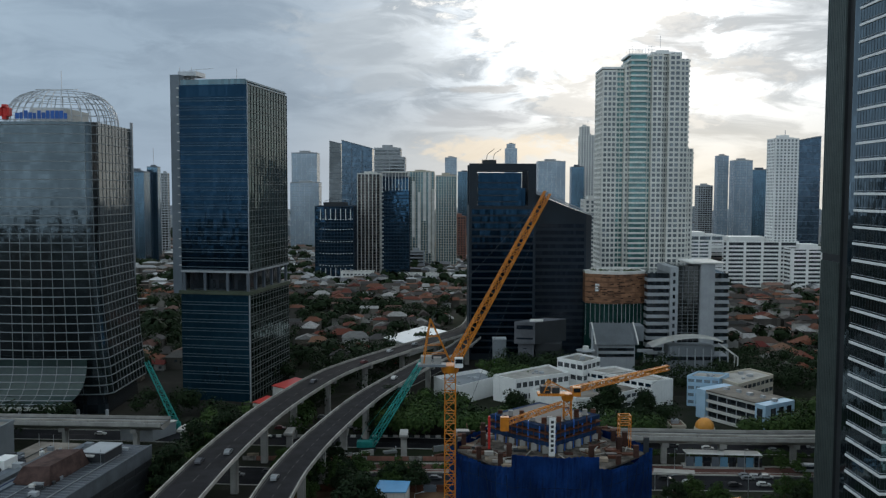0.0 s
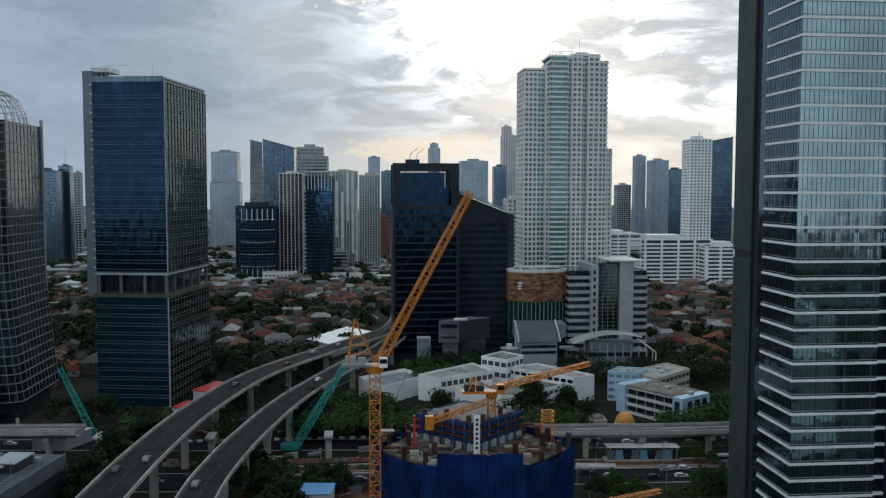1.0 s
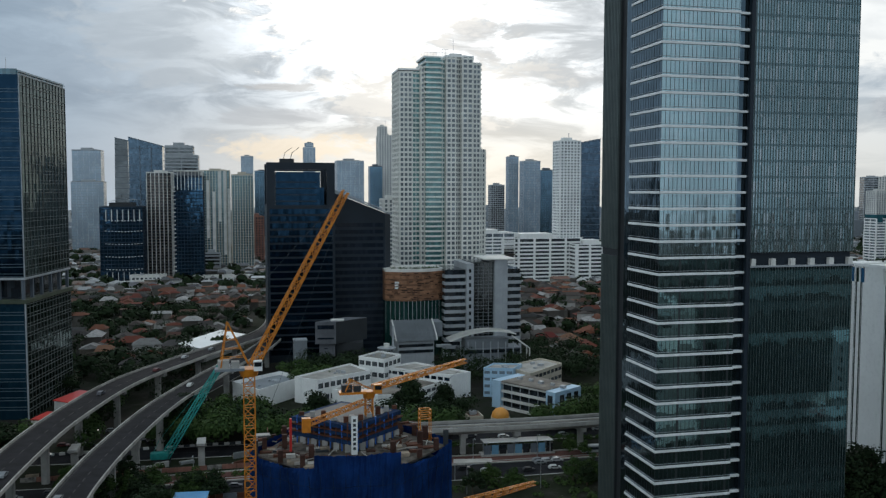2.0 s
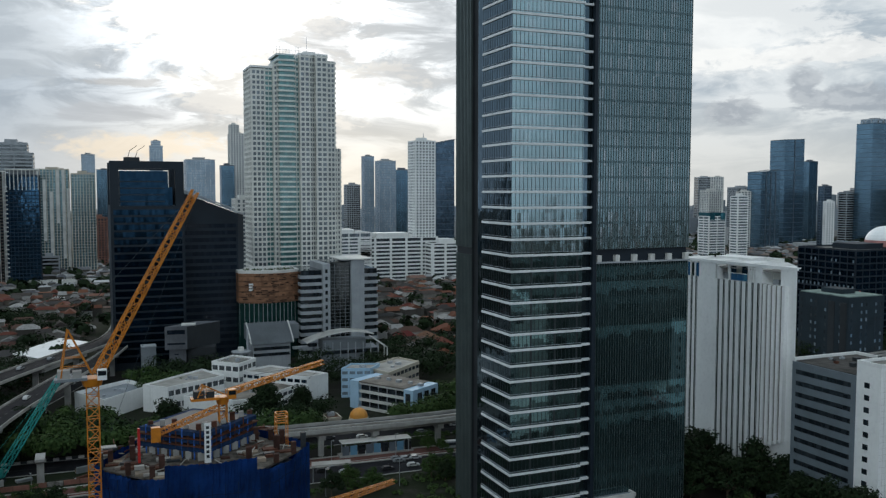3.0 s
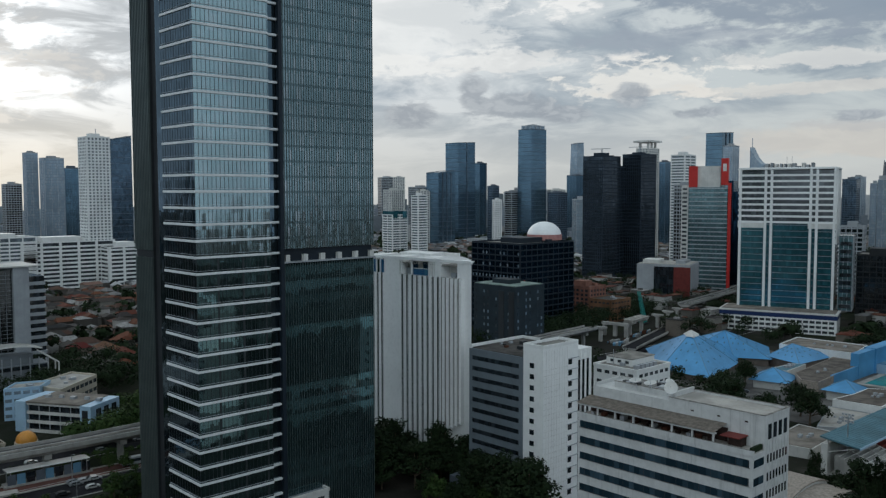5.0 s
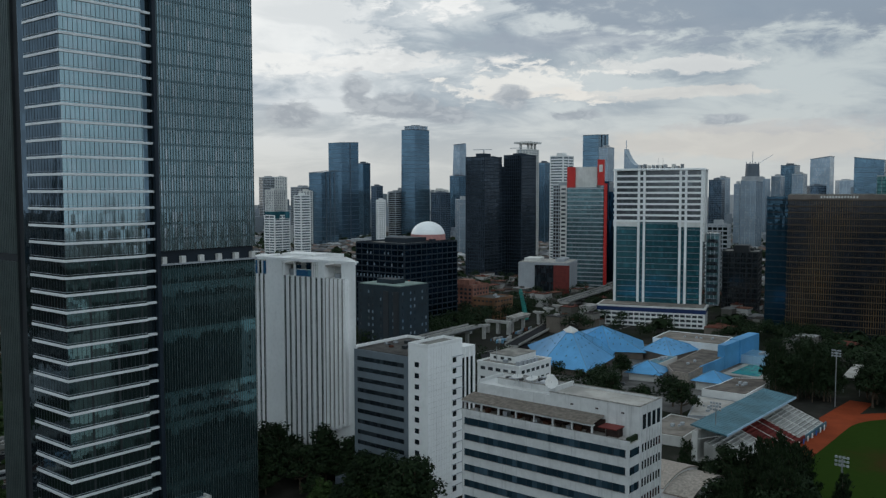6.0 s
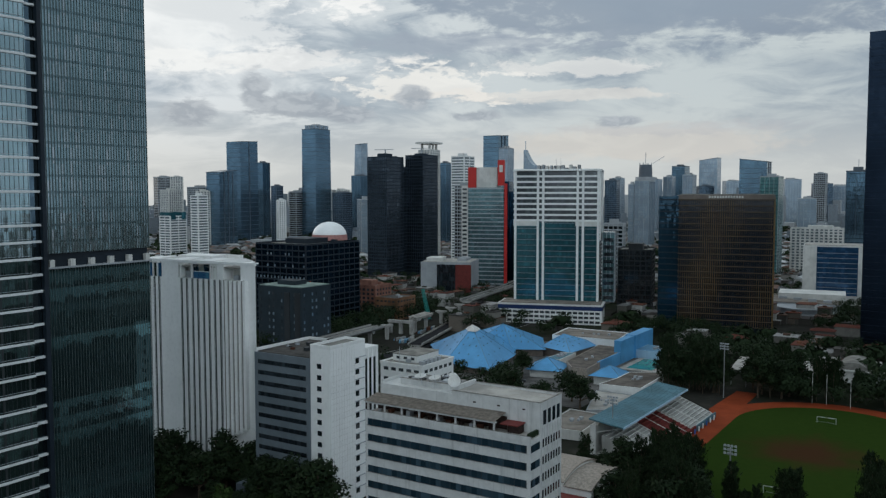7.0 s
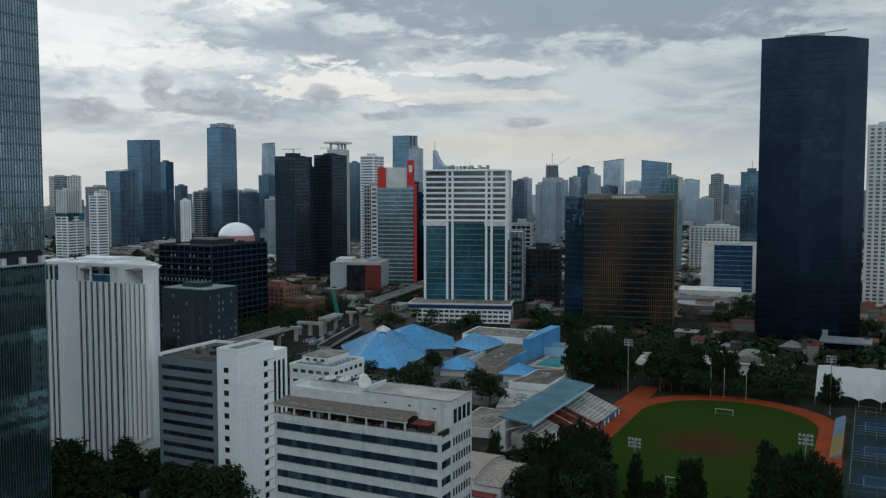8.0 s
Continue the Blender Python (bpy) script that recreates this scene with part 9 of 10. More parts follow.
# ---------------------------------------------------------------- houses
def house_meshes(w, d, h, rise, hip):
    bm = bmesh.new()
    box(bm, -w / 2, -d / 2, 0, w / 2, d / 2, h)
    body = mesh_of("wall", bm, M_HOUSE_WALL)
    bm = bmesh.new()
    e = .6
    v = [bm.verts.new(p) for p in ((-w / 2 - e, -d / 2 - e, h), (w / 2 + e, -d / 2 - e, h), (w / 2 + e, d / 2 + e, h), (-w / 2 - e, d / 2 + e, h), (-w / 2 + hip, 0, h + rise), (w / 2 - hip, 0, h + rise))]
    for f in ((0, 1, 5, 4), (1, 2, 5), (2, 3, 4, 5), (3, 0, 4), (3, 2, 1, 0)):
        bm.faces.new([v[i] for i in f])
    roof = mesh_of("roof", bm, M_ROOFS)
    bm = bmesh.new()
    box(bm, -.8, -d / 2 - .05, 1.0 if h < 5 else 4.0, .8, -d / 2 + .1, 2.4 if h < 5 else 5.4)
    win = mesh_of("window", bm, M_WINDOW)
    return body, roof, win


HOUSES = [house_meshes(*a) for a in ((10, 8, 3.6, 2.4, 3), (13, 9, 6.4, 2.8, 3.5), (8, 7, 3.4, 2.0, 0), (16, 10, 6.6, 3.2, 4), (9, 12, 6.2, 2.6, 1.0))]

KEEP_OUT = [(-225, 340, -135, 420), (-140, 375, -60, 460), (5, 455, 175, 600), (-110, 130, 60, 350), (-8, 345, 165, 432),
            (95, 195, 300, 262), (140, 55, 245, 205), (240, -40, 470, 135), (255, 150, 530, 300), (560, 225, 650, 330), (570, 100, 660, 190),
            (540, -5, 615, 70), (425, 380, 510, 440), (360, 325, 405, 375), (640, 380, 700, 450), (715, 395, 850, 600), (680, 85, 785, 170), (785, 80, 835, 140),
            (265, 850, 420, 945), (-130, 920, -30, 1000), (515, 365, 560, 420), (730, 270, 830, 360), (640, 215, 690, 260), (-420, 270, 700, 352), (380, 300, 720, 385)]


def free(x, y, m=6.0):
    for a in KEEP_OUT:
        if a[0] - m < x < a[2] + m and a[1] - m < y < a[3] + m:
            return False
    for px, py, _ in FLY_L + FLY_R:
        if abs(px - x) < 22 and abs(py - y) < 34:
            return False
    return True


def wooded(x, y):
    """Where old gardens and trees stand thick between the houses, 0 to 1."""
    u = math.sin(x / 41 + 1.7 * math.sin(y / 63)) + math.sin(y / 34 + 1.1 * math.sin(x / 47 + 2)) + .6 * math.sin((x + y) / 19)
    return min(1.0, max(0.0, .5 + .42 * u))


def houses():
    r = random.Random(11)
    n = 0
    spots = []
    # rows of small houses, nearest quarters first
    for (x0, y0, x1, y1, sx, sy) in ((-260, 440, 0, 700, 14, 13), (165, 440, 330, 760, 12, 11), (380, 440, 520, 640, 15, 14), (-330, 420, -225, 640, 18, 17)):
        y = y0
        while y < y1:
            x = x0 + r.uniform(0, sx)
            while x < x1:
                if free(x, y) and r.random() < (.86 if x < 5 else 1.0) - (.74 if x < 5 else .62) * wooded(x, y) + (.25 if x > 100 else 0):
                    spots.append((x + r.uniform(-4, 4), y + r.uniform(-4, 4)))
                x += sx
            y += sy
    spots.sort(key=lambda p: p[0] ** 2 + p[1] ** 2)
    for x, y in spots[:155]:
        k = r.randrange(len(HOUSES))
        b, ro, wi = HOUSES[k]
        t = thing("house", "small rendered house with a hipped tile roof" if k != 2 else "small rendered house with a gabled roof", "house", x, y, 0, r.choice((0, 90, 180, 270)) + r.uniform(-6, 6), "houses of the old quarters")
        wall = piece("wall", b, t)
        piece("roof", ro, t)
        for dx in (-2.2, 2.2):
            piece("window", wi, wall, dx)
    return spots[155:]


# greyed, paled roof colours imitate haze over the farther houses
M_HAZY_ROOFS = tinted("haze_paled_roofs", [(0.20, 0.12, 0.095), (0.17, 0.17, 0.17), (0.30, 0.30, 0.30), (0.11, 0.11, 0.115), (0.22, 0.16, 0.135), (0.42, 0.42, 0.42), (0.10, 0.105, 0.11), (0.19, 0.15, 0.13), (0.50, 0.50, 0.50), (0.15, 0.15, 0.16)], 0.95)


def far_houses(rest):
    """Everything past the counted houses: one sheet of small roofs."""
    r = random.Random(12)
    bodies, near_roofs, far_roofs = bmesh.new(), bmesh.new(), bmesh.new()

    def one(x, y, s):
        w, d, h, e = r.uniform(7, 14) * s, r.uniform(6, 10) * s, r.choice((3.4, 3.6, 6.2, 6.6, 9)), .6
        a = r.choice((0, math.pi / 2)) + r.uniform(-.12, .12)
        c, sn = math.cos(a), math.sin(a)

        def p(u, v, z):
            return (x + u * c - v * sn, y + u * sn + v * c, z)
        q = [bodies.verts.new(p(u, v, z)) for z in (0, h) for u, v in ((-w / 2, -d / 2), (w / 2, -d / 2), (w / 2, d / 2), (-w / 2, d / 2))]
        for i in range(4):
            bodies.faces.new((q[i], q[(i + 1) % 4], q[4 + (i + 1) % 4], q[4 + i]))
        # past 850 m roofs take the haze-paled colours
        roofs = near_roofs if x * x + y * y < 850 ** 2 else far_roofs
        rise, hip = r.choice((.15, r.uniform(1.2, 3), r.uniform(1.2, 3), r.uniform(1.2, 3))), r.choice((0, w * .25))
        v = [roofs.verts.new(p(*k)) for k in ((-w / 2 - e, -d / 2 - e, h), (w / 2 + e, -d / 2 - e, h), (w / 2 + e, d / 2 + e, h), (-w / 2 - e, d / 2 + e, h), (-w / 2 + hip, 0, h + rise), (w / 2 - hip, 0, h + rise))]
        for f in ((0, 1, 5, 4), (1, 2, 5), (2, 3, 4, 5), (3, 0, 4)):
            roofs.faces.new([v[i] for i in f])
    for x, y in rest:
        one(x, y, 1)
    for i in range(20000):
        a, dist = radians(r.uniform(-32, 96)), 480 + 1900 * r.random() ** .8
        x, y = dist * math.sin(a), dist * math.cos(a)
        if free(x, y, 10) and not (x < 330 and y < 700 and dist < 740) and not (380 < x < 520 and y < 640) and r.random() > .6 * wooded(x, y):
            one(x, y, 1 + dist / 2500)
    for i in range(9000):
        a, dist = radians(r.uniform(-14, 72)), 640 + 1100 * r.random() ** .9
        x, y = dist * math.sin(a), dist * math.cos(a)
        if free(x, y, 8) and not (x < 330 and y < 700 and dist < 740) and r.random() > .5 * wooded(x, y):
            one(x, y, .85)
    t = thing("far_house_quarters", "dense far quarters of small houses with dull roofs", "houses", kind="stuff")
    part("far_house_walls", bodies, M_HOUSE_WALL, t)["kind"] = "stuff"
    part("far_house_roofs", near_roofs, M_FAR_ROOFS, t)["kind"] = "stuff"
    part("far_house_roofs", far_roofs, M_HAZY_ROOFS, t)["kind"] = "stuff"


far_houses(houses())


def middle_town():
    """Sheds, shops and walls between the larger buildings east of the railway."""
    r = random.Random(91)
    walls, roofs = bmesh.new(), bmesh.new()
    for x0, y0, x1, y1, n in ((600, 322, 760, 390, 60), (500, 296, 575, 330, 16), (600, 196, 720, 236, 46), (655, 90, 700, 170, 22), (530, 395, 640, 440, 26), (700, 180, 900, 300, 90), (600, 430, 760, 560, 110), (860, 60, 1040, 260, 120), (500, 64, 556, 100, 14), (510, -20, 552, 60, 16), (480, 400, 530, 470, 14), (300, 296, 370, 330, 12)):
        for _ in range(n):
            x, y = r.uniform(x0, x1), r.uniform(y0, y1)
            w, d, h = r.uniform(3, 9), r.uniform(3, 7), r.choice((3, 3.5, 4, 6.5, 8, 11))
            box(walls, x - w, y - d, 0, x + w, y + d, h)
            box(roofs, x - w - .4, y - d - .4, h, x + w + .4, y + d + .4, h + .4)
            if r.random() < .5:
                box(roofs, x - w * .4, y - d * .3, h + .4, x + w * .1, y + d * .3, h + 1.6)
    t = thing("middle_town", "crowded low shops and sheds with flat roofs", "buildings", kind="stuff")
    part("shop_walls", walls, M_HOUSE_WALL, t)["kind"] = "stuff"
    part("shop_roofs", roofs, M_FAR_ROOFS, t)["kind"] = "stuff"


middle_town()


# ---------------------------------------------------------------- trees
def tree_meshes(seed, h, spread, m_leaf, leaves=2100, leaf=.38):
    r = random.Random(seed)
    bm = bmesh.new()
    trunk_h = h * .36
    rows = []
    for k in range(6):
        u = k / 5
        rad = (.32 - .18 * u) * h / 10
        off = (math.sin(u * 2 + seed) * .25, math.cos(u * 3 + seed) * .2)
        rows.append([bm.verts.new((off[0] + rad * math.cos(math.tau * i / 7), off[1] + rad * math.sin(math.tau * i / 7), trunk_h * u)) for i in range(7)])
    for a, b in zip(rows, rows[1:]):
        for i in range(7):
            bm.faces.new((a[i], a[(i + 1) % 7], b[(i + 1) % 7], b[i]))
    clumps = []
    for i in range(30):
        a, q = math.tau * i / 30 * 2.4 + r.random(), r.random() ** .6
        c = Vector((spread * .72 * q * math.cos(a), spread * .72 * q * math.sin(a), h * (.36 + .54 * (1 - q * q) * r.random() + .12 * r.random())))
        clumps.append((c, spread * r.uniform(.20, .38)))
        bar(bm, (0, 0, trunk_h * r.uniform(.7, 1)), c, .07 * h / 10, 5)
    trunk = mesh_of("trunk", bm, M_BARK)
    verts, faces = [], []
    for i in range(leaves):
        c, s = clumps[i % len(clumps)]
        v = Vector((r.gauss(0, 1), r.gauss(0, 1), r.gauss(0, 1))).normalized()
        p = c + Vector((v.x * s, v.y * s, v.z * s * .62)) * r.uniform(.6, 1.05)
        nrm = (v + Vector((r.uniform(-.6, .6), r.uniform(-.6, .6), r.uniform(0, .8)))).normalized()
        q = nrm.to_track_quat("Z", "Y")
        sz = leaf * r.uniform(.6, 1.3)
        k = len(verts)
        turn = r.uniform(0, 6.3)
        for j in range(4):
            ang = turn + math.tau * j / 4
            verts.append(p + q @ Vector((sz * math.cos(ang) * r.uniform(.7, 1.2), sz * math.sin(ang) * r.uniform(.5, 1), r.uniform(-.15, .15))))
        faces.append((k, k + 1, k + 2, k + 3))
    me = bpy.data.meshes.new("crown")
    me.from_pydata(verts, [], faces)
    me.materials.append(m_leaf)
    return trunk, me


def casuarina_meshes(seed, h, spread, leaves=2600):
    """A tall feathery tree: many steep plumes of drooping needle sprays."""
    r = random.Random(seed)
    bm = bmesh.new()
    bar(bm, (0, 0, 0), (0, 0, h * .8), .16, 7)
    plumes = []
    for i in range(20):
        a, z0 = i * 2.4, h * (.10 + .62 * i / 20)
        reach = spread * (1.05 - .7 * i / 20) * r.uniform(.6, 1.1)
        base = Vector((0, 0, z0))
        tip = Vector((reach * math.cos(a), reach * math.sin(a), z0 + h * r.uniform(.16, .30)))
        plumes.append((base, tip))
        bar(bm, base, tip, .05, 4)
    trunk = mesh_of("trunk", bm, M_BARK)
    verts, faces = [], []
    for i in range(leaves):
        base, tip = plumes[i % 20]
        u = r.random() ** .7
        w = spread * .24 * (1.12 - u)
        p = base.lerp(tip, .25 + .75 * u) + Vector((r.gauss(0, w), r.gauss(0, w), r.gauss(0, w * .8)))
        d = Vector((r.gauss(0, .35), r.gauss(0, .35), r.uniform(.5, 1))).normalized()
        s = d.cross(Vector((r.gauss(0, 1), r.gauss(0, 1), .1))).normalized() * r.uniform(.10, .22)
        d = d * r.uniform(.5, 1.1)
        k = len(verts)
        verts.extend((p - s * .6, p + s, p + d + s * .25, p + d * .8 - s * .5))
        faces.append((k, k + 1, k + 2, k + 3))
    me = bpy.data.meshes.new("crown")
    me.from_pydata(verts, [], faces)
    me.materials.append(M_LEAF_DARK)
    return trunk, me


TREES = [tree_meshes(1, 12, 6.0, M_LEAF), tree_meshes(2, 10, 5.0, M_LEAF_DARK, 1800, .36), tree_meshes(3, 15, 7.5, M_LEAF_DARK, 2500, .44), tree_meshes(4, 9, 5.5, M_LEAF, 1700, .36), casuarina_meshes(5, 18, 4.8, 2100), casuarina_meshes(6, 15, 3.2, 1700)]
TREE_RNG = random.Random(21)


FAR_CROWNS = []


def tree(x, y, k, s=1.0):
    if math.hypot(x, y) > (455 if k in (2, 4, 5) else 320):                        # too far off to be told apart
        FAR_CROWNS.append((x - 1, y - 1, x + 1, y + 1, 3 if k > 3 else 2))
        return
    t = thing("tree", ("broad leafy green street tree", "dark green leafy tree", "large dark green shade tree", "low round green tree", "tall feathery dark green casuarina", "narrow feathery dark green casuarina")[k], "tree", x, y, 0, TREE_RNG.uniform(0, 360), "city trees")
    t.scale = (s, s, s * TREE_RNG.uniform(.9, 1.15))
    piece("trunk", TREES[k][0], t)
    piece("crown", TREES[k][1], t)


def grove(x0, y0, x1, y1, n, kinds=(0, 1, 2, 3), s=(0.8, 1.3)):
    for _ in range(n):
        tree(TREE_RNG.uniform(x0, x1), TREE_RNG.uniform(y0, y1), TREE_RNG.choice(kinds), TREE_RNG.uniform(*s))


grove(-30, 327, 14, 366, 20)            # behind the avenue, in front of the white school
grove(20, 326, 90, 346, 20)
grove(64, 345, 92, 356, 6)
grove(140, 322, 175, 346, 8)
grove(-135, 346, -92, 372, 9, (0, 1, 3), (.5, .8))          # foot of the navy tower
grove(-84, 300, -74, 340, 4)
grove(-124, 274, -100, 298, 9, (0, 1, 3), (.6, .85))
grove(-92, 262, -80, 296, 8, (0, 2), (1.0, 1.3))
grove(-62, 352, -54, 392, 4)
grove(-57, 235, -51, 300, 8, (0, 3), (.7, 1.0))
grove(-38, 225, -22, 250, 6)
grove(172, 206, 200, 236, 12, (1, 2), (1.0, 1.4))    # between the glass tower and the white offices
grove(180, 155, 190, 167, 5, (2, 1), (1.2, 1.4))
grove(176, 178, 192, 198, 9, (1, 1, 3), (.7, 1.0))
grove(180, 198, 203, 214, 8, (1, 2), (.9, 1.25))
grove(186, 168, 194, 188, 7, (1, 2), (.85, 1.15))


def grove_arc(b0, b1, d0, d1, n, kinds, s):
    """Trees over a sector: bearings in degrees from +y, distances from the origin."""
    for _ in range(n):
        a, d = radians(TREE_RNG.uniform(b0, b1)), TREE_RNG.uniform(d0, d1)
        tree(d * math.sin(a), d * math.cos(a), TREE_RNG.choice(kinds), TREE_RNG.uniform(*s))


# in front of the track
grove_arc(69.1, 74.6, 236, 262, 22, (4, 2, 4), (0.98, 1.18))
grove_arc(69.1, 74.6, 262, 284, 18, (4, 2, 4), (1.0, 1.2))
grove_arc(72.6, 74.6, 284, 300, 7, (4, 5), (0.85, 1.0))
grove_arc(66.7, 69.1, 285, 300, 4, (4, 1), (0.7, 0.85))
grove_arc(76.2, 76.5, 262, 264, 2, (5,), (1.05, 1.15))
grove_arc(77.0, 78.2, 255, 266, 4, (5,), (0.72, 0.86))
grove_arc(79.1, 80.6, 256, 268, 7, (4, 5), (0.9, 1.02))
grove_arc(81.1, 83.3, 238, 250, 7, (5, 4), (0.62, 0.76))
grove_arc(84.3, 86.7, 250, 274, 12, (4, 4, 5), (1.08, 1.24))
grove_arc(84.8, 88.6, 238, 266, 20, (4, 4, 4), (1.05, 1.28))
grove_arc(88.1, 89.5, 232, 246, 6, (4,), (0.62, 0.78))
grove_arc(71.8, 75.6, 424, 450, 22, (4, 4, 2), (1.1, 1.35))
grove_arc(77.5, 80.3, 424, 446, 16, (4, 2, 2), (1.0, 1.25))
grove_arc(81.0, 82.5, 424, 436, 6, (4,), (1.05, 1.2))
grove_arc(83.1, 86.7, 424, 450, 16, (1, 2, 5), (0.6, 0.85))
grove_arc(87.7, 88.5, 404, 410, 4, (4,), (0.85, 1.0))
grove_arc(78.0, 86.7, 420, 426, 12, (3, 1), (0.4, 0.6))
tree(349, 150, 2, 1.15)
tree(362, 160, 2, 1.0)
tree(371, 168, 1, 1.1)
tree(396, 203, 2, .95)
tree(386, 208, 1, 1.0)
grove(310, 155, 345, 185, 7, (1, 2))   # behind the stand
grove(355, 190, 380, 206, 6, (0, 3))
grove(66, 258, 190, 268, 10, (3, 0, 1), (.5, .85))      # along the near side of the avenue
grove(-46, 262, -24, 292, 12, (3, 0, 1, 1), (.8, 1.15))
grove(-20, 270, 2, 282, 8, (3, 1, 1), (.7, 1.0))
grove(352, 210, 384, 290, 8, (1, 3), (.6, .9))
grove(500, 210, 560, 290, 8, (1, 2, 3), (.6, .9))
grove(110, 289, 200, 296, 8, (3, 0), (.5, .8))


FAR_BELTS = [(100, 400, 180, 450, 60), (26, 432, 80, 458, 40), (150, 405, 250, 480, 90), (-60, 400, -22, 480, 34), (462, 98, 560, 145, 36), (510, -30, 560, 98, 26), (448, -30, 470, 20, 12),
                              (300, 290, 372, 308, 50), (372, 342, 470, 378, 70), (470, 360, 570, 415, 100), (590, 318, 650, 345, 26), (520, 140, 590, 215, 70), (-130, 420, -60, 480, 30), (575, 378, 700, 425, 60), (620, 60, 780, 100, 50), (-210, 330, -150, 346, 24),
                              (480, 90, 560, 140, 40), (690, 170, 780, 300, 70), (330, 186, 356, 250, 24), (600, 330, 700, 372, 40), (500, 300, 575, 322, 22), (700, 100, 900, 300, 120), (860, 40, 1040, 260, 110), (600, 440, 760, 560, 60)]


def belts(areas, mat, label, seed, leaves):
    """Closed belts of trees, in one sheet of leaf clumps."""
    r = random.Random(seed)
    verts, faces = [], []
    for x0, y0, x1, y1, n in areas:
        for _ in range(n):
            x, y = r.uniform(x0, x1), r.uniform(y0, y1)
            big, h = r.uniform(3.5, 6.5), r.uniform(5, 10)
            for _ in range(leaves):
                v = Vector((r.gauss(0, 1), r.gauss(0, 1), r.gauss(.2, .8))).normalized()
                p = Vector((x, y, h)) + Vector((v.x * big, v.y * big, v.z * big * .75)) * r.uniform(.55, 1.05)
                q = (v + Vector((r.uniform(-.4, .4), r.uniform(-.4, .4), .3))).normalized().to_track_quat("Z", "Y")
                s = r.uniform(.34, .72)
                k = len(verts)
                for j in range(4):
                    ang = math.tau * j / 4 + r.random()
                    verts.append(p + q @ Vector((s * math.cos(ang), s * math.sin(ang), r.uniform(-.25, .25) * s)))
                faces.append((k, k + 1, k + 2, k + 3))
    me = bpy.data.meshes.new("tree_belts")
    me.from_pydata(verts, [], faces)
    me.materials.append(mat)
    tagged(new("tree_belts", me), label, "trees", kind="stuff")


belts(FAR_BELTS + FAR_CROWNS, M_LEAF_DARK, "dense dark green belts of street trees", 33, 130)
belts([(-34, 322, 12, 366, 60), (10, 321, 60, 336, 34), (60, 321, 84, 334, 16), (122, 321, 150, 332, 14), (113, 321, 120, 326, 3), (140, 350, 160, 362, 8), (-126, 270, -98, 284, 18), (-94, 318, -76, 344, 9), (-60, 330, -52, 400, 10), (20, 408, 44, 440, 14)], M_LEAF, "fresh green belts of trees beside the railway", 34, 260)


def far_woods():
    """Tree crowns between the far houses, in one sheet of leaf clumps."""
    r = random.Random(31)
    verts, faces = [], []
    for _ in range(6200):
        a, dist = radians(r.uniform(-32, 96)), 430 + 1900 * r.random() ** 1.25
        x, y = dist * math.sin(a), dist * math.cos(a)
        if not free(x, y, 2) or r.random() > .12 + .88 * wooded(x, y):
            continue
        big = r.uniform(3, 7) * (1 + dist / 2500)
        h = r.uniform(4, 9) + dist / 600
        for _ in range(70 if dist < 800 else 28):
            v = Vector((r.gauss(0, 1), r.gauss(0, 1), r.gauss(0, .7))).normalized()
            p = Vector((x, y, h)) + Vector((v.x * big, v.y * big, v.z * big * .7)) * r.uniform(.5, 1)
            q = (v + Vector((0, 0, .4))).normalized().to_track_quat("Z", "Y")
            s = big * r.uniform(.14, .3) if dist < 800 else big * r.uniform(.25, .5)
            k = len(verts)
            for j in range(4):
                ang = math.tau * j / 4 + r.random()
                verts.append(p + q @ Vector((s * math.cos(ang), s * math.sin(ang), r.uniform(-.2, .2) * s)))
            faces.append((k, k + 1, k + 2, k + 3))
    # thick old gardens behind the flyovers
    for _ in range(1250):
        x, y = r.uniform(-340, 10), r.uniform(425, 800)
        if not free(x, y, -2) or r.random() > .22 + .78 * wooded(x, y):
            continue
        big, h = r.uniform(3, 6.5), r.uniform(4, 8.5)
        for _ in range(75):
            v = Vector((r.gauss(0, 1), r.gauss(0, 1), r.gauss(.1, .8))).normalized()
            p = Vector((x, y, h)) + Vector((v.x * big, v.y * big, v.z * big * .75)) * r.uniform(.5, 1.05)
            q = (v + Vector((r.uniform(-.4, .4), r.uniform(-.4, .4), .4))).normalized().to_track_quat("Z", "Y")
            s, k = big * r.uniform(.10, .2), len(verts)
            for j in range(4):
                ang = math.tau * j / 4 + r.random()
                verts.append(p + q @ Vector((s * math.cos(ang), s * math.sin(ang), r.uniform(-.2, .2) * s)))
            faces.append((k, k + 1, k + 2, k + 3))
    me = bpy.data.meshes.new("far_trees")
    me.from_pydata(verts, [], faces)
    me.materials.append(M_LEAF_DARK)
    tagged(new("far_trees", me), "dark green tree crowns scattered between the far houses", "trees", kind="stuff")


far_woods()


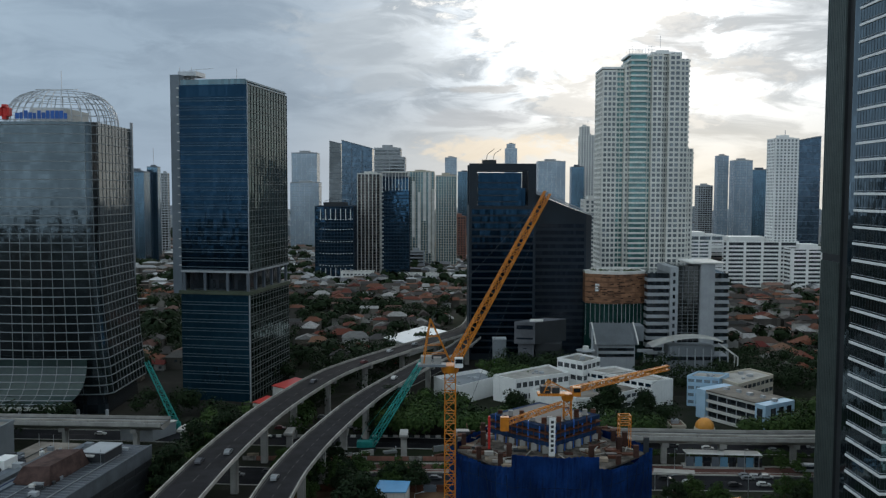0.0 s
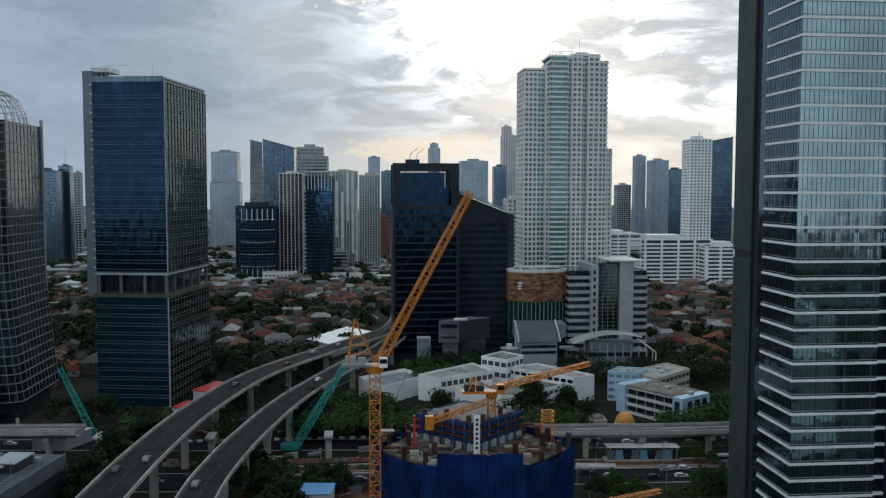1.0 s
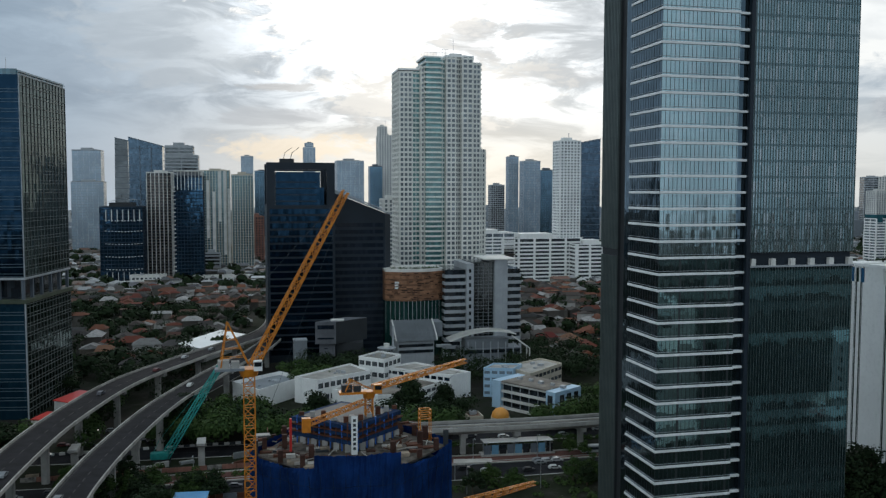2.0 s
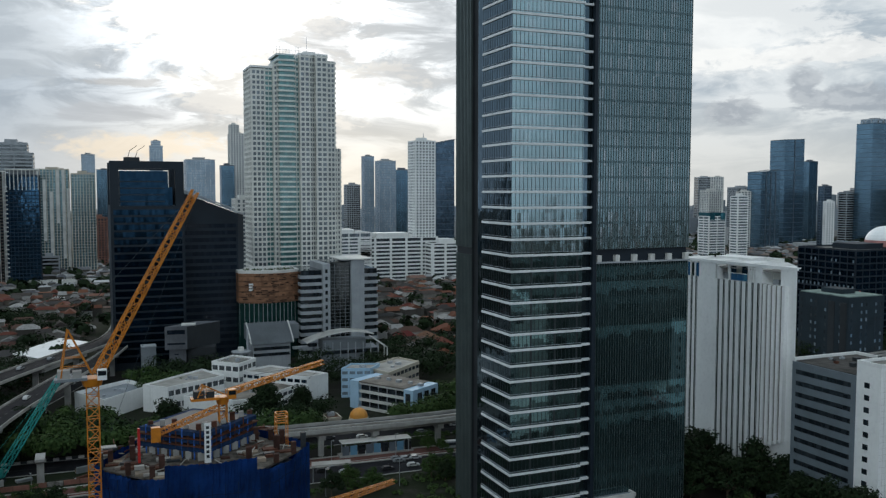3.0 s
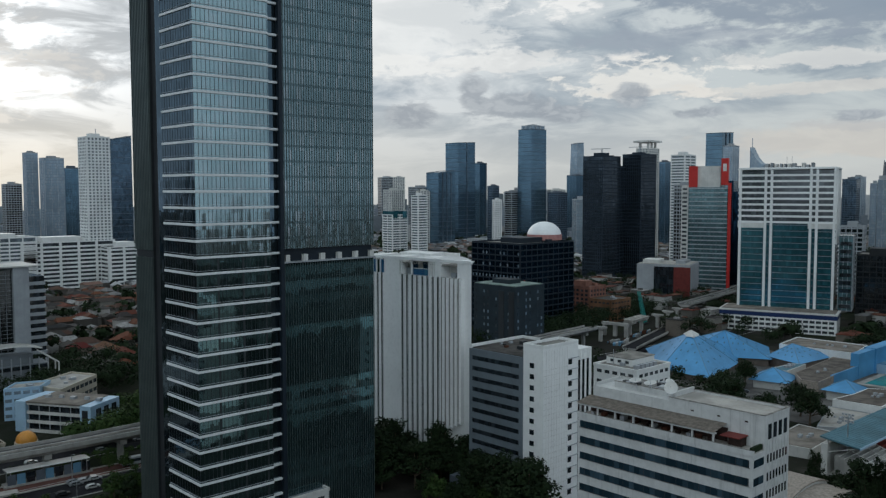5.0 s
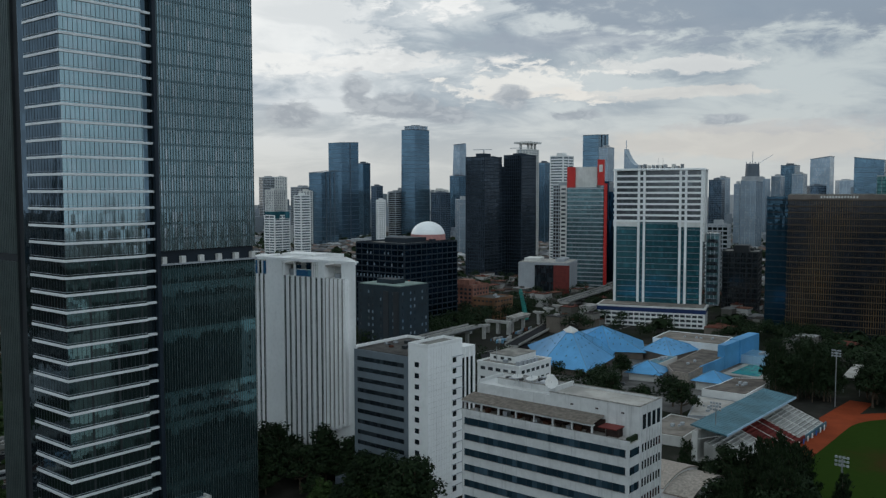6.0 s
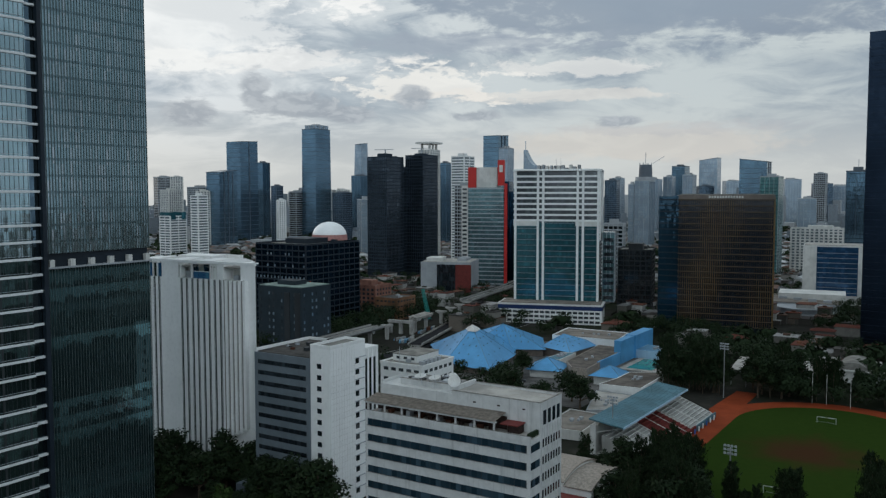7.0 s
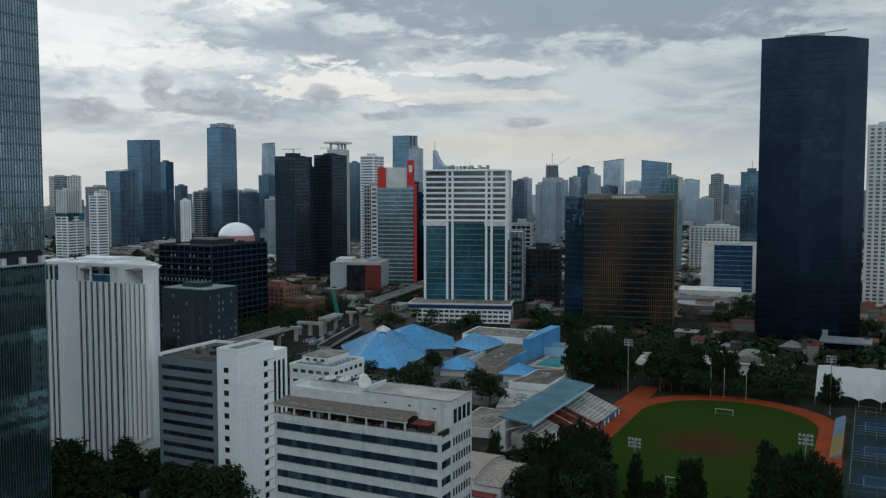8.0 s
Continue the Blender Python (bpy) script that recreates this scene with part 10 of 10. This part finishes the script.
# ---------------------------------------------------------------- vehicles
def car_meshes():
    bm = bmesh.new()
    prof = [(-2.2, .35), (2.2, .35), (2.2, .85), (1.2, .95), (.55, 1.45), (-1.3, 1.48), (-2.1, .98)]
    a, b = [bm.verts.new((x, -.86, z)) for x, z in prof], [bm.verts.new((x, .86, z)) for x, z in prof]
    for i in range(7):
        bm.faces.new((a[i], b[i], b[(i + 1) % 7], a[(i + 1) % 7]))
    bm.faces.new(a)
    bm.faces.new(b[::-1])
    bmesh.ops.recalc_face_normals(bm, faces=bm.faces[:])
    body = mesh_of("body", bm, M_CAR)
    bm = bmesh.new()
    box(bm, -1.5, -.88, 1.0, .9, .88, 1.36)
    win = mesh_of("window", bm, M_GLASS_DARK)
    bm = bmesh.new()
    bmesh.ops.create_cone(bm, segments=12, radius1=.34, radius2=.34, depth=.22, cap_ends=True, matrix=Matrix.Rotation(math.pi / 2, 4, "X"))
    return body, win, mesh_of("wheel", bm, M_DARK)


CAR = car_meshes()


def car(x, y, z, ang):
    t = thing("car", "small passenger car on the road", "car", x, y, z, math.degrees(ang), "cars in traffic")
    piece("body", CAR[0], t)
    piece("window", CAR[1], t)
    for wx in (-1.35, 1.35):
        for wy in (-.8, .8):
            piece("wheel", CAR[2], t, wx, wy, .34)


def cars_on(pts, width, n, seed, zoff=.07, lo=.05, hi=.8):
    r = random.Random(seed)
    line = spline(pts, 12)
    for _ in range(n):
        i = int(len(line) * r.uniform(lo, hi))
        s = side_of(line, i)
        p = line[i] + s * r.uniform(-.35, .35) * width
        car(p.x, p.y, p.z + zoff, math.atan2(s.x, -s.y))


cars_on(FLY_L, 10, 6, 1, lo=.1, hi=.7)
cars_on(FLY_R, 8, 4, 2, lo=.1, hi=.7)
cars_on([(-160, 296, 0), (-60, 288, 0), (75, 284, 0), (132, 282, 0), (270, 272, 0)], 16, 28, 3, .04, 0, 1)
cars_on([(-160, 338, 0), (-60, 330, 0), (75, 322, 0), (132, 320, 0), (270, 310, 0)], 12, 14, 4, .04, 0, 1)
cars_on([(-66, 347, 0), (-46, 345, 0), (-24, 342, 0)], 9, 12, 6, .04, 0, .98)
cars_on([(-62, 362, 0), (-44, 361, 0), (-28, 359, 0)], 7, 9, 7, .04, 0, .98)
cars_on([(-56, 240, 0), (-56, 260, 0), (-52, 320, 0), (-40, 380, 0), (-18, 430, 0)], 6, 14, 5, .04, 0, 1)


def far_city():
    """Low blocks out to the horizon, their colours paled to stand in for haze."""
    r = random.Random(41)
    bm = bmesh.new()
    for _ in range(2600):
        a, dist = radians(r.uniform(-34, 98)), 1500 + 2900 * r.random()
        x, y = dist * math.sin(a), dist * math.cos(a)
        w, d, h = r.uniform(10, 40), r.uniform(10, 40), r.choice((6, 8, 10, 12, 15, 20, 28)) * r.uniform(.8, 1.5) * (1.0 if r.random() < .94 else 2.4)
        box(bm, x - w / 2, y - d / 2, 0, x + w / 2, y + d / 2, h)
    # taller blocks of the districts to the east
    for _ in range(620):
        a, dist = radians(r.uniform(38, 98)), 1900 + 2700 * r.random()
        x, y = dist * math.sin(a), dist * math.cos(a)
        w, d, h = r.uniform(14, 34), r.uniform(14, 34), r.choice((22, 28, 36, 45, 55, 70, 92)) * r.uniform(.8, 1.2)
        box(bm, x - w / 2, y - d / 2, 0, x + w / 2, y + d / 2, h)
    # unseen town added behind the camera, so that low glass mirrors something dark
    rear = bmesh.new()
    for _ in range(900):
        a, dist = radians(r.uniform(102, 322)), 170 + 1400 * r.random() ** 1.3
        x, y = dist * math.sin(a), dist * math.cos(a)
        w, d, h = r.uniform(14, 36), r.uniform(14, 36), r.choice((8, 8, 10, 12, 15, 20, 26, 34, 42)) * r.uniform(.8, 1.3)
        box(rear, x - w / 2, y - d / 2, 0, x + w / 2, y + d / 2, h)
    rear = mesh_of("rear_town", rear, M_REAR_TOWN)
    tagged(new("rear_town", rear), "unseen low dark town added for the glass to reflect", "buildings", kind="stuff")
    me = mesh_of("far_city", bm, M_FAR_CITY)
    tagged(new("far_city", me), "low buildings out to the horizon, paled for haze", "buildings", kind="stuff")


# pale bluish tones put the haze of the distance into the walls
M_FAR_CITY = tinted("haze_paled_city_walls", [(0.34, 0.36, 0.38), (0.22, 0.25, 0.28), (0.46, 0.47, 0.48), (0.17, 0.20, 0.22), (0.36, 0.35, 0.34), (0.27, 0.30, 0.34)])
# dark tones chosen to keep the lower glass reflections dark
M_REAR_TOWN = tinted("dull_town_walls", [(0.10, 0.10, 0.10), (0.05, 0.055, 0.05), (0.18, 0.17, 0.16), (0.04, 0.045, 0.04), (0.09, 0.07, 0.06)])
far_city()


# ---------------------------------------------------------------- building yard and stops along the avenue
def sheet(name, label, pts, z, mat, category="roof", wall=None, thick=.3):
    """A roof sheet on posts or walls over a four-sided plan."""
    t = thing(name, label, category)
    bm = bmesh.new()
    v = [bm.verts.new((x, y, z)) for x, y in pts]
    w = [bm.verts.new((x, y, z + thick)) for x, y in pts]
    for i in range(4):
        bm.faces.new((v[i], v[(i + 1) % 4], w[(i + 1) % 4], w[i]))
    bm.faces.new(v[::-1])
    bm.faces.new(w)
    bmesh.ops.recalc_face_normals(bm, faces=bm.faces[:])
    part("roof", bm, mat, t)
    cx_, cy_ = sum(p[0] for p in pts) / 4, sum(p[1] for p in pts) / 4
    if wall:
        bm = bmesh.new()
        q = [(cx_ + (x - cx_) * .94, cy_ + (y - cy_) * .94) for x, y in pts]
        lo, hi = [bm.verts.new((x, y, 0)) for x, y in q], [bm.verts.new((x, y, z)) for x, y in q]
        for i in range(4):
            bm.faces.new((lo[i], lo[(i + 1) % 4], hi[(i + 1) % 4], hi[i]))
        part("wall", bm, wall, t)
    else:
        for x, y in pts:
            px, py = cx_ + (x - cx_) * .92, cy_ + (y - cy_) * .92
            block("post", t, M_STEEL, px - .12, py - .12, 0, px + .12, py + .12, z)
    return t


sheet("white_tent_roof", "large white sheet roof beside the flyover", [(-36, 520), (-21, 499), (3, 544), (-13, 566)], 8, M_WHITE_CLEAN, wall=M_OFFWHITE)
sheet("red_sheet_roof", "red sheet roof under the flyover", [(-80, 398), (-70, 390), (-62, 408), (-72, 416)], 6, M_RED, wall=M_OFFWHITE)
sheet("red_sheet_roof", "small red sheet roof beside the tower", [(-82, 366), (-74, 362), (-70, 374), (-78, 378)], 6, M_RED, wall=M_OFFWHITE)
sheet("white_shed_roof", "white shed roof among the trees", [(-126, 330), (-112, 328), (-106, 340), (-120, 344)], 5, M_OFFWHITE, wall=M_GREY)
sheet("bus_stop_roof", "long white bus station roof", [(86, 298), (112, 296), (112, 301), (86, 303)], 5, M_WHITE, "bus stop")
sheet("bus_stop_roof", "pale canopy over the slip road", [(69, 276), (82, 274), (83, 278), (70, 280)], 5.5, M_PALE_ROOF, "bus stop")
sheet("site_shed", "blue sheet-roofed site shed", [(-21, 258), (-11, 258), (-10, 268), (-20, 269)], 5, M_BLUE_ROOF, "shed", M_OFFWHITE)
sheet("site_shed", "white container office on the yard", [(-31, 256), (-23, 256), (-23, 262), (-31, 262)], 5.4, M_GLASS_PALE, "shed", M_GREY)
low_block("white_edged_hall", "low grey hall with a white roof edge", 112, 206, 148, 252, 8, M_OFFWHITE, M_MIDGREY, 2)
sheet("pale_shed_roof", "pale sheet-roofed shed behind the trees", [(459.5, 79.3), (459.9, 65.4), (506.9, 66.2), (503, 81.7)], 6, M_PALE_ROOF, "shed", M_OFFWHITE)
sheet("pale_shed_roof", "pale sheet-roofed store beside the barrel hall", [(469.2, 49.9), (468.9, 37.8), (503.9, 34.8), (505.6, 49.8)], 6, M_PALE_ROOF, "shed", M_GREY)
sheet("pale_shed_roof", "pale curved shelter roof among dark trees", [(436.2, 107.5), (433.9, 99.1), (472, 101.2), (471, 110.8)], 8, M_PALE_ROOF, "shed")
t = thing("barrel_hall", "brown-grey barrel-roofed hall behind the track", "hall", 480, 56.5, 0, 0)
bm = bmesh.new()
rows = [[bm.verts.new((x, 7.5 * math.cos(math.pi * i / 12), 6.5 + 4.2 * math.sin(math.pi * i / 12))) for i in range(13)] for x in (-9, 14)]
for i in range(12):
    bm.faces.new((rows[0][i], rows[0][i + 1], rows[1][i + 1], rows[1][i]))
for rr in rows:
    bm.faces.new(rr)
bmesh.ops.recalc_face_normals(bm, faces=bm.faces[:])
part("roof", bm, M_ROOFDECK, t)
block("wall", t, M_OFFWHITE, -8.5, -7.3, 0, 13.5, 7.3, 6.5)
block("eave", t, M_OFFWHITE, -9.6, -7.8, 6.0, -9, 7.8, 6.8)
for x, y in ((640, 210), (655, 200), (630, 222)):
    sheet("pale_shed_roof", "white market roof beside the bronze block", [(x - 8, y - 6), (x + 8, y - 7), (x + 9, y + 5), (x - 7, y + 7)], 5, M_WHITE, "shed", M_GREY)


t = thing("busway", "faded red-brown bus lane along the avenue", "road", kind="structure")
bm = bmesh.new()
ribbon(bm, spline([(-60, 296, .06), (30, 297, .06), (90, 295, .06), (150, 292, .06), (270, 284, .06)], 8), rect(-4.5, -.04, 4.5, .02))
part("lane_surface", bm, matt("red_brown_asphalt", (0.13, 0.062, 0.052), 0.95, 0.35, 0.15), t)
for off in (-4.9, 4.9):
    bm = bmesh.new()
    ribbon(bm, spline([(-60, 296, .06), (30, 297, .06), (90, 295, .06), (150, 292, .06), (270, 284, .06)], 8), rect(off - .3, -.05, off + .3, .35))
    part("kerb", bm, M_PALE_ROOF, t)
t = thing("bus_station", "glazed bus station with blue picture panels", "bus station", 99, 299, 0, -3)
block("platform", t, M_CONCRETE, -14, -2.2, 0, 14, 2.2, .8)
for k in range(9):
    block("wall_panel", t, (M_BLUEGREY, M_BLUE_ROOF2, M_GLASS_DARK)[k % 3], -13 + 2.95 * k, -1.9, .8, -10.4 + 2.95 * k, -1.7, 4.2)


t = thing("car_park", "worn paved car park between the sports halls", "car park", kind="structure")
bm = bmesh.new()
box(bm, 352, 152, -.1, 500, 292, .03)
part("paving", bm, matt("worn_paving", (0.12, 0.115, 0.11), 0.95, 0.45, 0.08, bump=0.2), t)
for x, y, a in ((372, 196, 0), (376, 196, 5), (381, 197, 0), (386, 198, 2), (368, 186, 90), (366, 232, 80), (432, 296, 20), (496, 205, 90)):
    car(x, y, .03, a)
for x, y, s in ((392, 205, 1.1), (360, 240, .7), (364, 250, .6), (515, 176, .9)):
    tree(x, y, 3, s)


def bus(x, y, ang, mat, label):
    t = thing("bus", label, "bus", x, y, .04, ang, "city buses")
    bm = bmesh.new()
    box(bm, -5.8, -1.25, .45, 5.8, 1.25, 3.1)
    bmesh.ops.bevel(bm, geom=bm.edges[:], offset=.18, segments=2, affect="EDGES")
    body = part("body", bm, mat, t)
    for s in (-1, 1):
        block("window", body, M_GLASS_DARK, -5.3, s * 1.26 - .02, 1.5, 5.3, s * 1.26 + .02, 2.5)
    for wx in (-3.8, 3.6):
        for wy in (-1.1, 1.1):
            o = piece("wheel", CAR[2], t, wx, wy, .48)
            o.scale = (1.4, 1.2, 1.4)


bus(66, 297, 177, M_LIGHT_BLUE, "pale blue city bus at the stop")
bus(128, 293.5, 176, M_GREY, "grey city bus at the stop")
bus(30, 286, 178, M_WHITE, "white city bus on the avenue")


def tee_pier(x, y, h=9.5, ang=0.0):
    t = thing("unfinished_pier", "bare concrete railway pier with a crosshead", "pier", x, y, 0, ang, "unfinished piers")
    bm = bmesh.new()
    box(bm, -1.1, -1.1, 0, 1.1, 1.1, h - 2)
    bmesh.ops.bevel(bm, geom=[e for e in bm.edges if abs(e.verts[0].co.z - e.verts[1].co.z) > 1], offset=.3, segments=2, affect="EDGES")
    part("column", bm, M_CONCRETE, t)
    bm = bmesh.new()
    v = [bm.verts.new(p) for p in ((-1.3, -1.3, h - 2), (1.3, -1.3, h - 2), (1.3, 1.3, h - 2), (-1.3, 1.3, h - 2), (-1.5, -4, h - .8), (1.5, -4, h - .8), (1.5, 4, h - .8), (-1.5, 4, h - .8), (-1.5, -4, h), (1.5, -4, h), (1.5, 4, h), (-1.5, 4, h))]
    for f in ((0, 1, 5, 4), (1, 2, 6, 5), (2, 3, 7, 6), (3, 0, 4, 7), (4, 5, 9, 8), (5, 6, 10, 9), (6, 7, 11, 10), (7, 4, 8, 11), (8, 9, 10, 11)):
        bm.faces.new([v[i] for i in f])
    part("crosshead", bm, M_CONCRETE, t)


for x, y in ((-96, 315), (-78, 313), (-56, 311), (-36, 310), (-14, 309), (6, 308)):
    tee_pier(x, y)
for x, y in ((452, 331), (483, 330), (501, 333), (527, 337), (547, 341), (566, 345)):
    tee_pier(x, y, 9.6, 10)
t = thing("portal_pier", "wide concrete portal pier with scaffolding", "pier", 475, 336, 0, 8)
block("crossbeam", t, M_CONCRETE, -1.4, -9.5, 7.4, 1.4, 9.5, 9.2)
for y in (-8, 0, 8):
    block("column", t, M_CONCRETE, -1.1, y - 1.1, 0, 1.1, y + 1.1, 7.4)
for k in range(3):
    t = thing("precast_girder", "long precast concrete girder laid on two piers", "girder", 492 + .5 * k, 328 + 3.2 * k, 9.6, 9, "precast girders")
    bm = bmesh.new()
    box(bm, -13, -.9, 1.2, 13, .9, 1.7)
    box(bm, -13, -.3, .3, 13, .3, 1.2)
    box(bm, -13, -.6, 0, 13, .6, .3)
    part("beam", bm, M_PALE_ROOF, t)
elevated("access_ramp", "low concrete ramp with a pale parapet beside the unfinished piers", [(436, 298, 2), (470, 308, 2), (520, 322, 2.2), (571, 336, 2.4), (625, 346, 2.4)], 9, M_ASPHALT, 2.3, 1.0, lanes=False)
r = random.Random(61)
for k in range(14):
    t = thing("site_store", "stack of building material on the railway site", "store", r.uniform(445, 560), 0, 0, r.uniform(0, 40), "building stores")
    t.location.y = 318 + (t.location.x - 445) * .13 + r.uniform(-4, 5)
    w, d, h = r.uniform(1.5, 5), r.uniform(1.2, 2.6), r.uniform(.8, 2.8)
    for j in range(3):
        block("crate", t, r.choice((M_CONCRETE, M_RUST, M_BLUE_ROOF2, M_STEEL)), -w, -d + d * .68 * j, 0, w, -d + d * .68 * j + d * .6, h * (1 - .2 * j))
crawler_crane(534, 353, (-4, 2, 24))

t = thing("striped_radio_mast", "red and white lattice radio mast", "mast", 441, 387)
for k in range(6):
    bm = bmesh.new()
    lattice(bm, (0, 0, 6 * k), (0, 0, 6 * k + 6), 2.4 - .3 * k, 2.1 - .3 * k, 4, .16)
    part("mast_section", bm, M_RED if k % 2 else M_WHITE, t)
t = thing("kerb_barrier", "black and white painted concrete road barrier", "barrier")
for i in range(36):
    block("barrier_block", t, M_DARK if i % 2 else M_OFFWHITE, -74 + 2.1 * i, 334.6, 0, -72 + 2.1 * i, 335.2, .95)
t = thing("site_wall", "low dusty pink wall beside the railway site", "wall")
for i in range(15):
    block("wall_panel", t, M_BRICK_WALL if i % 4 else M_COPING, -72 + 5 * i, 305.2, 0, -67.15 + 5 * i, 305.5, 1.6)
for k in range(11):
    t = thing("site_store", "stack of building material beside the unfinished piers", "store", r.uniform(-72, 4), r.uniform(307, 318), 0, r.uniform(0, 40), "building stores")
    w, d, h = r.uniform(1.2, 3.4), r.uniform(.8, 1.8), r.uniform(.7, 2.2)
    for j in range(2):
        block("crate", t, r.choice((M_CONCRETE, M_RUST, M_FORMWORK, M_STEEL, M_OFFWHITE)), -w, -d + d * j, 0, w, -d + d * j + d * .9, h * (1 - .3 * j))
t = thing("roadside_hoarding", "long brown building-site hoarding", "hoarding")
for i in range(24):
    x = -48 + 4.2 * i
    block("hoarding_panel", t, M_RUST if i % 5 else M_BLUEGREY, x, 273 - .02 * i, 0, x + 4.05, 273.2 - .02 * i, 2.4)
t = thing("site_yard", "bare brown building yard with strips of soil", "yard", kind="structure")
bm = bmesh.new()
box(bm, -50, 238, -.1, 62, 274, .045)
part("yard_surface", bm, matt("brown_soil", (0.11, 0.065, 0.04), 0.95, 0.5, 0.1, bump=0.4), t)


def street_lamp(x, y, ang):
    t = thing("street_lamp", "grey steel street lamp with a single arm", "street lamp", x, y, 0, ang, "street lamps")
    bm = bmesh.new()
    bar(bm, (0, 0, 0), (0, 0, 9), .1, 6)
    bar(bm, (0, 0, 9), (2.2, 0, 9.6), .07)
    part("pole", bm, M_STEEL, t)
    block("lamp_head", t, M_GREY, 1.9, -.16, 9.5, 2.9, .16, 9.7)


for i in range(9):
    street_lamp(-40 + 24 * i, 293.5 - .45 * i, -90)
for x, y in ((-30, 250), (-8, 246), (70, 262), (95, 262)):
    street_lamp(x, y, 0)


t = thing("mobile_crane", "orange mobile crane with a lowered lattice boom", "crane", 60.6, 228.1)
bm = bmesh.new()
lattice(bm, (0, 0, 10.2), (23.1, 7.5, 11.4), 1.8, 1.0, 16, .09)
part("boom", bm, M_ORANGE, t)
bm = bmesh.new()
box(bm, -4, -1.5, .8, 3, 1.5, 3.2)
bmesh.ops.bevel(bm, geom=bm.edges[:], offset=.2, segments=2, affect="EDGES")
part("body", bm, M_ORANGE, t)
bm = bmesh.new()
bar(bm, (0, 0, 3), (0, 0, 10.2), .5, 6)
part("post", bm, M_ORANGE, t)
for s in (-1, 1):
    block("crawler", t, M_DARK, -4, s * 1.6 - .5, 0, 4, s * 1.6 + .5, 1.0)


def hedges():
    """Low shrubs along the medians and yards of the avenue."""
    r = random.Random(51)
    verts, faces = [], []
    for x0, y0, x1, y1, n in ((20, 262, 190, 269, 120), (-44, 297, 60, 299, 60), (60, 236, 150, 256, 90), (70, 310, 190, 316, 90), (-160, 306, -100, 314, 50), (-48, 226, -20, 250, 40), (0, 246, 60, 270, 60), (120, 264, 200, 280, 60)):
        for _ in range(n):
            x, y, big = r.uniform(x0, x1), r.uniform(y0, y1), r.uniform(.8, 2.2)
            for _ in range(40):
                v = Vector((r.gauss(0, 1), r.gauss(0, 1), abs(r.gauss(.2, .8)))).normalized()
                p = Vector((x, y, .3)) + v * big * r.uniform(.6, 1.05)
                q = (v + Vector((r.uniform(-.4, .4), r.uniform(-.4, .4), .3))).normalized().to_track_quat("Z", "Y")
                s, k = r.uniform(.2, .45), len(verts)
                for j in range(4):
                    ang = math.tau * j / 4 + r.random()
                    verts.append(p + q @ Vector((s * math.cos(ang), s * math.sin(ang), r.uniform(-.25, .25) * s)))
                faces.append((k, k + 1, k + 2, k + 3))
    me = bpy.data.meshes.new("median_shrubs")
    me.from_pydata(verts, [], faces)
    me.materials.append(M_LEAF)
    tagged(new("median_shrubs", me), "low green shrubs along the avenue", "shrubs", kind="stuff")


hedges()
